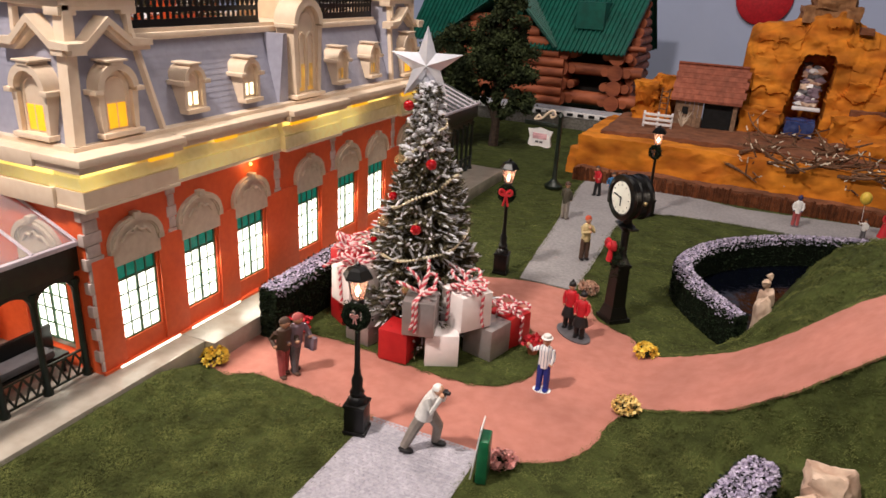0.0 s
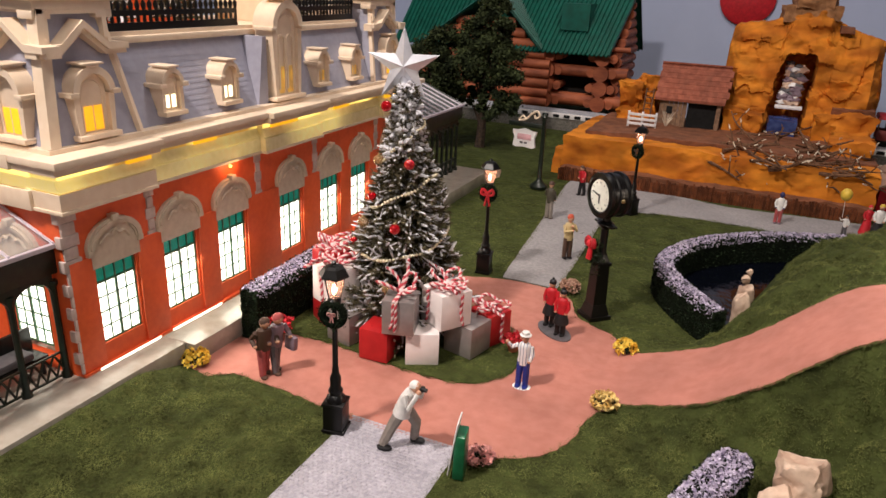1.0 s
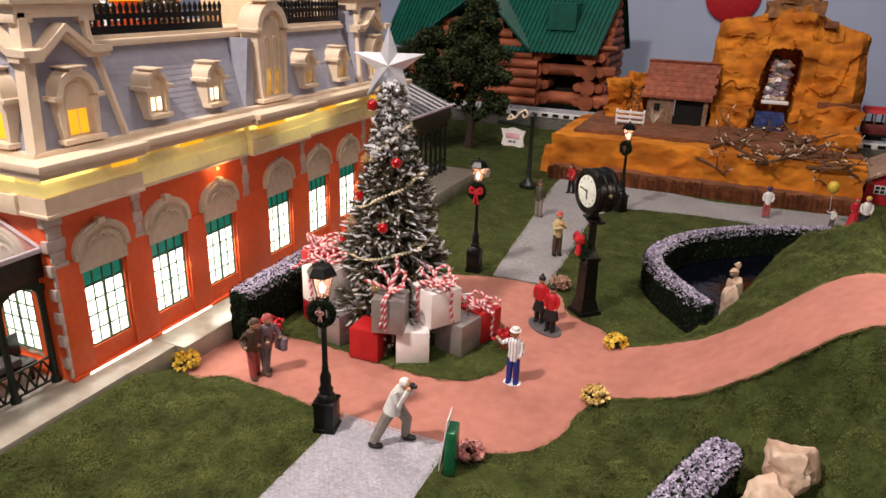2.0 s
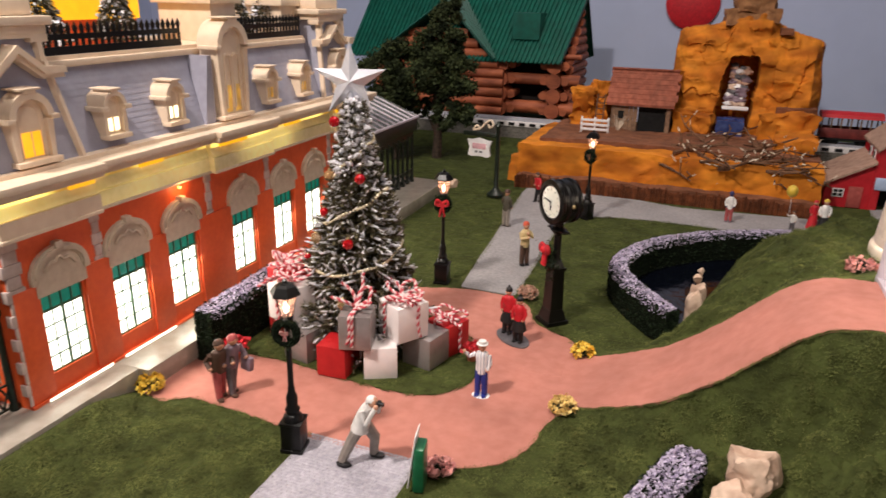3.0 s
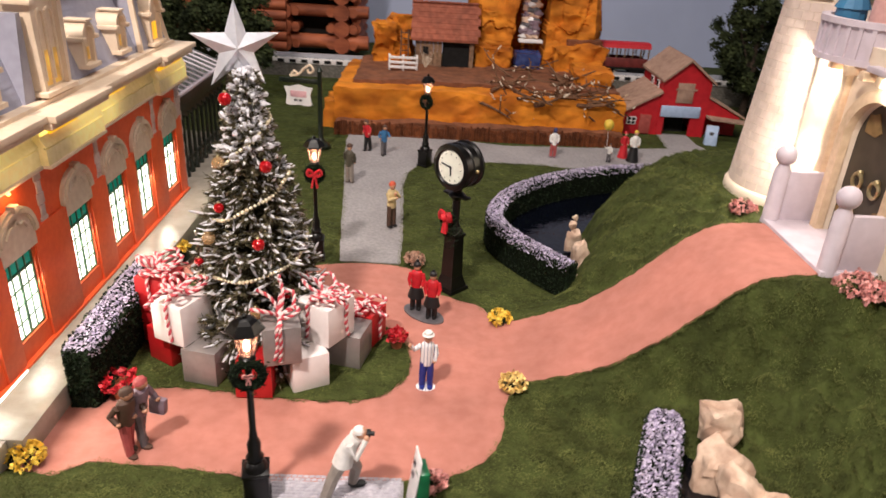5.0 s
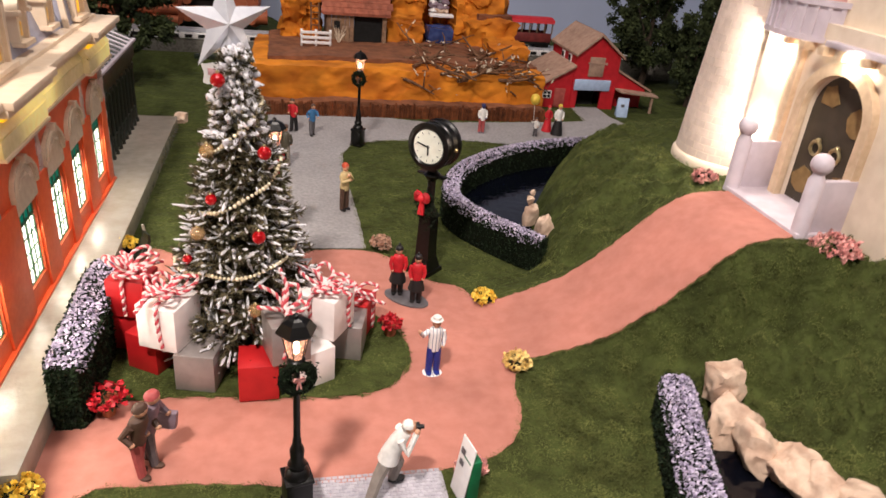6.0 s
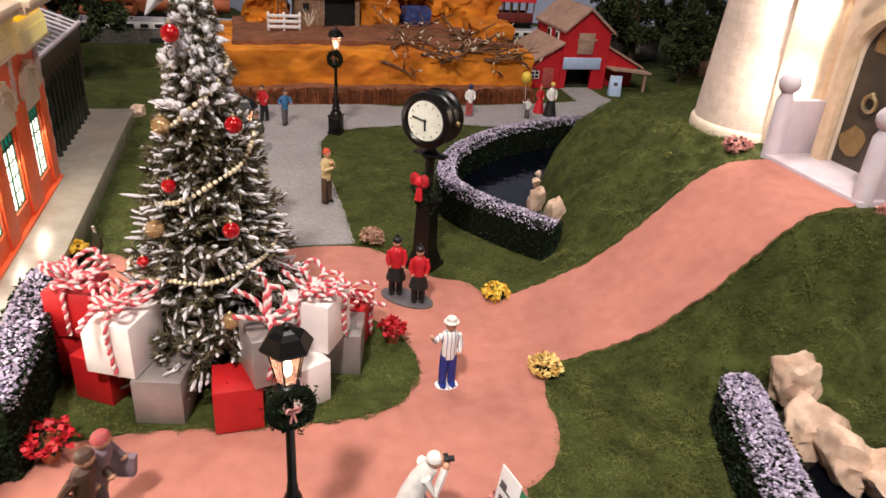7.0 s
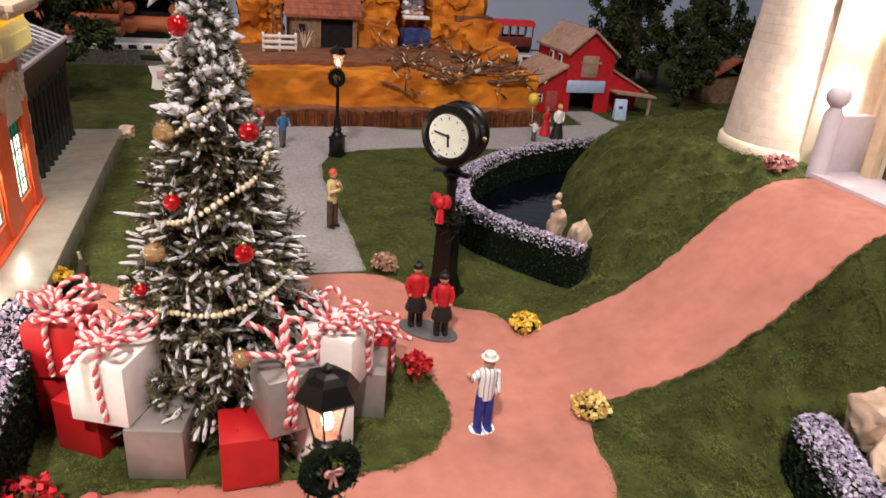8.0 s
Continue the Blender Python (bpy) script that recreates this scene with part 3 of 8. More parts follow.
fringe = fringe[(fringe[:, 0] > -48.3) & ~((fringe[:, 0] > -6.3) & (fringe[:, 0] < -5.2) & (fringe[:, 1] > 64.4) & (fringe[:, 1] < 75.6))
                & ~((fringe[:, 0] > -28.6) & (fringe[:, 0] < -17.5) & (fringe[:, 1] > 49) & (fringe[:, 1] < 51)) & ~((fringe[:, 0] > -28.4) & (fringe[:, 0] < -19.6) & (fringe[:, 1] > 89) & (fringe[:, 1] < 91.2))]
base = np.concatenate([base, fringe])
lean = np.concatenate([lean, rng.normal(size=(len(fringe), 3)) * np.array([0.9, 0.9, 0.2]) + np.array([0, 0, 0.4])])
# tufts that stand up in low clumps on the lawns and the hill
for count, (x0, x1, y0, y1), high in ((420, (-49.5, -30, 22, 49), 0.3), (1100, (-6, 34, 28, 62.5), 0.62), (520, (2, 24, 78, 122), 0.45)):
    cx, cy = rng.uniform(x0, x1, count), rng.uniform(y0, y1, count)
    ok = ~inside(STREAM, cx, cy) & ~inside(WATER_POLY, cx, cy) & ~inside(PLAZA, cx, cy) & ~inside(NEARWALK, cx, cy)
    ok &= ~((cx < 7.5) & (cy < 57) & (cx > -6) & (cx > 6.0 - (56 - cy) * 0.36 - 2.6)) if y1 < 70 and x0 > -10 else ok
    cx, cy = cx[ok], cy[ok]
    rad = rng.uniform(0.5, 1.3, len(cx))
    per = 70
    a, q = rng.uniform(0, 6.283, (len(cx), per)), np.sqrt(rng.uniform(0, 1, (len(cx), per)))
    px, py = (cx[:, None] + rad[:, None] * q * np.cos(a)).ravel(), (cy[:, None] + rad[:, None] * q * np.sin(a)).ravel()
    rise = (high * rng.uniform(0.4, 1.2, len(cx))[:, None] * (1 - q ** 2)).ravel()
    base = np.concatenate([base, np.stack([px, py, land(px, py) + 0.02 + rise], 1)])
    tilt = np.stack([(q * np.cos(a)).ravel(), (q * np.sin(a)).ravel(), np.full(px.shape, -0.25)], 1) + rng.normal(size=(len(px), 3)) * 0.4
    lean = np.concatenate([lean, tilt])
single("turf", shards("turf", base, lean, 0.36, 0.06, rng, 0.0, True), BLADE, "short fibrous green turf", "grass", kind="stuff")
# joint between two boards of the red path
bm = bm_new()
prev = None
for k in range(20):
    x, y = -17.4 + k * 0.52, 70.4 + 0.25 * math.sin(k * 0.35)
    row = [bm.verts.new((x, y + d, z)) for d, z in ((-0.07, 0.1), (0, 0.135), (0.07, 0.1))]
    if prev:
        for j in range(2):
            bm.faces.new((prev[j], row[j], row[j + 1], prev[j + 1]))
    prev = row
prev = None
for k in range(24):
    y = 64.4 + k * 0.48
    x = -7.0 - 0.35 * ((y - 69.9) / 5.5) ** 2
    row = [bm.verts.new((x + d, y, z)) for d, z in ((-0.12, 0.1), (0, 0.2), (0.14, 0.13))]
    if prev:
        for j in range(2):
            bm.faces.new((prev[j], prev[j + 1], row[j + 1], row[j]))
    prev = row
single("path_joint", bm, REDPATH, "thin raised joint in the red footpath", "path joint", kind="structure")

# pond and stream
bm = bm_new()
slab(bm, curve_poly(WATER_POLY, 3), -0.6, 0.25)
single("pond_water", bm, WATER, "dark still water of a small pond", "water", kind="structure", smooth=False)
bm = bm_new()
slab(bm, curve_poly(STREAM, 3), -0.6, 0.6)
single("stream_water", bm, WATER, "dark stream water beside the rocks", "water", kind="structure", smooth=False)

# raised paving along the station
PZ = 2.4
station_paving = thing("station_paving", -55, 60, 0, "raised cream paving along the station front", "pavement", kind="structure")
bm = bm_new()
box(bm, (-35, -9.4, -0.5), (6.2, 80, PZ), bev=0.12)
box(bm, (-35, -45, -0.5), (4.9, -9.4, PZ), bev=0.12)
part("kerb_slab", bm, PLATFORM, station_paving)

# ---- railway station ----
XF = -53.7
station = thing("train_station", -54, 75, PZ, "orange two-storey model station with cream trim and grey mansard roof", "building")
SY0, SY1 = 40.4, 109.0
BAYS = [(SY0, 51.0, 1), (51.0, 68.6, 0), (68.6, 81.2, 1), (81.2, 98.6, 0), (98.6, SY1, 1)]
WIN_Y = [46.0, 54.8, 63.3, 75.3, 84.9, 93.4, 103.4]
OX, OY, OZ = -54.0, 75.0, PZ


def S(x, y, z):
    return (x - OX, y - OY, z - OZ)


def sbox(bm, a, b, mi=0, bev=0.0):
    return box(bm, S(*a), S(*b), mi, bev)


WALLTOP, WZ0, WZ1 = 19.6, 4.7, 12.9
# front wall with real openings: piers, sills and lintels
bm = bm_new()
HW = 2.45
edges = [SY0] + [v for w in WIN_Y for v in (w - HW, w + HW)] + [SY1]
for a, b in zip(edges[::2], edges[1::2]):
    sbox(bm, (XF - 1.2, a, PZ), (XF, b, WZ1))
for w in WIN_Y:
    sbox(bm, (XF - 1.2, w - HW, PZ), (XF, w + HW, WZ0))
sbox(bm, (XF - 1.2, SY0, WZ1), (XF, SY1, WALLTOP))
sbox(bm, (XF - 32, SY1 - 1.2, PZ), (XF - 1.2, SY1, WALLTOP))
sbox(bm, (XF - 32, SY0, PZ), (XF - 30.8, SY1 - 1.2, WALLTOP))
# end wall towards the near porch, with one opening
EWX = (-63.6, -57.0)
sbox(bm, (EWX[1], SY0, PZ), (XF - 1.2, SY0 + 1.2, WALLTOP))
sbox(bm, (XF - 30.8, SY0, PZ), (EWX[0], SY0 + 1.2, WALLTOP))
sbox(bm, (EWX[0], SY0, PZ), (EWX[1], SY0 + 1.2, 3.4))
sbox(bm, (EWX[0], SY0, WZ1), (EWX[1], SY0 + 1.2, WALLTOP))
part("wall", bm, ORANGE, station, "orange painted wall", smooth=False)
# shallow orange piers between the windows, up to the springing line
for a, b in zip(edges[::2], edges[1::2]):
    if b - a > 2:
        bm = bm_new()
        sbox(bm, (XF + 0.003, a + 0.25, PZ + 0.3), (XF + 0.28, b - 0.25, 14.3), bev=0.05)
        part("pier_panel", bm, ORANGE, station)
bm = bm_new()
sbox(bm, (XF + 0.01, SY0, PZ), (XF + 0.5, SY1, PZ + 0.28))
part("plinth", bm, ORANGE, station, smooth=False)
for a, b in ((42.2, 50.2), (52.0, 60.0)):
    bm = bm_new()
    sbox(bm, (XF + 0.5, a, PZ + 0.02), (XF + 0.56, b, PZ + 0.24))
    part("light_slot", bm, LEAK, station, "glowing gap along the foot of the wall", smooth=False)

# window: outer frame, bars, four teal top lights, two leaves of eight panes
H0, H1, TR = -(WZ1 - WZ0) / 2, (WZ1 - WZ0) / 2, (WZ1 - WZ0) / 2 - 1.75
bm = bm_new()
ring = [(-HW, H0), (HW, H0), (HW, H1), (-HW, H1), (-HW, H0)]
inner = [(-HW + 0.15, H0 + 0.15), (HW - 0.15, H0 + 0.15), (HW - 0.15, H1 - 0.15), (-HW + 0.15, H1 - 0.15), (-HW + 0.15, H0 + 0.15)]
arch_band(bm, ring, inner, "x", -0.12, 0.12)
WINDOW_ME = with_mats(to_mesh("window", bm, False), MUNTIN)


def bar_me(w, h, t):
    bm = bm_new()
    box(bm, (-t, -w / 2, -h / 2), (t, w / 2, h / 2))
    return with_mats(to_mesh("bar", bm, False), MUNTIN)


BARS = [(bar_me(0.26, TR - H0, 0.14), [(0, (H0 + TR) / 2)]), (bar_me(2 * HW, 0.18, 0.13), [(0, TR)]), (bar_me(0.1, TR - H0, 0.1), [(-1.2, (H0 + TR) / 2), (1.2, (H0 + TR) / 2)]),
        (bar_me(2 * HW, 0.1, 0.09), [(0, H0 + (TR - H0) * k / 4) for k in (1, 2, 3)]), (bar_me(0.13, H1 - TR, 0.1), [(-HW + HW * k / 2, (TR + H1) / 2) for k in (1, 2, 3)])]
PW, PH, TH = 1.06, (TR - H0) / 4 - 0.12, H1 - TR - 0.24
bm = bm_new()
box(bm, (-0.05, -PW / 2, -PH / 2), (0.0, PW / 2, PH / 2), bev=0.02)
PANE_ME = with_mats(to_mesh("pane", bm, False), PANE)
bm = bm_new()
box(bm, (-0.05, -0.53, -TH / 2), (0.0, 0.53, TH / 2), bev=0.02)
TEAL_ME = with_mats(to_mesh("pane", bm, False), TEAL)


def station_window(cx, cy, rz=0.0):
    w = part("window", WINDOW_ME, MUNTIN, station, "lit window with green bars and teal top lights", S(cx, cy, (WZ0 + WZ1) / 2))
    w.rotation_euler = (0, 0, radians(rz))
    for me, places in BARS:
        for yy, zz in places:
            part("bar", me, MUNTIN, w, loc=(0, yy, zz))
    for k in range(4):
        for yy in (-1.78, -0.66, 0.66, 1.78):
            part("pane", PANE_ME, PANE, w, loc=(-0.02, yy, H0 + (TR - H0) * (k + 0.5) / 4))
    for k in range(4):
        part("pane", TEAL_ME, TEAL, w, loc=(-0.02, -HW + 2 * HW * (k + 0.5) / 4, (TR + H1) / 2))


for w in WIN_Y:
    station_window(XF - 0.35, w)
station_window(-59.9, SY0 + 0.4, -90)
for w, watts in zip(WIN_Y, (0.03, 0.14, 0.15, 0.1, 0.12, 0.16, 0.16)):
    data = bpy.data.lights.new("window_light", "AREA")
    data.shape, data.size, data.size_y, data.energy, data.color = "RECTANGLE", 0.045, 0.06, watts, (1.0, 0.9, 0.74)
    ob = new("window_light", data)
    ob.matrix_basis = pose((XF + 0.02) * 0.01, w * 0.01, 0.095, 62, 0, -90)

# beige arches over the windows: tympanum, raised hood, keystone, scroll
def arc(cy, cz, r, a0, a1, n, flat=1.0):
    return [(cy + r * math.cos(radians(a0 + (a1 - a0) * i / n)), cz + flat * r * math.sin(radians(a0 + (a1 - a0) * i / n))) for i in range(n + 1)]


bm = bm_new()
prism(bm, [(-2.9, 12.95), (2.9, 12.95), (2.9, 15.0)] + arc(0, 15.0, 2.9, 0, 180, 14, 0.75)[1:-1] + [(-2.9, 15.0)], "x", 0.0, 0.32)
TYMP_ME = with_mats(to_mesh("tympanum", bm, False), BEIGE)
bm = bm_new()
for o, i, t in ((3.35, 3.02, 0.45), (3.02, 2.62, 0.68), (2.62, 2.45, 0.5)):
    arch_band(bm, arc(0, 14.9, o, 0, 180, 20, 0.8), arc(0, 14.9, i, 0, 180, 20, 0.8), "x", 0.0, t)
HOOD_ME = with_mats(to_mesh("hood_mould", bm), BEIGE)
bm = bm_new()
box(bm, (0, -0.4, 17.25), (0.85, 0.4, 17.95), bev=0.08)
KEY_ME = with_mats(to_mesh("keystone", bm), BEIGE)
bm = bm_new()
box(bm, (0, -0.36, 14.3), (0.55, 0.36, 14.92), bev=0.05)
IMPOST_ME = with_mats(to_mesh("impost", bm), BEIGE)
bm = bm_new()
tube(bm, smooth_line([(0.35, -1.75, 15.2), (0.4, -1.1, 15.95), (0.42, -0.5, 15.9), (0.42, 0, 16.35), (0.42, 0.5, 15.9), (0.4, 1.1, 15.95), (0.35, 1.75, 15.2)], 5), 0.15, 6)
SCROLL_ME = with_mats(to_mesh("carved_scroll", bm), BEIGE)
for w in WIN_Y:
    part("keystone", KEY_ME, BEIGE, station, loc=S(XF + 0.02, w, 0))
    part("carved_scroll", SCROLL_ME, BEIGE, station, loc=S(XF + 0.02, w, 0))
    for sgn in (-1, 1):
        part("impost", IMPOST_ME, BEIGE, station, loc=S(XF + 0.02, w + sgn * 2.98, 0))
for w in WIN_Y:
    part("tympanum", TYMP_ME, BEIGE, station, loc=S(XF + 0.02, w, 0))
    part("hood_mould", HOOD_ME, BEIGE, station, loc=S(XF + 0.02, w, 0))

for me, nm in ((KEY_ME, "keystone"), (SCROLL_ME, "carved_scroll"), (TYMP_ME, "tympanum"), (HOOD_ME, "hood_mould")):
    ob = part(nm, me, BEIGE, station, loc=S(-59.9, SY0 - 0.02, 0))
    ob.rotation_euler = (0, 0, radians(-90))

# quoins
def quoin_me(wd):
    bm = bm_new()
    box(bm, (-0.5, -wd / 2, 0.03), (0.26, wd / 2, 1.18), bev=0.05)
    return with_mats(to_mesh("quoin", bm), QUOIN)


Q_ME = {c: [quoin_me(w) for w in ws] for c, ws in (("end", (1.45, 2.0)), ("mid", (0.85, 1.25)))}
for qy, c in ((SY0 + 0.75, "end"), (51.0, "mid"), (68.6, "mid"), (81.2, "mid"), (98.6, "mid"), (SY1 - 0.75, "end")):
    for k in range(14):
        part("quoin", Q_ME[c][k % 2], QUOIN, station, loc=S(XF - (0.0 if c == "end" else 0.12), qy, PZ + 0.3 + k * 1.2))

# entablature: architrave, cove, glowing strip, crown slab; every second bay stands proud
for a, b, proud in BAYS:
    p = 0.75 if proud else 0.0
    e0, e1 = (1.4 if a == SY0 else 0), (1.4 if b == SY1 else 0)
    bm = bm_new()
    sbox(bm, (XF - 2, a - e0 * 0.5, 19.5), (XF + 0.95 + p, b + e1 * 0.5, 19.85), bev=0.06)
    part("architrave", bm, CREAM, station)
    bm = bm_new()
    sbox(bm, (XF - 2, a - e0 * 0.4, 19.85), (XF + 0.75 + p, b + e1 * 0.4, 21.4))
    # frieze, cove and core are no lamps: their yellow light is painted as emission
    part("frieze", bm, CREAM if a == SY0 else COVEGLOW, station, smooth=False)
    bm = bm_new()
    prof = [(-2, 21.62), (0.85 + p, 21.62)] + [(0.85 + p - 0.55 * math.sin(math.pi * k / 12), 21.62 + 1.0 * k / 6) for k in range(1, 7)] + [(-2, 22.62)]
    prism(bm, [(XF + u - OX, z - OZ) for u, z in prof], "y", a - e0 * 0.4 - OY, b + e1 * 0.4 - OY)
    part("cove", bm, COVEGLOW, station, "cream cove with yellow lamp light put in as patchy glow")
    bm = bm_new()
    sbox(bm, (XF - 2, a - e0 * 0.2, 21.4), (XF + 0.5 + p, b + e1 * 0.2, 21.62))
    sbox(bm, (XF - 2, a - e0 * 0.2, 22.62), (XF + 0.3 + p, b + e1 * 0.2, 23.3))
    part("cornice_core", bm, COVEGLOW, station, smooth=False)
    bm = bm_new()
    sbox(bm, (XF + 0.3 + p, a - e0 * 0.25 + 0.1, 22.66), (XF + 0.42 + p, b + e1 * 0.25 - 0.1, 23.28))
    part("cove_light", bm, COVE, station, "glowing yellow cornice strip", smooth=False)
    bm = bm_new()
    sbox(bm, (XF - 3, a - e0, 23.3), (XF + 1.7 + p, b + e1, 24.0), bev=0.08)
    sbox(bm, (XF - 3, a - e0 * 1.2, 24.0), (XF + 2.2 + p, b + e1 * 1.2, 24.7), bev=0.1)
    part("cornice", bm, CREAM, station)
for a, b, p in ((47.6, 50.6, 1), (57.5, 61.0, 0), (70.0, 75.5, 1), (85.5, 89.5, 0), (99.3, 102.6, 1), (104.5, 108.0, 1)):
    bm = bm_new()
    sbox(bm, (XF + 0.42 + 0.75 * p, a, 22.6), (XF + 0.75 + 0.75 * p, b, 23.3), bev=0.05)
    part("cornice_lamp", bm, YPANE, station, "bright yellow cornice lamp")
bm = bm_new()
sbox(bm, (XF - 32, SY0 - 0.9, 19.5), (XF - 2, SY0 + 1, 21.4), bev=0.08)
part("architrave", bm, CREAM, station)
bm = bm_new()
sbox(bm, (XF - 32, SY0 - 0.5, 21.4), (XF - 2, SY0 + 1, 23.3))
# end cove too: lamp light put into the material's emission
part("cove", bm, COVEGLOW, station, "cream cove with yellow lamp light put in as patchy glow", smooth=False)
bm = bm_new()
sbox(bm, (XF - 32, SY0 - 1.68, 23.3), (XF - 3, SY0 + 1, 24.7), bev=0.1)
part("cornice", bm, CREAM, station)
bm = bm_new()
sbox(bm, (XF - 20, SY0 - 0.62, 22.6), (XF - 2, SY0 - 0.5, 23.25))
part("cove_light", bm, COVE, station, "glowing yellow cornice strip", smooth=False)

# roof: ledge, mansard boards, parapet
bm = bm_new()
sbox(bm, (XF - 31, SY0, 24.7), (XF + 0.4, SY1, 25.1))
part("roof_ledge", bm, CREAM, station, smooth=False)
NB = 14
for k in range(NB):
    z0, z1 = 25.1 + 8.2 * k / NB, 25.1 + 8.2 * (k + 1) / NB
    x0, x1 = XF - 0.9 - 3.0 * k / NB, XF - 0.9 - 3.0 * (k + 1) / NB
    bm = bm_new()
    prism(bm, [(S(x0, 0, 0)[0] + 0.035, z0 - OZ), (S(x1, 0, 0)[0], z1 - OZ), (S(x1, 0, 0)[0] - 4, z1 - OZ), (S(x0, 0, 0)[0] - 4, z0 - OZ)], "y", SY0 + 10.6 - OY, SY1 - 10.4 - OY)
    part("mansard_board", bm, SIDING, station, smooth=False)
for ya, yb in ((SY0 + 0.8, SY0 + 10.8), (SY1 - 10.6, SY1 - 0.8)):
    for k in range(19):
        z0, z1 = 25.1 + 11.5 * k / 19, 25.1 + 11.5 * (k + 1) / 19
        i0, i1 = 1.9 * k / 19, 1.9 * (k + 1) / 19
        bm = bm_new()
        o0 = [bm.verts.new(S(x, y, z)) for x, y, z in ((XF - 0.35 - i0, ya + i0, z0), (XF - 0.35 - i0, yb - i0, z0), (XF - 14 + i0, yb - i0, z0), (XF - 14 + i0, ya + i0, z0))]
        o1 = [bm.verts.new(S(x, y, z)) for x, y, z in ((XF - 0.385 - i1, ya + i1 + 0.03, z1), (XF - 0.385 - i1, yb - i1 - 0.03, z1), (XF - 14 + i1, yb - i1 - 0.03, z1), (XF - 14 + i1, ya + i1 + 0.03, z1))]
        for j in range(4):
            bm.faces.new((o0[j], o0[(j + 1) % 4], o1[(j + 1) % 4], o1[j]))
        bm.faces.new(o1), bm.faces.new(o0[::-1])
        part("mansard_board", bm, SIDING, station, smooth=False)
bm = bm_new()
sbox(bm, (XF - 20, SY0 + 10.6, 33.2), (XF - 3.3, SY1 - 10.4, 33.9), bev=0.1)
sbox(bm, (XF - 20, SY0 + 10.6, 33.9), (XF - 3.7, SY1 - 10.4, 34.3))
part("parapet", bm, CREAM, station)
# cream hips and pediments on the end pavilions
for ya, yb in ((SY0 + 0.8, SY0 + 10.8), (SY1 - 10.6, SY1 - 0.8)):
    ym = (ya + yb) / 2
    # corner boards; the outer corner is the broad one
    for sgn, y, w in ((1, ya, 0.8), (-1, yb, 0.5)):
        if y < 70 and sgn < 0 or y > 80 and sgn > 0:
            w = 0.42
        bm = bm_new()
        tube(bm, [S(XF - 0.3, y, 25), S(XF - 2.15, y + sgn * 1.9, 36.6)], w, 4)
        part("corner_board", bm, CREAM, station)
    # a raking gable on the front and one on the outer end, each with level feet and a shadow panel behind
    outer = ya if ya < 70 else yb
    sg = 1 if ya < 70 else -1
    for face in (0, 1):
        def at_face(u, out, z):
            """u along the face from its middle, out from the wall plane, z up."""
            if face == 0:
                return S(XF - 1.25 + out, ym + u, z)
            return S(XF - 4.6 - u, outer + sg * (1.05 - out), z + 0.05)
        bm = bm_new()
        line = [(-4.8, 32.7), (-2.5, 32.7), (0, 34.7), (2.5, 32.7), (4.8, 32.7)]
        top = [(u, z + (1.0 if abs(u) > 2.6 else 1.15)) for u, z in line]
        for out0, out1, grow in ((-0.9, 0.55, 0.0), (0.5, 0.95, 0.45)):
            rows = []
            for (u0, z0), (u1, z1) in zip(line, top):
                zb = z0 + grow
                rows.append([bm.verts.new(at_face(u0, o, z)) for o, z in ((out0, zb), (out1, zb), (out1, z1), (out0, z1))])
            for p, q in zip(rows, rows[1:]):
                for k in range(4):
                    bm.faces.new((p[k], p[(k + 1) % 4], q[(k + 1) % 4], q[k]))
            bm.faces.new(rows[0]), bm.faces.new(rows[-1][::-1])
        part("gable", bm, CREAM, station, "cream stepped gable over a dormer", smooth=False)
        # framed panel above the gable
        bm = bm_new()
        for u0, u1, z0, z1 in ((-3.4, -2.9, 34.2, 36.7), (2.9, 3.4, 34.2, 36.7), (-3.4, 3.4, 36.3, 36.8)):
            p = [at_face(u, 0.1 - (z - 33) * 0.06, z) for u, z in ((u0, z0), (u1, z0), (u1, z1), (u0, z1))]
            q = [at_face(u, -0.5 - (z - 33) * 0.06, z) for u, z in ((u0, z0), (u1, z0), (u1, z1), (u0, z1))]
            vp, vq = [bm.verts.new(v) for v in p], [bm.verts.new(v) for v in q]
            bm.faces.new(vp)
            for k in range(4):
                bm.faces.new((vp[k], vq[k], vq[(k + 1) % 4], vp[(k + 1) % 4]))
        part("panel_frame", bm, CREAM, station, smooth=False)
    bm = bm_new()
    sbox(bm, (XF - 13, ya + 0.9, 36.6), (XF - 1.3, yb - 0.9, 37.4), bev=0.12)
    sbox(bm, (XF - 13.6, ya + 0.4, 37.4), (XF - 0.9, yb - 0.4, 38.2), bev=0.12)
    sbox(bm, (XF - 12.4, ya + 1.5, 38.2), (XF - 2.0, yb - 1.5, 39.6), bev=0.2)
    for yc in (ya + 1.75, yb - 1.75):
        sbox(bm, (XF - 3.2, yc - 0.9, 35.9), (XF - 1.35, yc + 0.9, 36.62), bev=0.08)
    part("pavilion_cap", bm, CREAM, station)


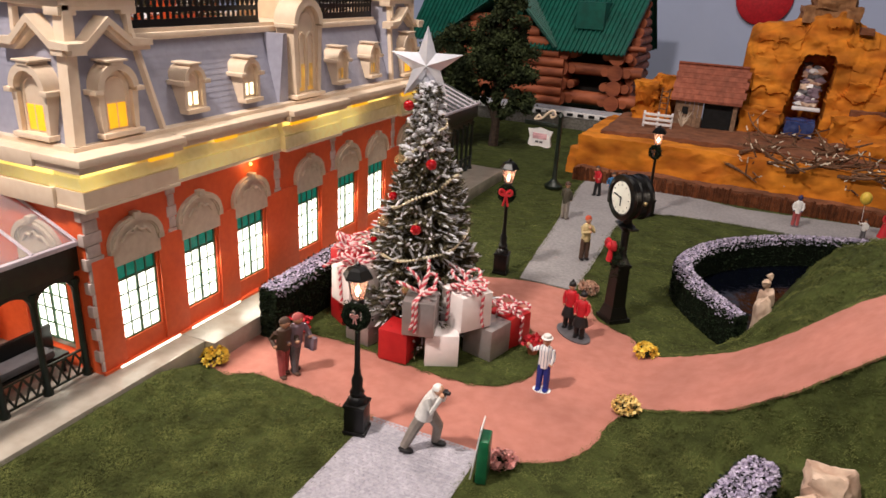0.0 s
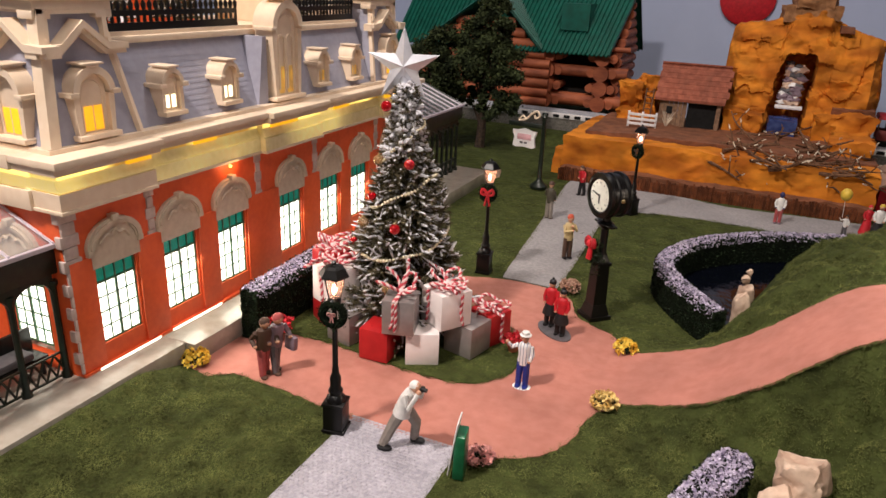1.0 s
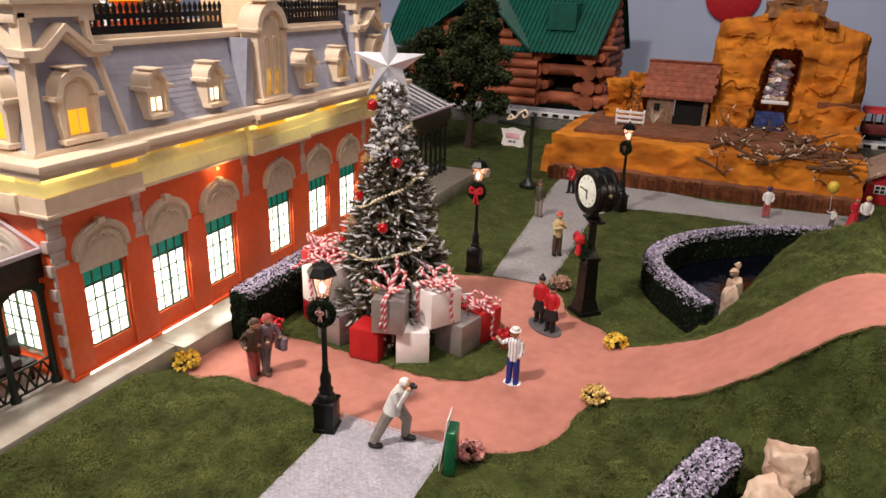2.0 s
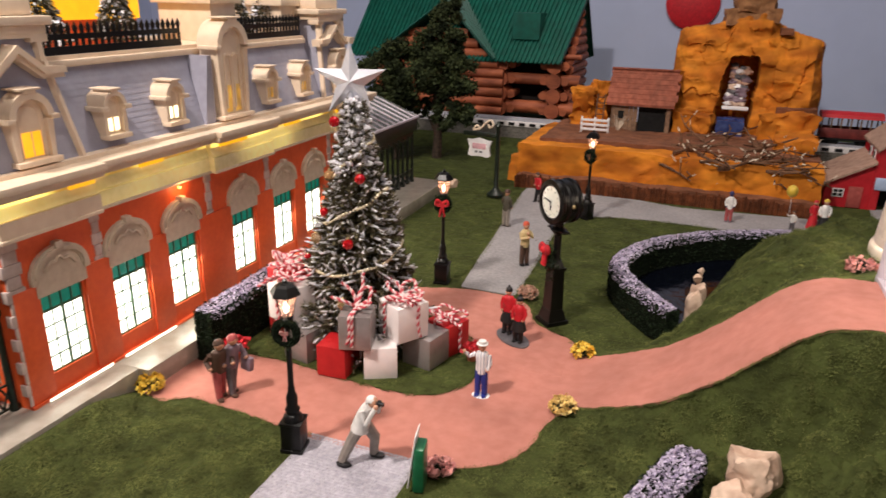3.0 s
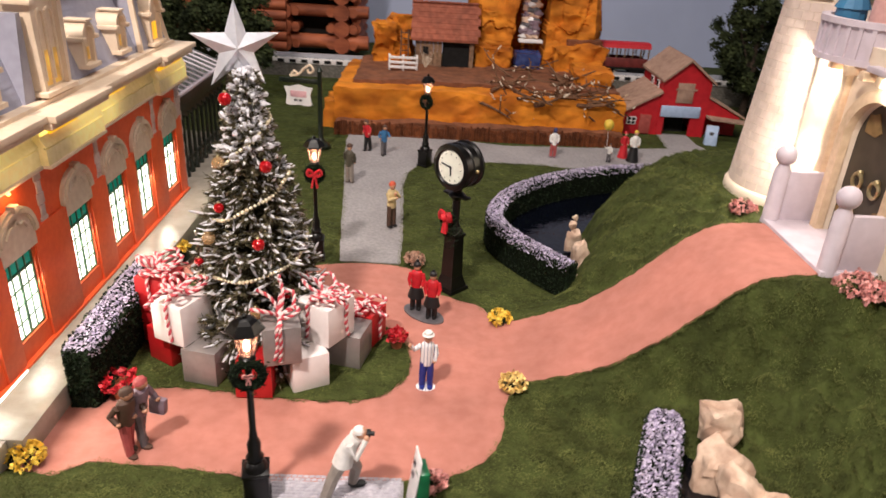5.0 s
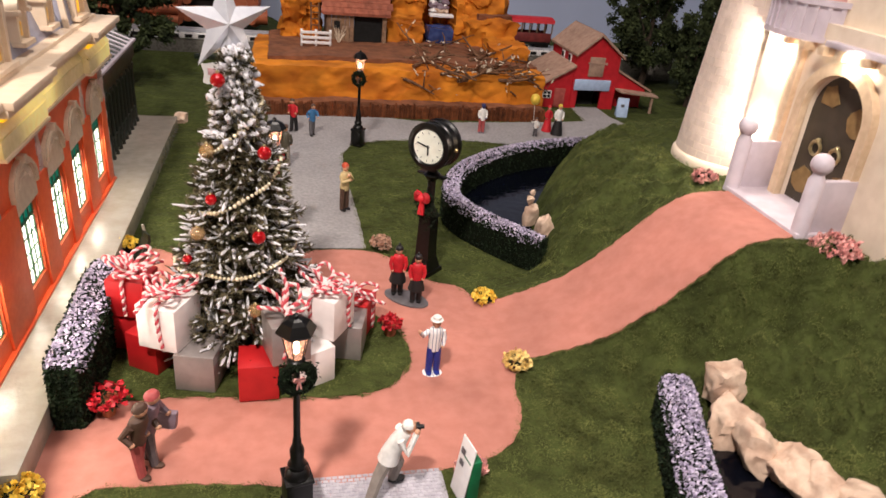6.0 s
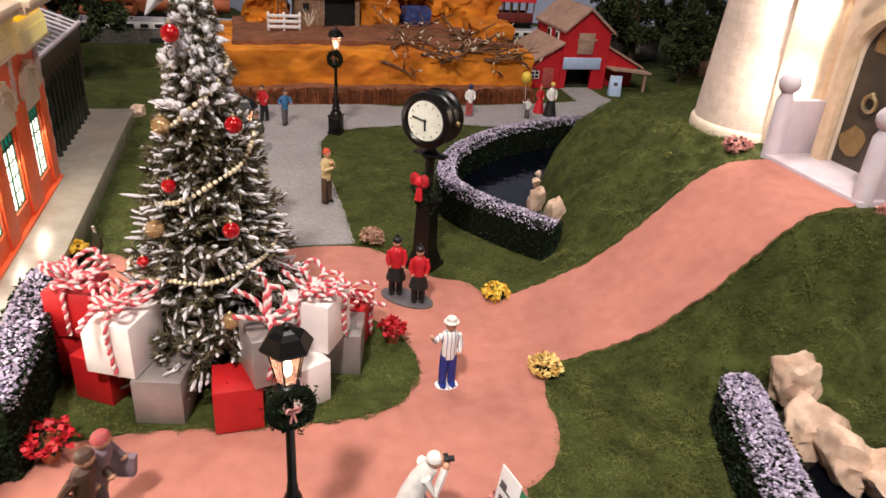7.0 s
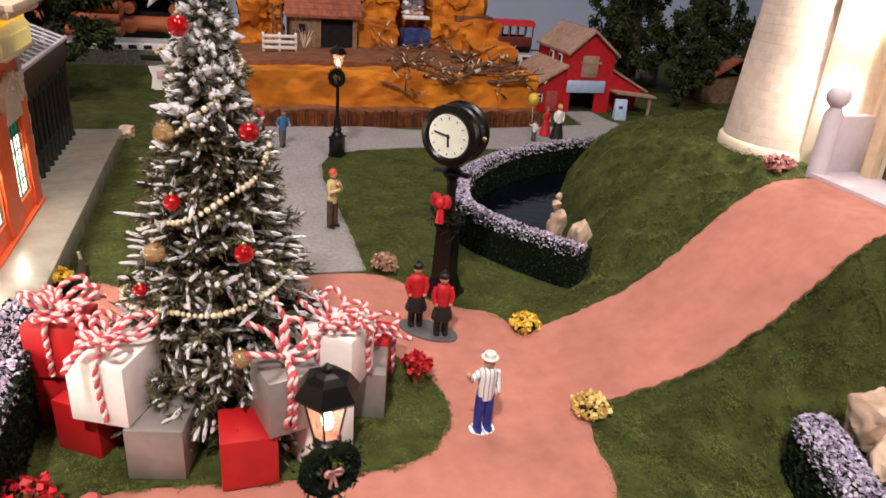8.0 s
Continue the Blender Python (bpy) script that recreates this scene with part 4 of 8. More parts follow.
# dormers
def dormer(cy, wide, z0, z1, x, pane_mat, pane, rz=0.0):
    """An arched dormer of given half width between two heights, face at x."""
    r = wide * 0.7
    bm = bm_new()
    zs = z1 - r
    prism(bm, [(-r, z0 + 0.5), (r, z0 + 0.5), (r, zs)] + arc(0, zs, r, 0, 180, 12)[1:-1] + [(-r, zs)], "x", -3.2, -0.35)
    d = part("dormer", bm, CREAM, station, "cream arched dormer with a lit window", S(x, cy, 0), smooth=False)
    d.rotation_euler = (0, 0, radians(rz))
    bm = bm_new()
    o, i = arc(0, zs, wide, 0, 180, 14), arc(0, zs, r * 1.02, 0, 180, 14)
    arch_band(bm, o, i, "x", -2.8, 0.3)
    part("hood", bm, CREAM, d)
    for s in (-1, 1):
        bm = bm_new()
        box(bm, (-2.4, s * wide - 0.45, zs - 0.35), (0.5, s * wide + 0.45, zs + 0.1), bev=0.06)
        prism(bm, [(s * r * 0.98, z0 + 0.4), (s * (r + 0.45), z0 + 0.4), (s * (wide - 0.05), zs - 0.3), (s * r * 0.98, zs - 0.3)], "x", -2.4, 0.1)
        part("jamb", bm, CREAM, d)
    bm = bm_new()
    box(bm, (-2.4, -wide * 1.02, z0), (0.55, wide * 1.02, z0 + 0.5), bev=0.08)
    part("sill", bm, CREAM, d)
    bm = bm_new()
    box(bm, (-2.0, -wide * 0.3, z1 + wide - r - 0.2), (0.4, wide * 0.3, z1 + wide - r + 0.12), bev=0.05)
    box(bm, (-2.2, -wide * 0.5, z1 + wide - r + 0.12), (0.5, wide * 0.5, z1 + wide - r + 0.32), bev=0.05)
    part("keystone", bm, CREAM, d)
    bm = bm_new()
    zz = z0 + 0.5
    if pane == "two":
        hgt, wd = (z1 - z0) * 0.3, r * 0.26
        for s in (-1, 1):
            box(bm, (-0.34, s * r * 0.42 - wd, zz + 0.3), (-0.28, s * r * 0.42 + wd, zz + 0.3 + hgt), bev=0.02)
    else:
        box(bm, (-0.34, -r * 0.62, zz + 0.2), (-0.28, r * 0.62, zz + (z1 - z0) * 0.42), bev=0.02)
    part("pane", bm, pane_mat, d)
    bm = bm_new()
    tube(bm, [(-0.32, -r * 0.72, zz)] + [(-0.32, p[0], p[1]) for p in arc(0, zs - 0.1, r * 0.72, 180, 0, 10)] + [(-0.32, r * 0.72, zz)], 0.08, 5)
    box(bm, (-0.36, -0.05, zz), (-0.27, 0.05, zz + (z1 - z0) * 0.42))
    part("glazing_bar", bm, CREAM, d)
    return d


for cy in (56.2, 65.2):
    dormer(cy, 1.55, 25.9, 30.3, XF - 0.55, WPANE, "two")
for cy in (84.6, 93.4):
    dormer(cy, 1.55, 25.9, 30.3, XF - 0.55, DIMPANE, "two")
for cy in (46.0, 103.6):
    dormer(cy, 2.3, 25.3, 31.2, XF + 0.0, YPANE, "one")
dormer(SY0 + 0.3, 2.3, 25.3, 31.2, XF - 4.6, YPANE, "one", -90)
# the tall centre dormer
dormer(75.6, 3.1, 25.3, 36.4, XF + 0.1, DIMPANE, "two")
for s in (-1, 1):
    bm = bm_new()
    arch_band(bm, [(0.75, -3.4)] + arc(0, 2.6, 0.75, 0, 180, 10) + [(-0.75, -3.4)], [(0.5, -3.4)] + arc(0, 2.6, 0.5, 0, 180, 10) + [(-0.5, -3.4)], "x", -0.36, -0.12)
    part("arched_light", bm, CREAM, station, loc=S(XF + 0.1, 75.6 + s * 0.85, 30.0))
for s in (-1, 1):
    bm = bm_new()
    prism(bm, [(75.6 + s * 3.3 - OY, 25.0 - OZ), (75.6 + s * 5.2 - OY, 25.0 - OZ), (75.6 + s * 4.0 - OY, 33.2 - OZ), (75.6 + s * 3.3 - OY, 33.2 - OZ)], "x", S(XF - 3.5, 0, 0)[0], S(XF - 0.6, 0, 0)[0])
    part("dormer_cheek", bm, SIDING, station, smooth=False)
# iron cresting
bm = bm_new()
box(bm, (-0.08, -0.25, 0), (0.08, 0.25, 0.35))
box(bm, (-0.06, -0.19, 0), (0.06, 0.19, 2.3))
lathe(bm, [(0.24, 2.2), (0.28, 2.6), (0.0, 3.2)], 6)
PICKET_ME = with_mats(to_mesh("picket", bm), BLACKIRON)
bm = bm_new()
for a, b in ((51.2, 71.4), (79.8, 98.4)):
    sbox(bm, (XF - 4.45, a, 34.3), (XF - 4.15, b, 35.1))
    sbox(bm, (XF - 4.42, a, 35.75), (XF - 4.18, b, 36.3))
crest = part("cresting", bm, BLACKIRON, station, "black iron roof cresting", smooth=False)
for a, b in ((51.2, 71.4), (79.8, 98.4)):
    k = int((b - a) / 0.82)
    for i in range(k + 1):
        part("picket", PICKET_ME, BLACKIRON, crest, loc=S(XF - 4.3, a + (b - a) * i / k, 34.3))
# set-back upper storey, orange with a glowing band
bm = bm_new()
sbox(bm, (XF - 24, 44, 34.2), (XF - 12, 73, 37.2))
part("upper_wall", bm, ORANGE, station, smooth=False)
bm = bm_new()
sbox(bm, (XF - 24, 43.6, 37.2), (XF - 11.8, 73.4, 43.5))
part("upper_light_band", bm, YPANE, station, "glowing yellow upper band", smooth=False)
for ya, yb, zt in ((79.2, 84.4, 39.0), (95.5, 100.5, 38.6)):
    bm = bm_new()
    sbox(bm, (XF - 14, ya, 34.3), (XF - 5.5, yb, zt), bev=0.1)
    sbox(bm, (XF - 14.6, ya - 0.8, zt), (XF - 4.8, yb + 0.8, zt + 1.0), bev=0.15)
    part("chimney_block", bm, CREAM, station)
# small spot over the third window
bm = bm_new()
ball(bm, S(XF + 0.22, 63.5, 18.9), 0.2)
part("spot_bulb", bm, WARMBULB, station, "small warm bulb")
point_lamp("wall_spot_light", XF + 1.2, 63.5, 18.9, 0.02, (1.0, 0.6, 0.25))


# ---- glazed porches at both ends of the station ----
def porch(name, y_wall, sign, length, label, dense):
    """A porch of dark green posts under a clear roof; it runs from the wall at y_wall along y by sign * length."""
    ob = thing(name, -55, y_wall, PZ, label, "porch")
    x0 = -0.2
    step = 4.3 if not dense else 2.45
    posts = int(length / step)
    for k in range(posts + 1):
        y = sign * (0.45 + k * step)
        bm = bm_new()
        lathe(bm, [(0.5, 0), (0.5, 0.5), (0.34, 0.7), (0.3, 6), (0.34, 9.6), (0.5, 9.9), (0.5, 10.3)], 8, (x0, y, 0))
        part("post", bm, DARKGREEN, ob)
    for k in range(posts):
        ya, yb = sign * (0.45 + k * step), sign * (0.45 + (k + 1) * step)
        bm = bm_new()
        mid, half = (ya + yb) / 2, abs(yb - ya) / 2
        a = arc(mid, 9.0, half - 0.25, 0, 180, 10, 0.8)
        prism(bm, [(mid + half, 9.0)] + [(mid + half, 11.2), (mid - half, 11.2), (mid - half, 9.0)] + a[::-1], "x", x0 - 0.2, x0 + 0.2)
        part("arch", bm, DARKGREEN, ob, smooth=False)
        bm = bm_new()
        for z in (0.3, 2.75):
            box(bm, (x0 - 0.1, min(ya, yb), z), (x0 + 0.1, max(ya, yb), z + 0.18))
        n = 4 if not dense else 2
        for i in range(n):
            u0, u1 = ya + (yb - ya) * i / n, ya + (yb - ya) * (i + 1) / n
            for s0, s1 in ((u0, u1), (u1, u0)):
                tube(bm, [(x0, s0, 0.45), (x0, (s0 + s1) / 2 , 1.75), (x0, s1, 2.8)], 0.11, 4)
        part("lattice_rail", bm, DARKGREEN, ob)
    y1 = sign * length
    lo, hi = min(0, y1), max(0, y1)
    bm = bm_new()
    box(bm, (x0 - 0.5, lo, 11.0), (x0 + 0.5, hi, 13.7), bev=0.1)
    part("fascia", bm, DARKGREEN, ob)
    bm = bm_new()
    prism(bm, [(x0 + 0.7, 13.7), (x0 + 0.7, 13.95), (x0 - 13.5, 19.6), (x0 - 13.5, 19.3)], "y", lo, hi)
    part("glass_roof", bm, CLEAR, ob, "clear acrylic roof sheet", smooth=False)
    for k in range(posts + 1):
        y = sign * min(0.2 + k * step, length - 0.1)
        bm = bm_new()
        tube(bm, [(x0 + 0.7, y, 14.05), (x0 - 13.5, y, 19.7)], 0.16, 5)
        part("roof_bar", bm, LILAC, ob)
    bm = bm_new()
    box(bm, (x0 + 0.45, lo, 13.6), (x0 + 0.95, hi, 14.05), bev=0.06)
    part("gutter", bm, LILAC, ob)
    bm = bm_new()
    box(bm, (x0 - 14.2, lo, 0), (x0 - 13.6, hi, 19.3))
    part("back_wall", bm, DARKGREEN if dense else ORANGE, ob, smooth=False)
    return ob


porch("near_porch", SY0 - 0.02, -1, 22, "dark green railed porch with a clear roof beside the station", False)
porch("far_porch", SY1 + 0.02, 1, 29, "dark green railed porch with a clear roof at the station's end", True)
bench = thing("porch_bench", -58.4, 35.8, PZ, "dark bench with a blue cushion under the porch", "bench")
bm = bm_new()
box(bm, (-1.2, -4, 1.6), (1.2, 4, 2.0), bev=0.1)
box(bm, (-1.4, -4, 2.0), (-1.0, 4, 4.4), bev=0.1)
part("seat", bm, BLACKIRON, bench)
bm = bm_new()
box(bm, (-1.0, -3.6, 2.0), (1.2, 2.6, 2.9), bev=0.3)
part("cushion", bm, FIG["slate"], bench)
for sx in (-0.9, 0.9):
    for sy in (-3.4, 3.4):
        bm = bm_new()
        lathe(bm, [(0.2, 0), (0.15, 1.6)], 6, (sx, sy, 0))
        part("leg", bm, BLACKIRON, bench)


# ---- clipped hedges with frosted tops ----
def hedge(name, line, width, height, label, seed, n_leaf, n_top, base=None):
    ob = thing(name, line[0][0], line[0][1], 0, label, "hedge")
    ox, oy = line[0][:2]
    pts = smooth_line([(x - ox, y - oy, 0) for x, y in line], 8)
    bm = bm_new()
    rows, segs = [], []
    for i, p in enumerate(pts):
        d = (pts[min(i + 1, len(pts) - 1)] - pts[max(i - 1, 0)]).normalized()
        s = Vector((d.y, -d.x, 0)) * width / 2
        z0 = (float(land(p.x + ox, p.y + oy)) if base is None else base) - 0.3
        z1 = z0 + 0.3 + height
        tip = min(i, len(pts) - 1 - i)
        s = s * (0.72, 0.9, 1.0)[min(tip, 2)]
        rows.append([bm.verts.new(p + s * k + Vector((0, 0, z))) for k, z in ((-1, z0), (-1.02, z1 - 0.9), (-0.86, z1 - 0.22), (-0.5, z1), (0.5, z1), (0.86, z1 - 0.22), (1.02, z1 - 0.9), (1, z0))])
        segs.append((p, s, z0 + 0.3, z1, d))
    for a, b in zip(rows, rows[1:]):
        for k in range(7):
            bm.faces.new((a[k], b[k], b[k + 1], a[k + 1]))
    bm.faces.new(rows[0])
    bm.faces.new(rows[-1][::-1])
    # added dark filler, painted as the shade behind the leaves
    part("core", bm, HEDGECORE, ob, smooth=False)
    rng = np.random.default_rng(seed)
    P = np.array([[*p] for p, *_ in segs])
    Sd = np.array([[*s] for _, s, *_ in segs])
    Z0, Z1 = np.array([z for _, _, z, _, _ in segs]), np.array([z for _, _, _, z, _ in segs])

    def at(n):
        u = rng.uniform(0, len(P) - 1.001, n)
        i = u.astype(int)
        f = (u - i)[:, None]
        return P[i] * (1 - f) + P[i + 1] * f, Sd[i] * (1 - f) + Sd[i + 1] * f, Z0[i], Z1[i]

    p, s, z0, z1 = at(n_leaf)
    sg = rng.choice([-1.0, 1.0], n_leaf)[:, None]
    c = p + s * sg * rng.uniform(0.97, 1.09, (n_leaf, 1))
    c[:, 2] = z0 + (z1 - z0) * rng.uniform(0, 1.0, n_leaf)
    dirs = rng.normal(size=(n_leaf, 3))
    ends = n_leaf // 5
    for e in range(2):
        idx = slice(e * ends, (e + 1) * ends)
        q, sd, za, zb, dd = segs[0 if e == 0 else -1]
        u = rng.uniform(-1, 1, (ends, 1))
        c[idx] = np.array(q) + np.array(sd) * u + np.array(dd) * (-1 if e == 0 else 1) * rng.uniform(0.0, 0.12, (ends, 1))
        c[idx, 2] = za + (zb - za) * rng.uniform(0, 1, ends)
    part("leaves", shards("leaves", c, dirs, 0.42, 0.26, rng, 0.2), LEAF, ob, "dark green leaves")
    p, s, z0, z1 = at(n_top)
    off = rng.uniform(-1.1, 1.1, n_top)
    c = p + s * off[:, None]
    c[:, 2] = z1 + rng.uniform(-0.25, 0.22, n_top) - 0.75 * np.clip((np.abs(off) - 0.62) / 0.48, 0, 1) ** 2
    part("frosted_top", shards("frosted_top", c, rng.normal(size=(n_top, 3)) * np.array([1, 1, 0.5]), 0.36, 0.24, rng, 0.25), FROST, ob, "frosted lavender-white sprigs")
    return ob


hedge("hedge", [(-47.3, 58.0), (-47.4, 64), (-47.5, 70), (-47.6, 76.4)], 3.1, 6.3, "clipped green hedge with a frosted top beside the station paving", 21, 5200, 2600, 0.0)
hedge("hedge", [(2.4, 83.6), (-1.8, 89.0), (-5.4, 95.4), (-5.9, 101), (-3.4, 108), (1.5, 114.2), (9, 119.8), (18, 123.6), (27.5, 126.0)], 2.5, 4.6,
      "curved clipped hedge with a frosted top round the pond", 22, 8500, 7000, 0.0)
hedge("hedge", [(6.0, 55.2), (4.3, 50.8), (2.4, 45.6), (0.3, 39.5), (-2.4, 32)], 3.1, 4.2, "low clipped hedge with a frosted top beside the stream", 23, 4200, 5000, 0.2)


# ---- boulders ----
def boulder(x, y, z, r, seed, sx=1.0, sy=1.0, sz=1.0, m=ROCK, label="pale tan faceted rock beside the water", group="rocks"):
    bm = bm_new()
    bmesh.ops.create_icosphere(bm, subdivisions=4, radius=r)
    rng = random.Random(seed)
    planes = [(Vector((rng.gauss(0, 1), rng.gauss(0, 1), rng.gauss(0, 1))).normalized(), r * rng.uniform(0.55, 0.85)) for _ in range(26)]
    off = Vector((seed * 3.1, seed * 1.7, 0))
    for v in bm.verts:
        for nrm, d in planes:
            k = v.co.dot(nrm)
            if k > d:
                v.co -= nrm * (k - d) * 0.98
        q = v.co / max(r, 0.5)
        v.co += v.co.normalized() * (noise.noise(q * 1.3 + off) * 0.14 - abs(noise.noise(q * 2.3 + off)) * 0.22 + noise.noise(q * 5 + off) * 0.05) * r
        v.co.x, v.co.y, v.co.z = v.co.x * sx * 1.3, v.co.y * sy * 1.3, v.co.z * sz * 1.25
    return single("rock", bm, m, label, "rock", group, loc=(x, y, z), rz=rng.uniform(0, 360), smooth=True)


for i, (x, y, z, r, sx, sy, sz) in enumerate([
        (10.6, 53.9, 3.6, 2.3, 1.0, 0.95, 1.25), (10.0, 50.9, 2.0, 2.7, 1, 1.05, 1.0), (10.5, 47.8, 1.6, 2.5, 1, 1, 0.95), (11.9, 45.4, 1.6, 2.5, 1, 1, 0.95), (13.4, 43.0, 1.6, 2.6, 1, 1, 0.9), (15.2, 40.2, 1.6, 2.7, 1, 1, 0.9), (17, 37.0, 1.8, 2.8, 1, 1, 0.9),
        (5.0, 96.6, 2.0, 1.55, 0.8, 0.8, 1.55), (4.9, 96.8, 4.5, 0.66, 1, 1, 1.0), (5.2, 96.9, 5.5, 0.5, 0.8, 0.8, 1.2), (4.9, 89.4, 2.5, 1.75, 0.85, 0.85, 1.5), (4.7, 84.9, 1.9, 1.1, 1.3, 0.9, 0.6), (4.3, 83.7, 0.9, 0.95, 1.2, 0.9, 0.7)]):
    boulder(x, y, z, r, 31 + i, sx, sy, sz)
boulder(-48.8, 144.4, 0.8, 1.5, 60, label="small white rock at the end of the paving")


# ---- Christmas tree ----
TX, TY = -33.6, 70.0
tree = thing("christmas_tree", TX, TY, 0.2, "snow-flocked Christmas tree standing on the grass island", "Christmas tree")
bm = bm_new()
tube(bm, [(0, 0, -0.2), (0.1, 0, 8), (0, 0.1, 18), (0, 0, 28.8)], 0.7, 8, 0, 0.12)
part("trunk", bm, BARK, tree)
rng = np.random.default_rng(41)


def tree_r(z):
    return 0.65 + 7.5 * max(0.0, 1 - (z - 2.5) / 27.0) ** 1.06


wood = bm_new()
needle_c, needle_d, snow_c, snow_d = [], [], [], []
z = 2.6
while z < 29.0:
    r = tree_r(z)
    nb = max(5, int(6 + r * 1.5))
    a0 = rng.uniform(0, 6.28)
    for k in range(nb):
        a = a0 + 2 * math.pi * k / nb + rng.normal() * 0.14
        L = r * rng.uniform(0.82, 1.1)
        rise = rng.uniform(-0.24, 0.04)
        pts = []
        for s in np.linspace(0, 1, 6):
            pts.append((math.cos(a) * L * s, math.sin(a) * L * s, z + L * (rise * s - 0.12 * math.sin(math.pi * s)) + 0.25 * s * s * L * 0.4))
        tube(wood, pts, 0.1, 4, 0, 0.03)
        P = np.array(pts)
        axis = P[-1] - P[0]
        axis /= np.linalg.norm(axis)
        n = int(22 + 25 * L)
        u = rng.uniform(0.12, 1.0, n) ** 0.8
        seg = np.minimum((u * 5).astype(int), 4)
        f = (u * 5 - seg)[:, None]
        c = P[seg] * (1 - f) + P[seg + 1] * f
        d = axis * rng.uniform(0.6, 1.1, (n, 1)) + rng.normal(size=(n, 3)) * 0.5
        d /= np.linalg.norm(d, axis=1, keepdims=True)
        needle_c.append(c + d * 0.42)
        needle_d.append(d)
        # side twigs
        for _ in range(int(1 + L * 0.95)):
            s = rng.uniform(0.35, 0.95)
            q = P[int(s * 5)]
            sd = axis * 0.7 + rng.normal(size=3) * 0.55
            sd /= np.linalg.norm(sd)
            ll = rng.uniform(0.8, 1.7) * (0.5 + L / 9)
            uu = rng.uniform(0, 1, 16)[:, None]
            dd = sd + rng.normal(size=(16, 3)) * 0.38
            needle_c.append(q + sd * ll * uu + dd * 0.25)
            needle_d.append(dd)
            if rng.uniform() < 0.85:
                snow_c.append(q + sd * ll)
                snow_d.append(sd + np.array([0, 0, 0.1]))
        snow_c.append(P[-1])
        snow_d.append(axis + np.array([0, 0, 0.15]))
        if rng.uniform() < 0.5:
            snow_c.append(P[-2] + rng.normal(size=3) * 0.2)
            snow_d.append(axis)
    z += 0.62 + 0.5 * r / 8
part("branch_work", wood, BARK, tree)
part("needles", shards("needles", np.concatenate(needle_c), np.concatenate(needle_d), 1.05, 0.15, rng), NEEDLE, tree, "dark olive fir needles")
bm = bm_new()
for c, d in zip(snow_c, snow_d):
    d = Vector(d).normalized()
    L, w = rng.uniform(0.6, 1.5), rng.uniform(0.1, 0.2)
    if c[2] < 16 and rng.uniform() < 0.35:
        L, w = rng.uniform(1.6, 2.8), rng.uniform(0.11, 0.18)
    if c[2] > 22:
        L, w = L * 0.8, w * 1.9
    m = Matrix.Translation(Vector(c)) @ d.to_track_quat("Z", "Y").to_matrix().to_4x4()
    lathe(bm, [(0, -L * 0.7), (w * 0.8, -L * 0.3), (w, L * 0.1), (w * 0.6, L * 0.4), (0, L * 0.5)], 5, m=m)
rr = np.random.default_rng(5)
for _ in range(90):
    z = rr.uniform(23.5, 29.6)
    a = rr.uniform(0, 6.28)
    r = tree_r(z) * rr.uniform(0.5, 1.0)
    m = Matrix.Translation((r * math.cos(a), r * math.sin(a), z)) @ Matrix.Rotation(rr.uniform(0, 3), 4, "X")
    w = rr.uniform(0.18, 0.42)
    lathe(bm, [(0, -w * 1.5), (w, -w * 0.5), (w, w * 0.4), (0, w * 1.4)], 6, m=m)
for k in range(330):
    c, d = snow_c[rr.integers(0, len(snow_c))], None
    if c[2] < 21 and k % 7:
        continue
    d = Vector((c[0], c[1], 0)).normalized()
    L, w = rr.uniform(0.7, 1.5), rr.uniform(0.24, 0.46)
    m = Matrix.Translation(Vector(c) - d * 0.5 + Vector((0, 0, 0.2))) @ (d + Vector(rr.normal(size=3)) * 0.25).to_track_quat("Z", "Y").to_matrix().to_4x4() @ Matrix.Diagonal((0.6, 1.0, 1.0, 1.0))
    lathe(bm, [(0, -L), (w * 0.7, -L * 0.6), (w, 0), (w * 0.8, L * 0.5), (0, L)], 7, m=m)
part("snow", bm, SNOW, tree, "white flocked snow on the branch tips")

# five-pointed faceted star
bm = bm_new()
R1, R2 = 4.2, 1.62
rim = [bm.verts.new(((R1 if k % 2 == 0 else R2) * math.sin(math.pi * k / 5), 0, (R1 if k % 2 == 0 else R2) * math.cos(math.pi * k / 5))) for k in range(10)]
f, b = bm.verts.new((0, -0.95, 0)), bm.verts.new((0, 0.95, 0))
for k in range(10):
    bm.faces.new((rim[k], rim[(k + 1) % 10], f))
    bm.faces.new((rim[(k + 1) % 10], rim[k], b))
lathe(bm, [(0.5, -3.6), (0.55, -2.6), (0.4, -0.9)], 8)
single("tree_star", bm, SILVER, "faceted silver star on the tip of the Christmas tree", "star", loc=(-34.3, 70.4, 31.5), rz=22, smooth=False)


# baubles
def bauble(x, y, z, r, m, colour):
    bm = bm_new()
    ball(bm, (0, 0, 0), r, 0, 20, 12)
    lathe(bm, [(r * 0.25, r * 0.93), (r * 0.25, r * 1.15), (r * 0.1, r * 1.3)], 8, mi=1)
    single("bauble", bm, [m, BRASS], colour + " glass bauble hanging on the Christmas tree", "ornament", "tree baubles", loc=(x, y, z))


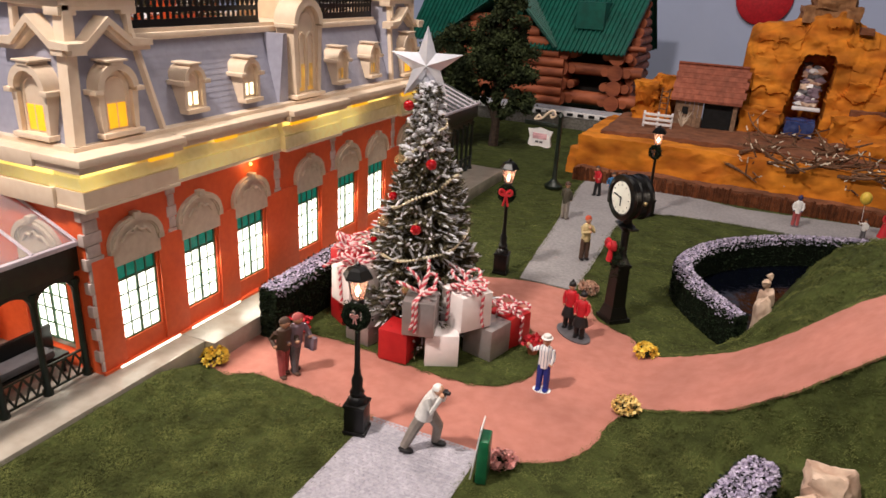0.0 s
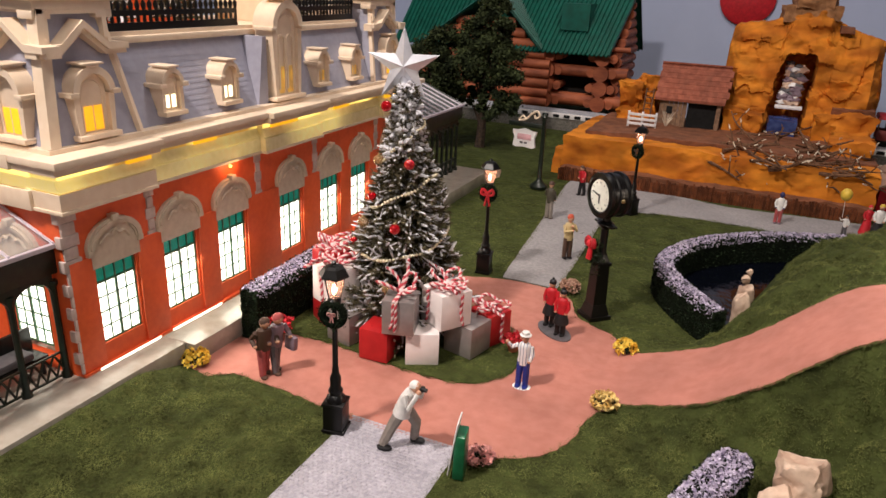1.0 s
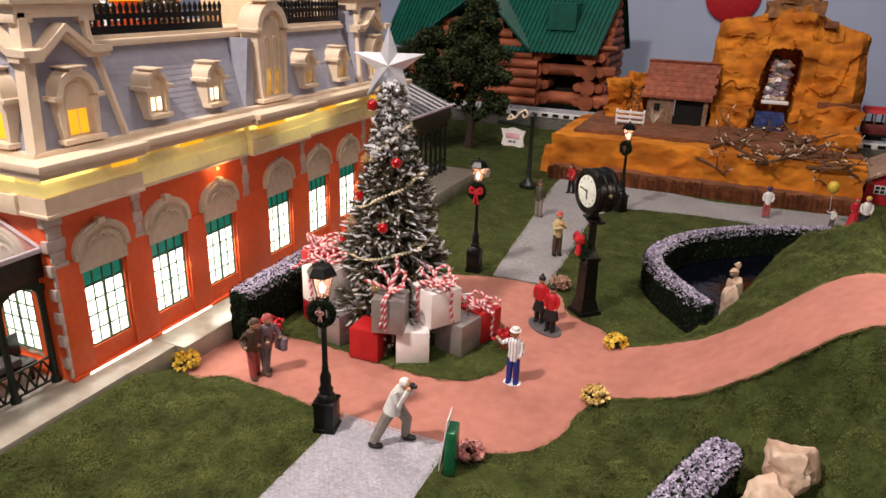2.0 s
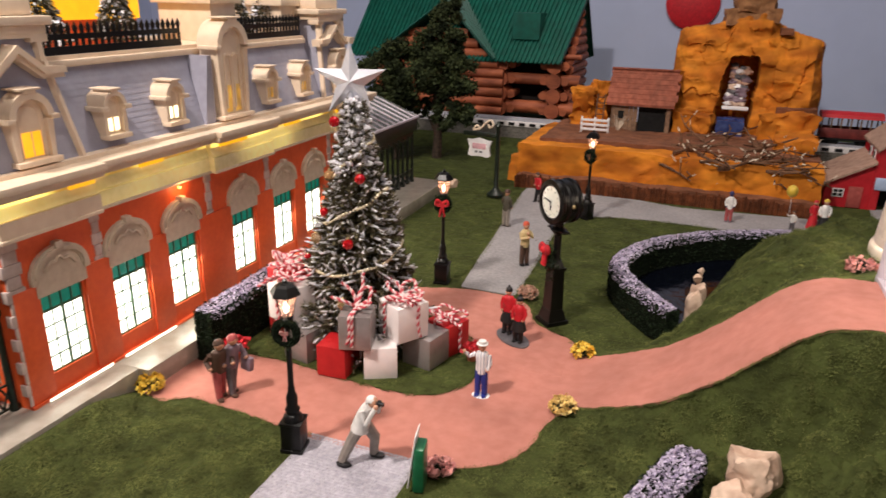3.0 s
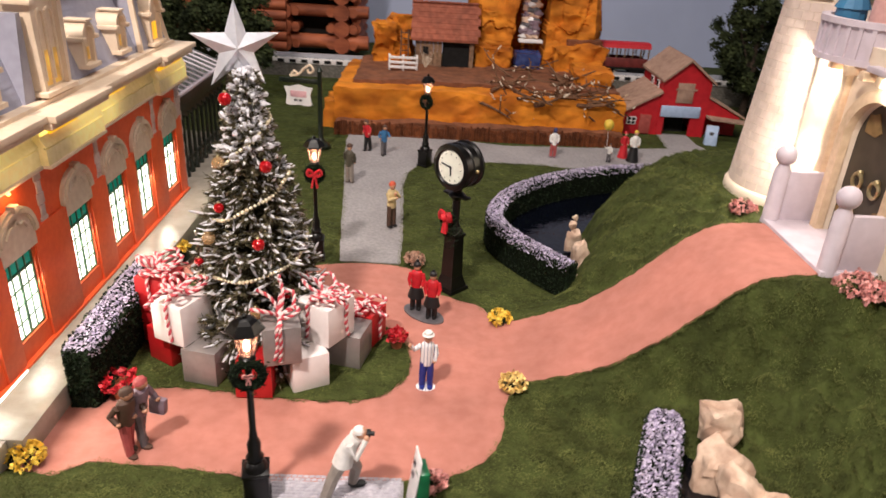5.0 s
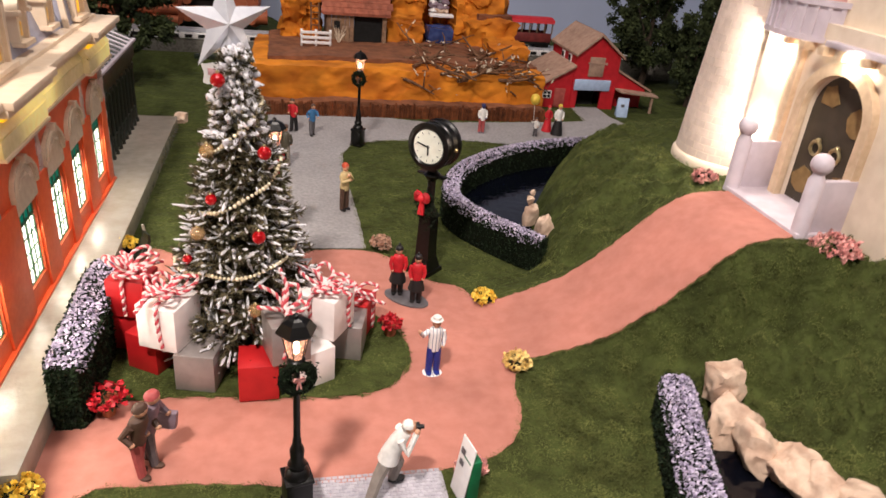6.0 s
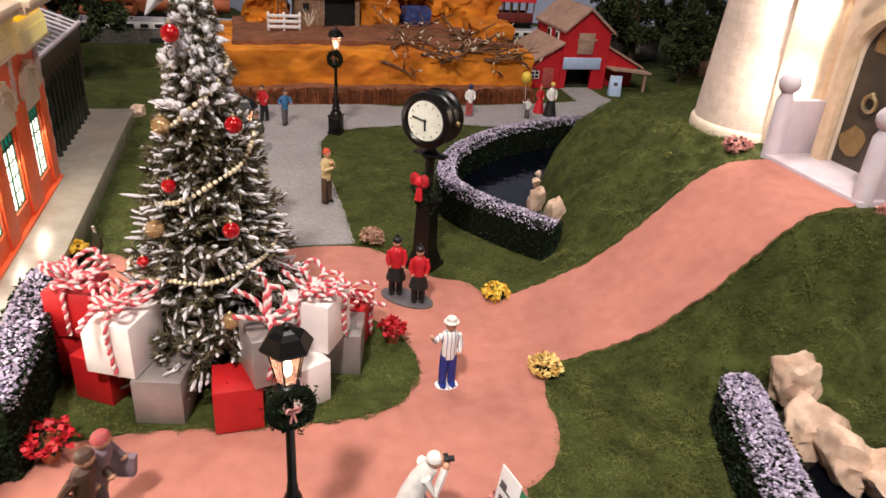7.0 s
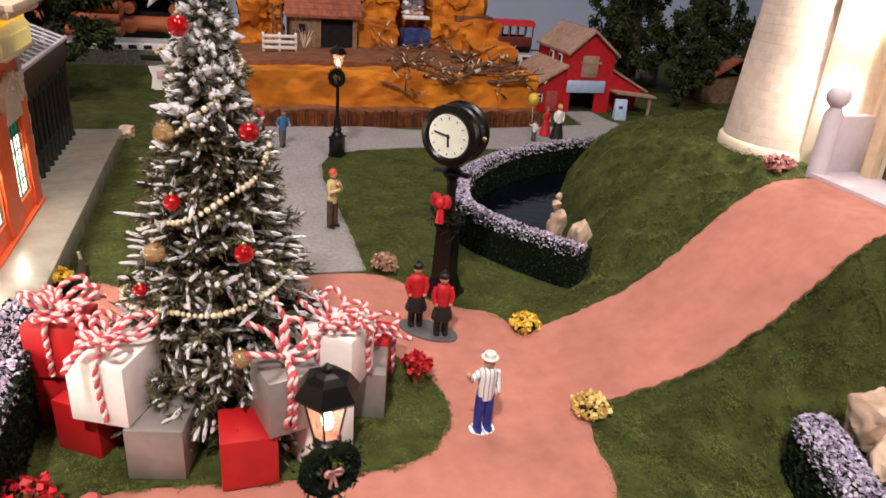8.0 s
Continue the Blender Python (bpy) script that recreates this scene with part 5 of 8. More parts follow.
for x, y, z in ((-34.9, 67.6, 27.4), (-35.9, 66.4, 17.3), (-31.9, 64.4, 14.6), (-31.3, 66.4, 21.6), (-38.2, 66.2, 11.6), (-29.8, 66.2, 8.4)):
    bauble(x, y, z, (0.62 if x > -35.5 else 0.52) if z > 12 else 0.46, REDGLASS, "shiny red")
for x, y, z in ((-37.2, 66.6, 14.0), (-32.4, 63.7, 7.6), (-36.2, 68.4, 21.0)):
    bauble(x, y, z, 0.66, AMBER, "clear amber")
bm = bm_new()
a = 4.11 + math.pi
while a < 4.11 + 2 * math.pi * 3.7:
    z = 5.9 + 5.6 * (a - 4.11) / (2 * math.pi)
    amp = min(1.1, max(-0.1, (z - 12.5) * 0.35))
    sag = amp * math.cos(a + 0.6) - (1.1 - amp) * 0.6 + 0.15 * math.sin(a * 5.3)
    r = tree_r(z) * (1.02 + 0.05 * math.sin(a * 3.1))
    ball(bm, (TX + r * math.cos(a + 0.6), TY + r * math.sin(a + 0.6), z + sag), 0.19 + 0.03 * math.sin(a * 11), 0, 8, 6)
    a += 0.38 / max(r, 1.2)
single("bead_garland", bm, GOLD, "string of pale gold beads wound round the Christmas tree", "garland")


# ---- gift boxes with candy-striped bows ----
def gift(x, y, z, w, d, h, rz, m, colour, bow=None, loops=4, sides=((0, -1),), rise=1.0):
    ob = thing("gift_box", x, y, z, colour + " wrapped gift box under the Christmas tree", "gift box", "gift boxes", rz=rz)
    bm = bm_new()
    box(bm, (-w / 2, -d / 2, 0), (w / 2, d / 2, h), bev=0.08)
    part("box", bm, m, ob)
    if bow:
        r2 = random.Random(bow)
        for sx, sy in sides:
            ex, ey = sx * (w / 2 + 0.16), sy * (d / 2 + 0.16)
            jx, jy = (0 if sx else r2.uniform(-0.5, 0.5)), (0 if sy else r2.uniform(-0.5, 0.5))
            bm = bm_new()
            tube(bm, smooth_line([(0, 0, h + 0.35), (ex * 0.8 + jx * 0.5, ey * 0.8 + jy * 0.5, h + 0.3), (ex * 1.04 + jx, ey * 1.04 + jy, h - 0.15), (ex + jx, ey + jy, h * 0.5), (ex + jx * 1.6, ey + jy * 1.6, h * r2.uniform(0.0, 0.2))], 7), 0.195, 8, 0, stripe=1)
            part("ribbon", bm, [CANDYRED, CANDYWHITE], ob, "twisted red and white ribbon")
        a0 = r2.uniform(0, 6.28)
        for k in range(loops):
            a = a0 + 2 * math.pi * k / loops + r2.uniform(-0.5, 0.5)
            L, hh = r2.uniform(1.7, 2.9), r2.uniform(0.4, 1.5) * rise
            ca, sa = math.cos(a), math.sin(a)
            wd = r2.uniform(0.6, 1.05)
            bm = bm_new()
            tube(bm, smooth_line([(0, 0, h + 0.35), (ca * L * 0.5 - sa * wd, sa * L * 0.5 + ca * wd, h + 0.4 + hh * 0.8), (ca * L, sa * L, h + 0.4 + hh), (ca * L * 0.55 + sa * wd, sa * L * 0.55 - ca * wd, h + 0.35 + hh * 0.4), (0, 0, h + 0.4)], 7), 0.195, 8, 0, stripe=1)
            part("bow_loop", bm, [CANDYRED, CANDYWHITE], ob, "curled candy-striped loop")
        for k in range(2):
            a = r2.uniform(0, 6.28)
            ll, up = r2.uniform(2.4, 4.2), r2.uniform(0.0, 2.0) * rise
            bm = bm_new()
            tube(bm, smooth_line([(0, 0, h + 0.35), (math.cos(a) * ll * 0.45, math.sin(a) * ll * 0.45, h + 0.7 + up * 0.5), (math.cos(a + 0.3) * ll, math.sin(a + 0.3) * ll, h + 0.5 + up)], 7), 0.19, 8, 0, stripe=1)
            part("bow_tail", bm, [CANDYRED, CANDYWHITE], ob, "loose candy-striped ribbon end")
        bm = bm_new()
        ball(bm, (0, 0, h + 0.4), 0.42, 1, 8, 6)
        part("bow_knot", bm, [CANDYRED, CANDYWHITE], ob)
    return ob


G0 = 0.24
gift(-32.2, 61.9, G0, 3.5, 3.6, 3.7, 2, REDBOX, "plain red")
gift(-27.7, 63.5, G0, 3.7, 3.7, 3.8, 27, WHITEBOX, "plain white")
gift(-37.4, 63.8, G0, 3.6, 3.8, 3.8, -13, GREYBOX, "plain silver-grey")
gift(-41.9, 67.0, G0, 3.4, 3.6, 3.8, -32, REDBOX, "dark red")
gift(-23.9, 67.8, G0, 3.9, 3.9, 3.8, -14, GREYBOX, "silver-grey")
gift(-29.7, 62.0, G0 + 3.85, 3.5, 3.6, 4.0, 16, GREYBOX, "silver-grey ribboned", 71, 3, ((0, -1), (0, -1)), 1.6)
gift(-26.0, 66.1, G0 + 3.85, 4.1, 4.1, 4.2, -32, WHITEBOX, "white ribboned", 72, 6, ((0, -1), (1, 0)), 0.9)
gift(-22.6, 71.6, G0, 3.6, 3.6, 3.9, -24, REDBOX, "red ribboned", 73, 4, ((0, -1), (1, 0)), 0.7)
gift(-40.0, 65.1, G0 + 3.85, 3.8, 4.2, 4.3, -25, WHITEBOX, "white ribboned", 74, 7, ((0, -1), (-1, 0)), 0.9)
gift(-44.4, 70.9, G0, 3.6, 3.6, 3.8, -10, REDBOX, "plain red")
gift(-44.0, 70.5, G0 + 3.85, 3.6, 3.6, 3.9, -14, REDBOX, "red ribboned", 75, 7, ((0, -1),), 1.0)


# ---- street lamps with wreaths ----
def street_lamp(x, y, rz, bow, m):
    ob = thing("street_lamp", x, y, 0.05, "black street lamp with a lit lantern and a Christmas wreath", "street lamp", "street lamps", rz=rz)
    bm = bm_new()
    box(bm, (-0.98, -0.98, 0), (0.98, 0.98, 3.1), bev=0.1)
    box(bm, (-1.1, -1.1, 0), (1.1, 1.1, 0.4), bev=0.08)
    box(bm, (-1.08, -1.08, 2.9), (1.08, 1.08, 3.2), bev=0.08)
    part("plinth", bm, BLACKIRON, ob)
    bm = bm_new()
    lathe(bm, [(0.95, 3.2), (0.9, 3.6), (0.6, 3.9), (0.72, 4.3), (0.5, 4.7), (0.55, 5.6), (0.45, 5.9), (0.33, 6.2), (0.33, 6.6), (0.27, 6.8), (0.25, 12.8), (0.36, 13.0), (0.6, 13.2), (0.62, 13.6), (0.4, 13.8), (0.0, 13.85)], 12)
    part("post", bm, BLACKIRON, ob)
    bm = bm_new()
    lathe(bm, [(0.56, 13.85), (0.98, 15.85)], 6)
    part("lantern_glass", bm, LAMPGLASS, ob, "glowing tapered lantern glass", smooth=False)
    for k in range(6):
        a = 2 * math.pi * k / 6
        bm = bm_new()
        tube(bm, [(0.58 * math.cos(a), 0.58 * math.sin(a), 13.8), (1.02 * math.cos(a), 1.02 * math.sin(a), 15.9)], 0.045, 4)
        part("glazing_bar", bm, BLACKIRON, ob)
    bm = bm_new()
    lathe(bm, [(1.35, 15.85), (1.4, 16.0), (0.95, 16.65), (0.6, 16.85), (0.22, 16.95), (0.22, 17.15), (0.0, 17.35)], 6)
    part("lantern_roof", bm, BLACKIRON, ob, "black six-sided lantern roof", smooth=False)
    bm = bm_new()
    lathe(bm, [(0, 14.0), (0.2, 14.2), (0.26, 14.55), (0.16, 14.95), (0, 15.1)], 10)
    part("bulb", bm, BULB, ob)
    r = np.random.default_rng(3)
    n = 1100
    a = r.uniform(0, 6.28, n)
    bm = bm_new()
    ring = [(1.0 * math.cos(2 * math.pi * q / 20), -0.4, 12.3 + 1.0 * math.sin(2 * math.pi * q / 20)) for q in range(21)]
    tube(bm, ring, 0.38, 8)
    # dark filler ring, shade between the wreath's leaves as colour
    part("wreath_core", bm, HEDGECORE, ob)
    c = np.stack([1.0 * np.cos(a), np.full(n, -0.4), 12.3 + 1.0 * np.sin(a)], 1) + r.normal(size=(n, 3)) * 0.22
    part("wreath", shards("wreath", c, r.normal(size=(n, 3)), 0.36, 0.12, r), LEAF, ob, "dark green wreath")
    bm = bm_new()
    k = bow
    for s in (-1, 1):
        tube(bm, smooth_line([(0, -0.75, 12.4), (s * 0.55 * k, -0.9, 12.4 + 0.45 * k), (s * 0.7 * k, -0.85, 12.4), (s * 0.35 * k, -0.8, 12.4 - 0.2 * k), (0, -0.75, 12.4)], 4), 0.17 * k, 6)
        tube(bm, [(0, -0.75, 12.35), (s * 0.3 * k, -0.8, 12.4 - 1.5 * k)], 0.14 * k, 5)
    part("bow", bm, m, ob, "small bow")
    return ob


for x, y, rz, k, m in ((-29.0, 47.6, 12, 0.5, PINKFL), (-30.8, 91.2, 5, 1.25, REDFL), (-16.6, 132.6, -30, 0.6, FIG["brown"])):
    street_lamp(x, y, rz, k, m)
    point_lamp("street_lamp_light", x, y, 15.6, 0.014, (1.0, 0.7, 0.45), 0.002)


# ---- post clock ----
clock = thing("post_clock", -12.6, 84.4, 0.05, "black double-faced street clock on a fluted post", "clock", rz=-45)
bm = bm_new()
for w0, w1, z0, z1 in ((1.6, 1.55, 0, 0.5), (1.35, 1.0, 0.5, 2.0), (0.96, 0.84, 2.0, 7.4), (1.0, 1.0, 7.4, 7.8), (0.84, 0.45, 7.8, 8.8)):
    a = [bm.verts.new((sx * w0, sy * w0, z0)) for sx, sy in ((-1, -1), (1, -1), (1, 1), (-1, 1))]
    b = [bm.verts.new((sx * w1, sy * w1, z1)) for sx, sy in ((-1, -1), (1, -1), (1, 1), (-1, 1))]
    bm.faces.new(a[::-1]), bm.faces.new(b)
    for k in range(4):
        bm.faces.new((a[k], a[(k + 1) % 4], b[(k + 1) % 4], b[k]))
part("plinth", bm, BLACKIRON, clock, smooth=False)
bm = bm_new()
lathe(bm, [(0.75, 8.6), (0.5, 9.2), (0.5, 12.2), (0.8, 12.5), (1.1, 12.9), (0.6, 13.3), (0.6, 14.1)], 12)
box(bm, (-1.9, -0.5, 12.7), (1.9, 0.5, 13.0), bev=0.1)
part("post", bm, BLACKIRON, clock)
bm = bm_new()
turn = Matrix.Translation((0, 0, 16.6)) @ Matrix.Rotation(radians(90), 4, "X")
lathe(bm, [(1.9, -1.3), (2.25, -1.62), (2.8, -1.45), (2.85, -1.1), (2.6, -0.9), (2.6, -0.32), (2.76, -0.18), (2.76, 0.18), (2.6, 0.32), (2.6, 0.9), (2.85, 1.1), (2.8, 1.45), (2.25, 1.62), (1.9, 1.3)], 40, m=turn)
part("case", bm, BLACKIRON, clock)
for s in (-1, 1):
    bm = bm_new()
    lathe(bm, [(2.05, s * 1.34), (2.05, s * 1.4)], 40, m=turn)
    dial = part("dial", bm, DIAL, clock, "pale lit clock dial")
    bm = bm_new()
    y = -s * 1.48
    for k in range(12):
        a = 2 * math.pi * k / 12
        m = Matrix.Translation((0, 0, 16.6)) @ Matrix.Rotation(a, 4, "Y")
        box(bm, (-0.03, y - 0.02, 1.55), (0.03, y + 0.02, 1.74), m=m)
    m = Matrix.Translation((0, 0, 16.6)) @ Matrix.Rotation(radians(-80) * s, 4, "Y")
    box(bm, (-0.08, y - 0.04, -0.2), (0.08, y, 1.5), m=m)
    m = Matrix.Translation((0, 0, 16.6)) @ Matrix.Rotation(radians(176), 4, "Y")
    box(bm, (-0.1, y - 0.04, -0.2), (0.1, y, 1.0), m=m)
    part("pointers", bm, BLACK, dial, smooth=False)
for s in (-1, 1):
    bm = bm_new()
    ball(bm, (2.95 * s, 0, 16.6), 0.26, 0, 8, 6)
    part("knob", bm, BRASS, clock)
r = np.random.default_rng(9)
c = np.array([0.2, -1.35, 9.2]) + r.normal(size=(420, 3)) * np.array([0.75, 0.25, 0.95])
part("greenery", shards("greenery", c, r.normal(size=(420, 3)), 0.7, 0.16, r), LEAF, clock, "dark green swag")
bm = bm_new()
for s in (-1, 1):
    tube(bm, smooth_line([(0, -1.75, 10.3), (s * 0.6, -1.95, 10.95), (s * 0.72, -1.85, 10.2), (0, -1.75, 10.3)], 4), 0.36, 7)
    tube(bm, [(0, -1.75, 10.2), (s * 0.2, -1.9, 8.3)], 0.28, 6)
ball(bm, (0, -1.9, 10.4), 0.55, 0, 8, 6)
part("bow", bm, REDFL, clock, "bright red bow")


# ---- rock garden: brown and orange model cliffs ----
def crag(bm, a, b, cuts, amp, seed, mi=0, step=0.0, bulge=0.0):
    """A rough rock block between two corners; faces pushed about by layered noise."""
    tmp = bm_new()
    nx, ny, nz = cuts
    (x0, y0, z0), (x1, y1, z1) = a, b
    grid = {}

    def vert(i, j, k):
        key = (i, j, k)
        if key not in grid:
            grid[key] = tmp.verts.new((x0 + (x1 - x0) * i / nx, y0 + (y1 - y0) * j / ny, z0 + (z1 - z0) * k / nz))
        return grid[key]

    def quad(*q):
        tmp.faces.new([vert(*p) for p in q])
    for i in range(nx):
        for j in range(ny):
            quad((i, j, nz), (i + 1, j, nz), (i + 1, j + 1, nz), (i, j + 1, nz))
            quad((i, j, 0), (i, j + 1, 0), (i + 1, j + 1, 0), (i + 1, j, 0))
    for i in range(nx):
        for k in range(nz):
            quad((i, 0, k), (i + 1, 0, k), (i + 1, 0, k + 1), (i, 0, k + 1))
            quad((i, ny, k), (i, ny, k + 1), (i + 1, ny, k + 1), (i + 1, ny, k))
    for j in range(ny):
        for k in range(nz):
            quad((0, j, k), (0, j, k + 1), (0, j + 1, k + 1), (0, j + 1, k))
            quad((nx, j, k), (nx, j + 1, k), (nx, j + 1, k + 1), (nx, j, k + 1))
    off = Vector((seed * 7.3, seed * 2.9, seed * 5.1))
    mid = Vector(((x0 + x1) / 2, (y0 + y1) / 2, (z0 + z1) / 2))
    for v in tmp.verts:
        p = v.co.copy()
        n1 = noise.noise_vector(p * 0.11 + off)
        n2 = noise.noise_vector(p * 0.33 + off * 2)
        n3 = noise.noise_vector(p * 0.9 + off * 3)
        v.co += n1 * amp + n2 * amp * 0.45 + n3 * amp * 0.2
        if step:
            led = abs((p.z / step + noise.noise(p * 0.2 + off)) % 1.0 - 0.5)
            d = (p - mid)
            d.z = 0
            v.co += d.normalized() * (led - 0.25) * amp * 0.5
            v.co += d.normalized() * amp * 0.3 * (noise.cell(Vector((p.x / 7 + n2.x, p.y / 7 + n2.y, p.z / 2.6 + n2.z))) - 0.5)
    me = bpy.data.meshes.new("tmp")
    bmesh.ops.recalc_face_normals(tmp, faces=tmp.faces)
    for f in tmp.faces:
        f.material_index = mi
    tmp.to_mesh(me)
    tmp.free()
    bm.from_mesh(me)
    bpy.data.meshes.remove(me)


garden = thing("rock_garden", -4, 168, 0, "orange sandstone model cliff with a cave and a ledge", "rock formation")


def grel(a):
    return (a[0] + 4, a[1] - 168, a[2])


def gcrag(name, a, b, cuts, amp, seed, m, label="", step=0.0):
    bm = bm_new()
    crag(bm, grel(a), grel(b), cuts, amp, seed, 0, step)
    return part(name, bm, m, garden, label)


def fractal(p, octaves=5):
    v, amp = 0.0, 1.0
    for _ in range(octaves):
        v += amp * noise.noise(p)
        p, amp = p * 2.07 + Vector((3.1, 1.7, 5.3)), amp * 0.52
    return v


def cliff_y(x, z):
    """Depth of the rock face behind y = 186 at a place on it."""
    y = 1.5 * fractal(Vector((x * 0.08, 3.0, z * 0.09)), 3) + 0.7 * abs(noise.noise(Vector((x * 0.35, z * 0.22, 8.0))))
    y += 0.8 * abs(((z + 1.5 * noise.noise(Vector((x * 0.12, 0, 4.0)))) / 4.2) % 1.0 - 0.5)
    y += 0.05 * (z - 10)
    wx, wz = 0.5 * noise.noise(Vector((x * 0.3, z * 0.3, 1.0))), 0.5 * noise.noise(Vector((x * 0.3, z * 0.3, 7.0)))
    y += 0.6 * noise.cell(Vector((x / 5.2 + wx, z / 3.8 + wz, 0.5))) + 0.2 * noise.cell(Vector((x / 2.3 + wz, z / 1.7 + wx, 3.5)))
    return y


def cliff_top(x):
    body = np.interp(x, [-8, -6.5, -4, 2, 5, 6.2, 8.5, 12, 14, 15.4, 18, 21, 24.5, 26.5, 28], [20, 33.2, 34.2, 34.8, 36.6, 40.5, 43.5, 43.5, 40, 35.8, 34.6, 33.2, 32.4, 31.2, 18])
    return float(body) + 0.5 * noise.noise(Vector((x * 0.8, 1.0, 2.0)))


def in_cave(x, z):
    half = 4.0 + 0.4 * noise.noise(Vector((z * 0.3, 5.0, 1.0)))
    lean = 9.4 - (28 - z) * 0.09
    top = 28.0 + 0.5 * noise.noise(Vector((x * 0.5, 2.0, 9.0)))
    return abs(x - lean) < half * (1.0 if z < 24 else max(0.75, 1 - (z - 24) * 0.06)) and 9.0 < z < top


gcrag("brown_base", (-36, 151, -1), (26.0, 186, 2.8), (80, 26, 6), 0.7, 1, SANDBROWN, "dark brown stratified base")
gcrag("ledge", (-36.5, 154, 2.0), (26, 188, 9.2), (110, 34, 18), 0.65, 2, SAND, "long orange sandstone ledge", 5.5)
gcrag("ledge_top", (-33, 160, 8.0), (26, 188, 9.9), (60, 26, 3), 0.6, 3, SANDBROWN)
gcrag("left_boulder", (-39, 156, -0.5), (-31, 166, 5.4), (16, 16, 12), 1.3, 4, SAND)
gcrag("left_crag", (-30.5, 181, 8), (-25, 190, 19), (14, 16, 24), 2.0, 5, SAND, step=4)
gcrag("left_crag", (-27, 184, 8), (-21, 191, 20.5), (14, 14, 24), 1.8, 25, SAND, step=4)
rr = random.Random(77)
bm = bm_new()
x = -36.0
while x < 25.5:
    w, h = rr.uniform(0.3, 0.5), rr.uniform(2.3, 3.3)
    y = 150.3 + rr.uniform(-0.15, 0.15)
    box(bm, grel((x, y, -0.5)), grel((x + w, y + 0.35, h)))
    x += w + rr.uniform(0.02, 0.14)
tagged(part("stake_edging", bm, mat("brown_stakes", rgb(112, 62, 36), rgb(80, 44, 26), 0.9, scale=90, bump=0.4, rand="island", randamt=0.3, spec=0.2), garden, "row of short brown wooden stakes", smooth=False), kind="stuff")
# the tall face: front sheet with a deep cave, closed behind
bm = bm_new()
NX, NZ = 110, 100
front, back = {}, {}
for i in range(NX + 1):
    for k in range(NZ + 1):
        u, w = i / NX, k / NZ
        x = -6.8 + 34.2 * u
        z = 7.5 + (cliff_top(x) - 7.5) * w
        x += 0.8 * fractal(Vector((2.0, u * 3, z * 0.14)), 3) * (1 if abs(u - 0.5) > 0.42 else 0.25)
        y = 186 + cliff_y(x, z) + 4.5 * w ** 6 + 5 * max(0, abs(u - 0.5) - 0.42) * 12
        if in_cave(x, z):
            y += 8.5
        front[i, k] = bm.verts.new(grel((x, y, z)))
    for k in (0, NZ):
        f = front[i, k].co
        back[i, k] = bm.verts.new((f.x, 204 - 168, f.z))
for i in range(NX):
    for k in range(NZ):
        bm.faces.new((front[i, k], front[i + 1, k], front[i + 1, k + 1], front[i, k + 1]))
    bm.faces.new((front[i, NZ], front[i + 1, NZ], back[i + 1, NZ], back[i, NZ]))
    bm.faces.new((back[i, 0], back[i, NZ], back[i + 1, NZ], back[i + 1, 0]))
for i in (0, NX):
    bm.faces.new([front[i, k] for k in range(NZ + 1)] + [back[i, NZ], back[i, 0]])
part("cliff_face", bm, SAND, garden, "tall orange rock face with a cave")
gcrag("peak_foot", (3.4, 189.5, 35.5), (15.6, 199, 38.8), (18, 14, 8), 1.0, 29, PEAK, "", 2.0)
gcrag("peak_cap", (5.5, 189, 38), (14.6, 200, 44.5), (16, 16, 12), 1.2, 9, PEAK, "brown stacked peak", 2.5)
gcrag("strata_block", (17.5, 184.0, 13.5), (26.5, 188.5, 17.0), (18, 10, 8), 0.6, 30, SANDBROWN, "", 1.4)
gcrag("shoulder", (16.2, 189.5, 33.4), (18.6, 194, 35.0), (10, 10, 6), 1.1, 10, SANDBROWN)
gcrag("lower_block", (13.5, 180, 8), (26, 189, 15.5), (20, 14, 12), 1.8, 12, SAND, "", 4)
gcrag("lower_block", (-6, 181, 8), (3.6, 189, 14), (16, 12, 10), 1.5, 13, SAND, "", 4)
gcrag("right_block", (18, 165, 8), (26, 182, 13), (14, 18, 8), 1.6, 14, SAND, "", 4)
rr = random.Random(4)
for k in range(40):
    z = 16.8 + (k // 3) * 0.68
    bm = bm_new()
    bmesh.ops.create_icosphere(bm, subdivisions=2, radius=rr.uniform(0.7, 1.15))
    off = Vector((k * 3.3, 1, 2))
    cx = 13.0 - (28 - z) * 0.06 + (k % 3 - 1) * 1.35 + rr.uniform(-0.3, 0.3)
    for v in bm.verts:
        v.co += v.co.normalized() * noise.noise(v.co * 1.3 + off) * 0.6
        v.co = Vector((v.co.x * 1.2 + cx, v.co.y + 20.0 + (z - 16) * 0.3, v.co.z * 0.75 + z))
    part("cascade_stone", bm, (ROCK, PALEPINK, FIG["mauve"], WHITE, FIG["slate"])[rr.randint(0, 4)], garden, "pale stacked cascade stone")
bm = bm_new()
box(bm, (9.6, 17.2, 15.6), (15.6, 19.6, 16.3), bev=0.15)
part("cascade_sill", bm, WHITE, garden, "white sill under the cascade")
bm = bm_new()
crag(bm, (9.0, 13.5, 9.0), (14.8, 19, 13.6), (14, 12, 10), 0.7, 33)
part("pool", bm, mat("blue_resin_water", rgb(36, 48, 96), rgb(66, 80, 128), 0.25, scale=60, bump=0.6, bscale=160), garden, "small blue resin pool")

BRANCHTIP = mat("pale_branch_tip", rgb(224, 210, 190), rgb(196, 178, 154), 0.8)
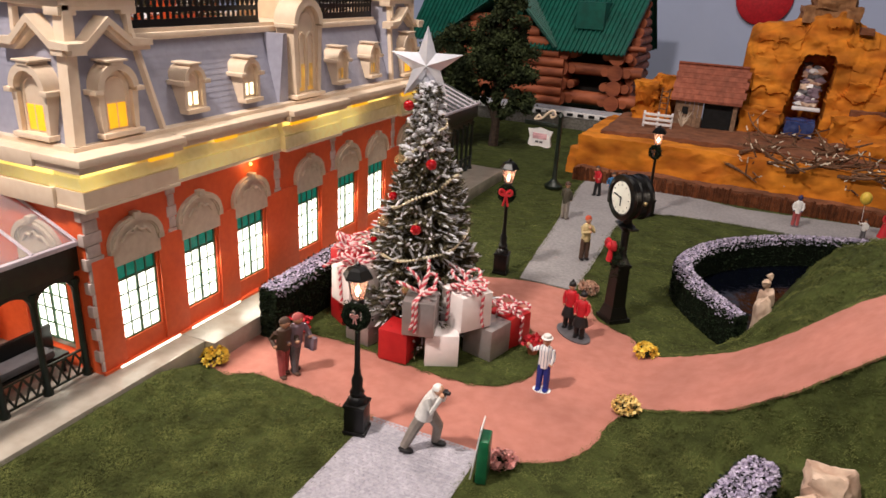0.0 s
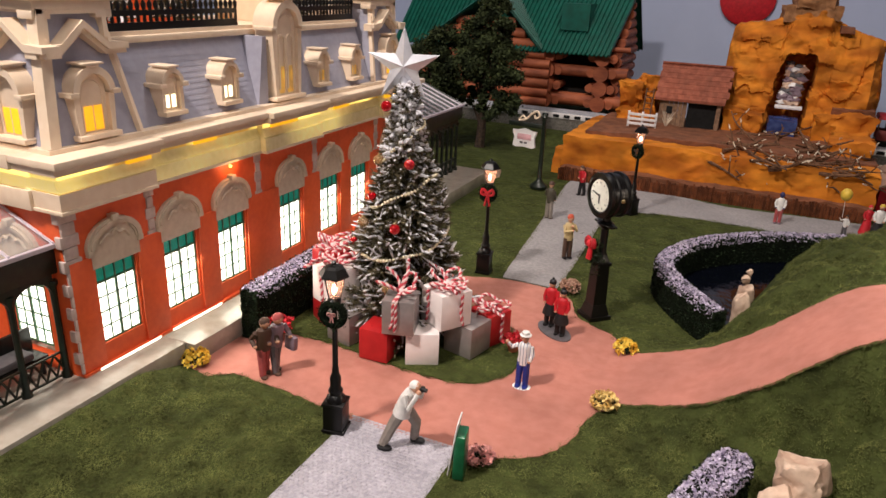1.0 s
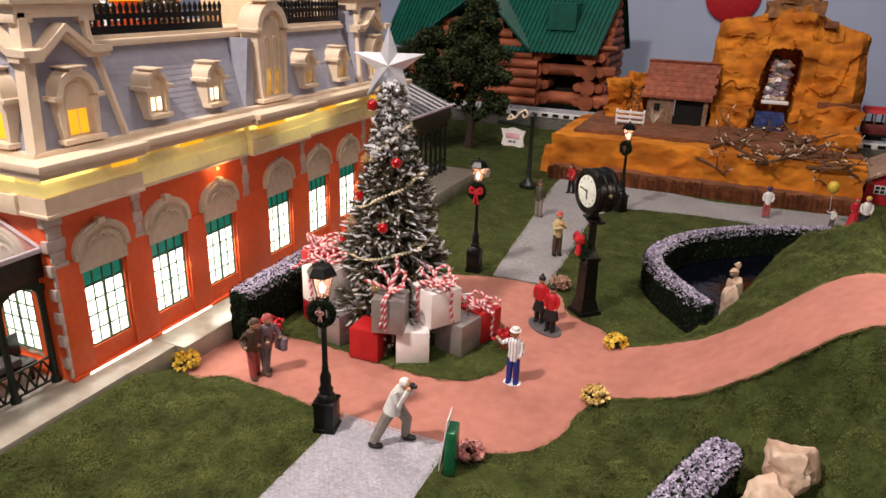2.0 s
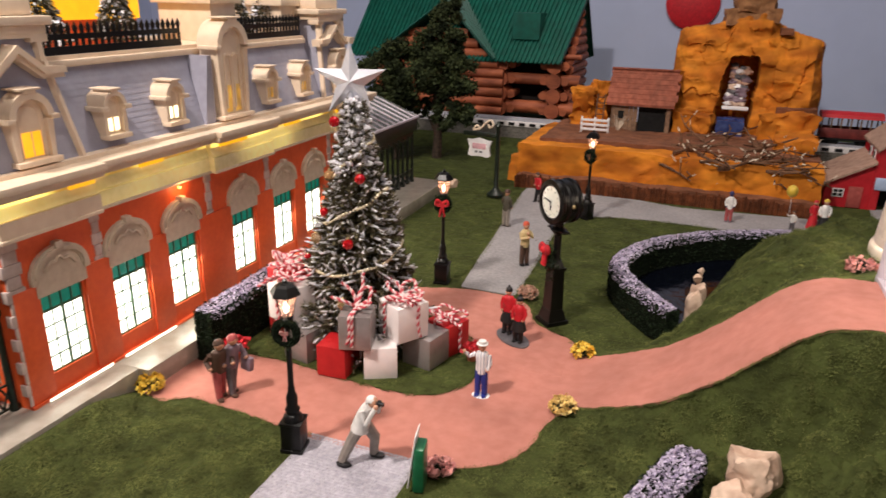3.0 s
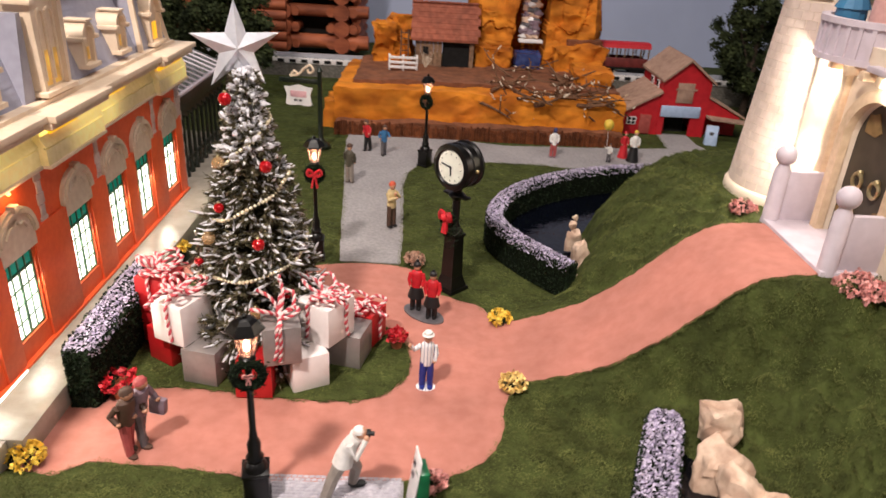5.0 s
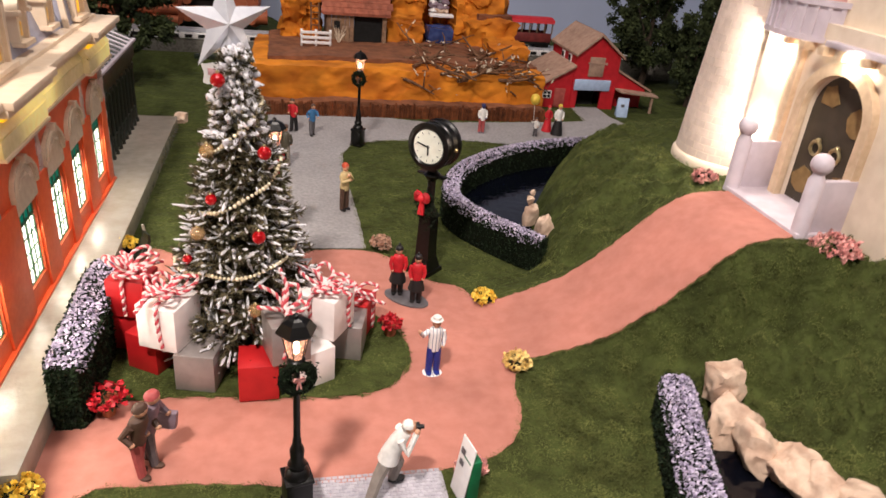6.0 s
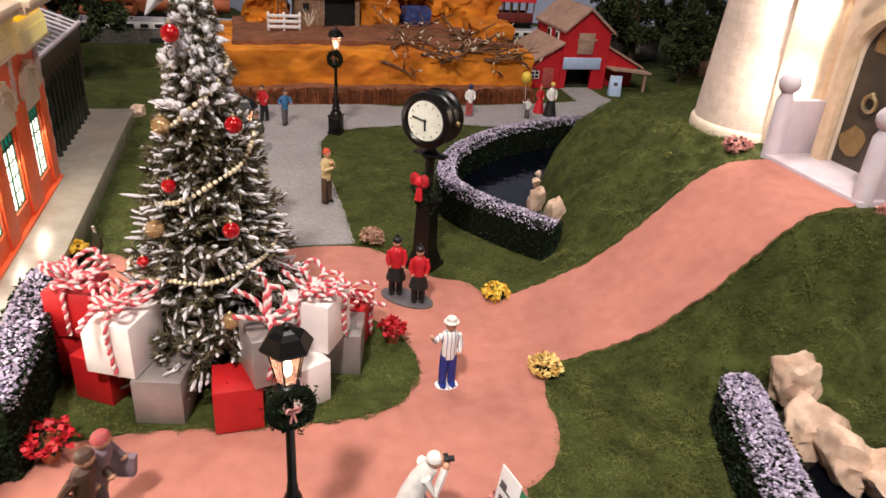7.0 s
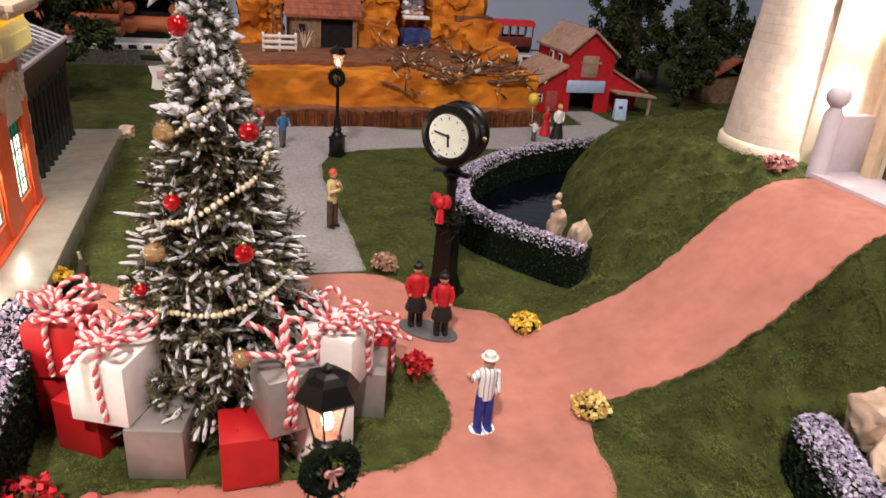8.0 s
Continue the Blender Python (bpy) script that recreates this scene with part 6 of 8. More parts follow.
# dry branches strewn over the ledge and hanging down its front
rr = random.Random(17)
for k in range(44):
    x, y = rr.uniform(-4, 24.5), rr.uniform(156, 178)
    if k < 24:
        x, y = rr.uniform(-3, 24.5), rr.uniform(153.5, 158)
    z = 9.8 if y > 158 else rr.uniform(7.5, 9.6)
    tw = thing("dry_branch", x, y, z, "dry brown twig lying on the rock ledge", "branch", "dry branches", rz=rr.uniform(-40, 40) if k < 22 else rr.uniform(0, 360))
    bm = bm_new()
    L = rr.uniform(5, 12)
    lift = rr.uniform(-4.5, 3.5) if k < 22 else rr.uniform(0.2, 5.0)
    main = smooth_line([(-L / 2, 0, 0), (-L / 6, rr.uniform(-1.0, 0.2), lift * 0.2), (L / 6, rr.uniform(-1.4, 0.0), lift * 0.6), (L / 2, rr.uniform(-1.8, 0.4), lift)], 3)
    thick = rr.uniform(0.22, 0.5)
    tube(bm, main, thick, 6, 0, thick * 0.4)
    part("stem", bm, TWIG, tw)
    for j in range(rr.randint(2, 4)):
        p = main[rr.randint(1, len(main) - 2)]
        d = Vector((rr.uniform(-1, 1), rr.uniform(-1, 0.3), rr.uniform(-0.3, 1))).normalized() * rr.uniform(1.4, 3.4)
        bm, tips = bm_new(), bm_new()
        tube(bm, [p, p + d * 0.6 + Vector((0, 0, 0.2)), p + d], thick * 0.5, 4, 0, 0.08)
        tube(tips, [p + d * 0.9, p + d * 1.25], 0.17, 5, 0, 0.1)
        part("side_twig", bm, TWIG, tw)
        if rr.random() < 0.85:
            part("pale_tip", tips, BRANCHTIP, tw, "pale broken twig end")

shrub = thing("dry_shrub", -17.4, 175.5, 9.7, "pale leafless shrub in front of the shed", "shrub")
for k in range(26):
    bm = bm_new()
    a, t = rr.uniform(0, 6.28), rr.uniform(0.1, 0.6)
    L = rr.uniform(2.2, 4.4)
    tube(bm, smooth_line([(0, 0, 0), (math.cos(a) * t * L * 0.4, math.sin(a) * t * L * 0.4, L * 0.5), (math.cos(a) * t * L, math.sin(a) * t * L, L)], 3), 0.09, 4, 0, 0.05)
    part("twig", bm, BRANCHTIP, shrub)

# weathered shed on the ledge
shed = thing("shed", -13, 180, 9.6, "weathered plank shed with a rust-red shingle roof on the rock ledge", "shed")
for c0, c1 in [((-6.8 + k * 1.05, -0.3, 0), (-5.82 + k * 1.05, 0.2, 6.9)) for k in range(6)] + [((6.2, -0.3, 0), (7.2, 0.2, 6.9)), ((-0.5, -0.3, 5.9), (6.2, 0.2, 6.9))]:
    bm = bm_new()
    box(bm, c0, c1, bev=0.04)
    part("plank", bm, SHEDWALL, shed, smooth=False)
for x in (-7.0, 6.8):
    bm = bm_new()
    box(bm, (x, 0.2, 0), (x + 0.4, 9, 7))
    part("side_wall", bm, SHEDWALL, shed, smooth=False)
# black sheet behind the opening, painted shade for the shed's inside
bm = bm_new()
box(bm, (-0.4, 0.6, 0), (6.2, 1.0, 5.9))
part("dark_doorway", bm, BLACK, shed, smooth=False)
bm = bm_new()
box(bm, (-5.6, -0.5, 2.6), (-3.4, -0.3, 5.2), bev=0.05)
box(bm, (-5.2, -0.55, 3.0), (-3.8, -0.45, 4.8), 1)
part("window", bm, [SHEDWALL, BLACK], shed)
SHINGLE_ME = []
for side in (0, 1):
    bm = bm_new()
    q = [(0, 0, 0.22), (1.28, 0, 0.2), (1.28, 1.15, 1.42), (0, 1.15, 1.42)]
    if side:
        q = [(a, -b, c) for a, b, c in q]
    t = [bm.verts.new(v) for v in q]
    u = [bm.verts.new((v[0], v[1], v[2] - 0.3)) for v in q]
    bm.faces.new(t), bm.faces.new(u[::-1])
    for i in range(4):
        bm.faces.new((t[i], u[i], u[(i + 1) % 4], t[(i + 1) % 4]))
    SHINGLE_ME.append(with_mats(to_mesh("shingle", bm, False), SHEDROOF))
    bm = bm_new()
    yy = (-1.4, 5.0) if not side else (9.6 + 1.4, 9.6 - 5.0)
    prism(bm, [(yy[0], 6.55), (yy[1], 14.35), (yy[1], 14.0), (yy[0], 6.2)], "x", -8.0, 8.0)
    deck = part("roof_slope", bm, SHEDROOF, shed, smooth=False)
    for r in range(7):
        for k in range(12):
            x = -8.2 + k * 1.35 + (0.6 if r % 2 else 0)
            y0, z0 = -1.4 + r * 0.92, 6.6 + r * 1.12
            part("shingle", SHINGLE_ME[side], SHEDROOF, deck, loc=(x, 9.6 - y0 if side else y0, z0))
ladder = thing("ladder", -22.6, 178.0, 9.6, "small brown ladder leaning on the crag", "ladder")
for sx in (-0.9, 0.9):
    bm = bm_new()
    tube(bm, [(sx, 0, 0), (sx, 2.0, 8.5)], 0.2, 5)
    part("rail", bm, TWIG, ladder)
for k in range(6):
    bm = bm_new()
    tube(bm, [(-0.9, 0.3 * (k + 0.7), 1.35 * (k + 0.7)), (0.9, 0.3 * (k + 0.7), 1.35 * (k + 0.7))], 0.15, 5)
    part("rung", bm, TWIG, ladder)
fence = thing("picket_fence", -22.6, 172.5, 9.6, "short weathered white fence on the ledge", "fence")
for z in (0.6, 1.7, 2.8):
    bm = bm_new()
    box(bm, (-3.4, -0.15, z), (3.4, 0.15, z + 0.6), bev=0.04)
    part("board", bm, WHITE, fence)
for x in (-3.2, 0, 3.2):
    bm = bm_new()
    box(bm, (x - 0.25, 0.16, 0), (x + 0.25, 0.5, 3.8), bev=0.05)
    part("post", bm, WHITE, fence)

# ---- railway on its bank ----
rail = thing("railway_track", -20, 200, 5.5, "model railway track on grey ballast", "railway")
bm = bm_new()
crag(bm, (-110, -4.5, -6), (100, 4.5, 0.4), (120, 8, 3), 0.35, 19)
part("ballast", bm, RAILBED, rail)
bm = bm_new()
box(bm, (-0.85, -4.9, 0.3), (0.85, 2.6, 1.1))
SLEEPER_ME = with_mats(to_mesh("sleeper", bm, False), BLACK)
for k in range(66):
    part("sleeper", SLEEPER_ME, BLACK, rail, loc=(-104 + k * 3.1, 0, 0))
bm = bm_new()
box(bm, (-110, -4.7, 0.0), (100, -4.3, 1.5), bev=0.05)
part("edging_beam", bm, WHITE, rail, "white edging beam between the sleepers")
for y in (-1.6, 1.6):
    bm = bm_new()
    box(bm, (-110, y - 0.25, 1.0), (100, y + 0.25, 1.7))
    part("rail_bar", bm, SILVER, rail, smooth=False)



def coach(x, length):
    """An open excursion coach on the track: red roof, pale posts, brown side, black bogies."""
    ob = thing("railway_coach", x, 200, 7.2, "open red-roofed passenger coach standing on the railway track", "coach", "railway coaches")
    bm = bm_new()
    box(bm, (0, -2.4, 1.0), (length, 2.4, 1.6), bev=0.1)
    part("floor", bm, BLACK, ob)
    for y in (-2.5, 2.3):
        bm = bm_new()
        box(bm, (0, y, 1.6), (length, y + 0.2, 4.0), bev=0.05)
        part("side_panel", bm, COACHBROWN, ob, "dull brown-red side panel")
    n = int(length / 1.9)
    for k in range(n + 1):
        for y in (-2.5, 2.2):
            bm = bm_new()
            box(bm, (length * k / n - 0.18, y, 4.0), (length * k / n + 0.18, y + 0.3, 6.7), bev=0.04)
            part("post", bm, SHEDWALL, ob)
    bm = bm_new()
    prism(bm, [(-3.0, 6.6), (3.0, 6.6), (2.6, 7.4), (1.2, 7.9), (-1.2, 7.9), (-2.6, 7.4)], "x", -0.4, length + 0.4)
    part("roof", bm, BARNRED, ob, "curved red roof", smooth=False)
    for u in (0.18, 0.82):
        bm = bm_new()
        box(bm, (length * u - 2.2, -1.9, 0.0), (length * u + 2.2, 1.9, 1.0), bev=0.15)
        part("bogie", bm, BLACK, ob)


COACHBROWN = mat("brown_red_coach_paint", rgb(120, 46, 42), rgb(98, 36, 34), 0.6, scale=80)
coach(29.5, 13.0)

# ---- log cabin ----
cabin = thing("log_cabin", -60, 214, 6.0, "red-brown log cabin with a green metal roof", "cabin")


def log(bm, p, q, r=1.55):
    tube(bm, [p, q], r, 10)


# near-black filler box: shade in the openings between the logs, painted as colour
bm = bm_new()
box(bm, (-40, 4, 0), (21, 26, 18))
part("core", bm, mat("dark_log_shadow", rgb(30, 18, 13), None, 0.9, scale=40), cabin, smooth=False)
for x in (2.4, 18.6):
    for k in range(4):
        bm = bm_new()
        log(bm, (x, -4.6, 2.2 + k * 4.4), (x, 3, 2.2 + k * 4.4), 2.3)
        part("log_end", bm, LOG, cabin)
        for s in (-1, 1):
            bm = bm_new()
            log(bm, (x + s * 3.1, -3.6, 2.2 + k * 4.4), (x + s * 3.1, 3, 2.2 + k * 4.4), 1.3)
            part("log_stub", bm, LOG, cabin)
for z, r in ((2.8, 2.0), (11.2, 1.7), (18.0, 0.8)):
    bm = bm_new()
    log(bm, (-8, -1.6, z), (26, -1.6, z), r)
    part("rail_log", bm, LOG, cabin)
for k in range(12):
    bm = bm_new()
    z = 1.4 + k * 2.6
    log(bm, (22.4, -1.5 if z < 16 else z - 18.5, z), (22.4, 22 if z < 16 else 40 - z, z), 1.4)
    part("corner_log", bm, LOG, cabin)


def tin_roof(name, parent, p00, p10, p01, p11, ribs):
    """A ribbed metal roof sheet between its four corners (eave left, eave right, ridge left, ridge right)."""
    bm = bm_new()
    p00, p10, p01, p11 = map(Vector, (p00, p10, p01, p11))
    nrm = (p10 - p00).cross(p01 - p00).normalized()
    if nrm.z < 0:
        nrm = -nrm
    prof = [(0.0, 0.0), (0.55, 0.0), (0.65, 0.55), (0.9, 0.55), (1.0, 0.0)]
    cols = []
    for k in range(ribs):
        for u, h in prof[:-1]:
            cols.append(((k + u) / ribs, h))
    cols.append((1.0, 0.0))
    for sgn, off in ((1, 0.0), (-1, -0.5)):
        rows = [[bm.verts.new(a + (b - a) * u + nrm * (h + off)) for u, h in cols] for a, b in ((p00, p10), (p01, p11))]
        for i in range(len(cols) - 1):
            bm.faces.new((rows[0][i], rows[0][i + 1], rows[1][i + 1], rows[1][i]))
    return part(name, bm, GREENROOF, parent, "ribbed green metal roof", smooth=False)


tin_roof("roof_front", cabin, (-48, -7.0, 16.0), (21.0, -7.0, 16.4), (-48, 12, 35), (24.2, 12, 35), 52)
tin_roof("roof_back", cabin, (-48, 31, 16.0), (24.2, 31, 16.0), (-48, 12, 35), (24.2, 12, 35), 30)
bm = bm_new()
prism(bm, [(4.8, 22.5), (13, 22.5), (13, 30), (4.8, 30)], "y", -2, 8)
part("roof_hatch", bm, GREENROOF, cabin, smooth=False)
# gabled wing
tin_roof("wing_roof", cabin, (-43, -8, 13), (-43, 12, 13), (-14.5, -8, 33.4), (-14.5, 12, 33.4), 14)
tin_roof("wing_roof", cabin, (1, -8, 17), (1, 12, 17), (-14.5, -8, 33.4), (-14.5, 12, 33.4), 14)
for k in range(9):
    z = 1.4 + k * 2.8
    half = min(22, 23 * (33 - z) / 20)
    bm = bm_new()
    log(bm, (-17.5 - half + 1, -5, z), (-17.5 + half - 1, -5, z), 1.4)
    part("log", bm, LOG, cabin)
for x in (-37, -25):
    for k in range(8 if x > -35 else 6):
        bm = bm_new()
        log(bm, (x, -7.4, 1.4 + k * 2.8), (x, -4, 1.4 + k * 2.8), 1.7)
        part("log_end", bm, LOG, cabin)

# ---- red barn ----
barn = thing("barn", 42, 163, 0, "bright red model barn with tan roofs and an open dark doorway", "barn")


def brel(x, y, z):
    return (x - 42, y - 163, z)


bm = bm_new()
# front gable wall, pierced by the doorway
prism(bm, [(-5.5, 0), (-4.0, 0), (-4.0, 4.4), (2.0, 4.4), (2.0, 0), (5.5, 0), (5.5, 12.6), (-0.4, 17.0), (-5.5, 12.6)], "y", 0, 0.6)
box(bm, (-5.5, 0.6, 0), (-4.9, 16, 12.6))
box(bm, (4.9, 0.6, 0), (5.5, 16, 12.6))
prism(bm, [(-5.5, 0), (5.5, 0), (5.5, 12.6), (-0.4, 17.0), (-5.5, 12.6)], "y", 15.4, 16)
part("main_wall", bm, BARNRED, barn, "bright red barn wall", smooth=False)
bm = bm_new()
prism(bm, [(-14.0, 0), (-5.5, 0), (-5.5, 9.6), (-14.0, 4.8)], "y", 0.3, 0.8)
box(bm, (-14.0, 0.8, 0), (-13.5, 15, 4.8))
part("side_wing", bm, BARNRED, barn, smooth=False)
bm = bm_new()
prism(bm, [(5.5, 4.6), (13.5, 3.8), (13.5, 5.0), (5.5, 9.0)], "y", 0.3, 0.8)
prism(bm, [(5.5, 0), (9.0, 0), (9.0, 4.4), (5.5, 4.6)], "y", 3.0, 3.5)
box(bm, (9.0, 3.0, 0), (14.0, 3.5, 4))
part("lean_to_wall", bm, BARNRED, barn, smooth=False)
for x in (6.0, 14.2):
    bm = bm_new()
    box(bm, (x - 0.25, -2.8, -0.4), (x + 0.25, -2.3, 3.7))
    part("porch_post", bm, BARNROOF, barn)


def roof_slab(name, poly, y0, y1):
    bm = bm_new()
    prism(bm, poly, "y", y0, y1)
    part(name, bm, BARNROOF, barn, "tan board roof", smooth=False)


roof_slab("roof_left", [(-5.9, 12.3), (-0.4, 17.1), (-0.4, 17.6), (-5.9, 12.8)], -1.0, 17)
roof_slab("roof_right", [(6.2, 12.0), (6.2, 12.6), (-0.4, 17.7), (-0.4, 17.1)], -1.0, 17)
roof_slab("wing_roof", [(-15.2, 4.3), (-5.5, 9.8), (-5.5, 10.3), (-15.2, 4.8)], -0.8, 16)
roof_slab("lean_to_roof", [(15.4, 3.9), (15.4, 4.3), (5.5, 5.2), (5.5, 4.8)], -3.2, 0.3)
roof_slab("lean_to_roof", [(14.8, 4.5), (14.8, 5.0), (5.5, 9.6), (5.5, 9.1)], -0.3, 16)
bm = bm_new()
box(bm, (-5.2, -0.45, 4.4), (3.9, -0.05, 7.0), bev=0.2)
part("sign_board", bm, SKYSIGN, barn, "pale blue sign board")
bm = bm_new()
box(bm, (-2.2, -0.3, 7.7), (1.6, -0.03, 12.2), bev=0.1)
box(bm, (-2.6, -0.4, 10.6), (2.2, -0.3, 11.0))
part("loft_door", bm, BARNROOF, barn, "tan loft door")
# black sheet across the barn doorway in place of real interior shade
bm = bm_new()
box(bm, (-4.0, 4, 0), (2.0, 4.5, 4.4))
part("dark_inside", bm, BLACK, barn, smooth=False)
bm = bm_new()
box(bm, (-12.6, 0.0, 2.2), (-10.4, 0.3, 4.0), bev=0.04)
for a, b in ((-12.35, -11.6), (-11.4, -10.65)):
    for c, d in ((2.4, 3.0), (3.2, 3.8)):
        box(bm, (a, -0.06, c), (b, 0.0, d), 1)
part("window", bm, [WHITE, BLACK], barn, "white four-pane window")
bm = bm_new()
box(bm, (-9.6, 0.0, 0.2), (-7.0, 0.3, 4.6), bev=0.05)
part("side_door", bm, mat("faded_red_door", rgb(176, 84, 76), rgb(156, 70, 64), 0.7), barn, "faded pink-red side door")
for y in (3.0, 7.5):
    bm = bm_new()
    box(bm, (-5.75, y, 10.2), (-5.5, y + 1.8, 12.0), bev=0.04)
    box(bm, (-5.82, y + 0.3, 10.5), (-5.75, y + 1.5, 11.7), 1)
    part("window", bm, [WHITE, BLACK], barn, "white-framed loft window")
board = thing("sandwich_board", 47.2, 157, 0.0, "white sandwich board by the barn", "sign board", rz=-10)
for s in (-1, 1):
    bm = bm_new()
    box(bm, (-1.3, -0.1, 0), (1.3, 0.1, 4.4), bev=0.05)
    bmesh.ops.transform(bm, matrix=Matrix.Translation((0, s * 0.7, 0)) @ Matrix.Rotation(radians(8 * s), 4, "X"), verts=bm.verts)
    part("panel", bm, SKYSIGN, board)
bm = bm_new()
box(bm, (-0.5, -0.62, 2.4), (0.3, -0.5, 3.0))
part("print_block", bm, FIG["slate"], board)

# red round plaque on the room wall
bm = bm_new()
lathe(bm, [(8.2, 0), (8.4, 0.3), (8.4, 1.0), (8.0, 1.3), (0, 1.3)], 40, m=Matrix.Rotation(radians(90), 4, "X"))
single("wall_plaque", bm, FIG["red"], "round dull red plaque on the blue-grey wall", "wall plaque", loc=(-7.0, 255.9, 39.6))


# ---- castle ----
castle = thing("castle", 30, 72, 13.5, "ivory model castle gatehouse with a round tower", "castle")


def crel(x, y, z):
    return (x - 30, y - 72, z - 13.5)


def cbox(bm, a, b, mi=0, bev=0.0):
    return box(bm, crel(*a), crel(*b), mi, bev)


AY, AR, AZ = 69.9, 4.5, 25.1
bm = bm_new()
# gate wall with an arched opening
a = arc(AY, AZ, AR, 0, 180, 16)
poly = [(84.5, 12.5), (84.5, 34), (50, 34), (50, 12.5), (AY - AR, 12.5)] + a[::-1] + [(AY + AR, 12.5)]
prism(bm, [(y - 72, z - 13.5) for y, z in poly], "x", crel(26.9, 0, 0)[0], crel(31, 0, 0)[0])
part("gate_wall", bm, CASTLE, castle, "ivory plaster gate wall", smooth=False)
bm = bm_new()
arch_band(bm, [(y - 72, z - 13.5) for y, z in [(AY + AR + 1.2, 14.0)] + arc(AY, AZ, AR + 1.2, 0, 180, 24) + [(AY - AR - 1.2, 14.0)]],
          [(y - 72, z - 13.5) for y, z in [(AY + AR, 14.0)] + arc(AY, AZ, AR, 0, 180, 24) + [(AY - AR, 14.0)]], "x", crel(26.0, 0, 0)[0], crel(26.95, 0, 0)[0])
part("arch_moulding", bm, TAN, castle, "tan arch moulding", smooth=False)
bm = bm_new()
cbox(bm, (26.2, 77.0, 14), (26.95, 78.4, 33), bev=0.15)
part("pilaster", bm, TAN, castle)
bm = bm_new()
cbox(bm, (27.5, AY - AR - 0.004, 13), (27.9, AY + AR + 0.004, AZ))
prism(bm, [(y - 72, z - 13.5) for y, z in arc(AY, AZ, AR + 0.004, 0, 180, 16)], "x", crel(27.5, 0, 0)[0], crel(27.9, 0, 0)[0])
door = part("gate_door", bm, DOORBROWN, castle, "dark brown painted gate door", smooth=False)
rr = random.Random(3)
for y, z, r in ((72.2, 27.0, 1.3), (67.4, 25.4, 1.5), (72.4, 17.6, 1.5), (67.0, 18.4, 1.2), (69.6, 29.0, 0.8)):
    bm = bm_new()
    p = [(y + r * rr.uniform(0.7, 1.3) * math.cos(2 * math.pi * k / 9) - 72, z + r * rr.uniform(0.7, 1.2) * math.sin(2 * math.pi * k / 9) - 13.5) for k in range(9)]
    prism(bm, p, "x", crel(27.38, 0, 0)[0], crel(27.48, 0, 0)[0])
    part("painted_patch", bm, DOORTAN, door, smooth=False)
for y in (71.6, 68.6):
    bm = bm_new()
    tube(bm, [crel(27.1, y + 0.75 * math.cos(2 * math.pi * k / 16), 21.4 + 0.75 * math.sin(2 * math.pi * k / 16)) for k in range(17)], 0.2, 6)
    ball(bm, crel(27.2, y, 22.2), 0.35, 0, 8, 6)
    part("knocker", bm, BRASS, door, "ring knocker")
# round balcony between the tower and the gate, with a panelled parapet and a rail
BCX, BCY, BR = 31.8, 80.3, 7.2


def ring_piece(bm, r0, r1, a0, a1, z0, z1, n=6):
    pts = [(BCX + r1 * math.cos(a0 + (a1 - a0) * k / n), BCY + r1 * math.sin(a0 + (a1 - a0) * k / n)) for k in range(n + 1)]
    pts += [(BCX + r0 * math.cos(a1 + (a0 - a1) * k / n), BCY + r0 * math.sin(a1 + (a0 - a1) * k / n)) for k in range(n + 1)]
    prism(bm, [(x - 30, y - 72) for x, y in pts], "z", z0 - 13.5, z1 - 13.5)


BA0, BA1 = radians(120), radians(265)
bm = bm_new()
ring_piece(bm, 2.0, BR, BA0, BA1, 31.9, 32.5, 28)
part("balcony_slab", bm, LILAC, castle, "pale lilac balcony slab", smooth=False)
bm = bm_new()
ring_piece(bm, BR - 0.75, BR + 0.1, BA0, BA1, 35.6, 36.2, 28)
part("balcony_rail", bm, LILAC, castle, smooth=False)
for k in range(14):
    a0, a1 = BA0 + (BA1 - BA0) * k / 14, BA0 + (BA1 - BA0) * (k + 1) / 14
    bm = bm_new()
    ring_piece(bm, BR - 0.55, BR - 0.25, a0 + 0.004, a1 - 0.004, 32.5, 35.6, 3)
    part("balcony_panel", bm, LILAC, castle, "pale lilac balcony panel", smooth=False)
    bm = bm_new()
    ring_piece(bm, BR - 0.25, BR - 0.02, a0 - 0.03, a0 + 0.03, 32.5, 35.6, 2)
    part("baluster", bm, LILAC, castle, smooth=False)
bm = bm_new()
cbox(bm, (25.8, 50, 31.9), (27.0, 73.6, 32.5), bev=0.08)
part("wall_band", bm, LILAC, castle)
for k in range(10):
    bm = bm_new()
    cbox(bm, (25.4, 79 - k * 3, 31.0), (26.9, 80 - k * 3, 31.9), bev=0.1)
    part("corbel", bm, TAN, castle)
bm = bm_new()
cbox(bm, (28.0, 50, 34), (31, 75, 46))
part("upper_wall", bm, CASTLE, castle, smooth=False)
bm = bm_new()
lathe(bm, [(2.4, 32.4), (2.35, 44), (2.9, 44.6), (2.9, 48)], 20, crel(29.9, 77.9, 13.5)[:2] + (-13.5,))
part("turret", bm, PINK, castle, "pale pink corner turret")
bm = bm_new()
lathe(bm, [(1.5, 32.4), (1.5, 37.0), (1.75, 37.0), (0.9, 38.9), (0, 39.0)], 12, crel(27.1, 81.2, 13.5)[:2] + (-13.5,))
part("small_roof", bm, TEALROOF, castle, "small teal roof", smooth=False)

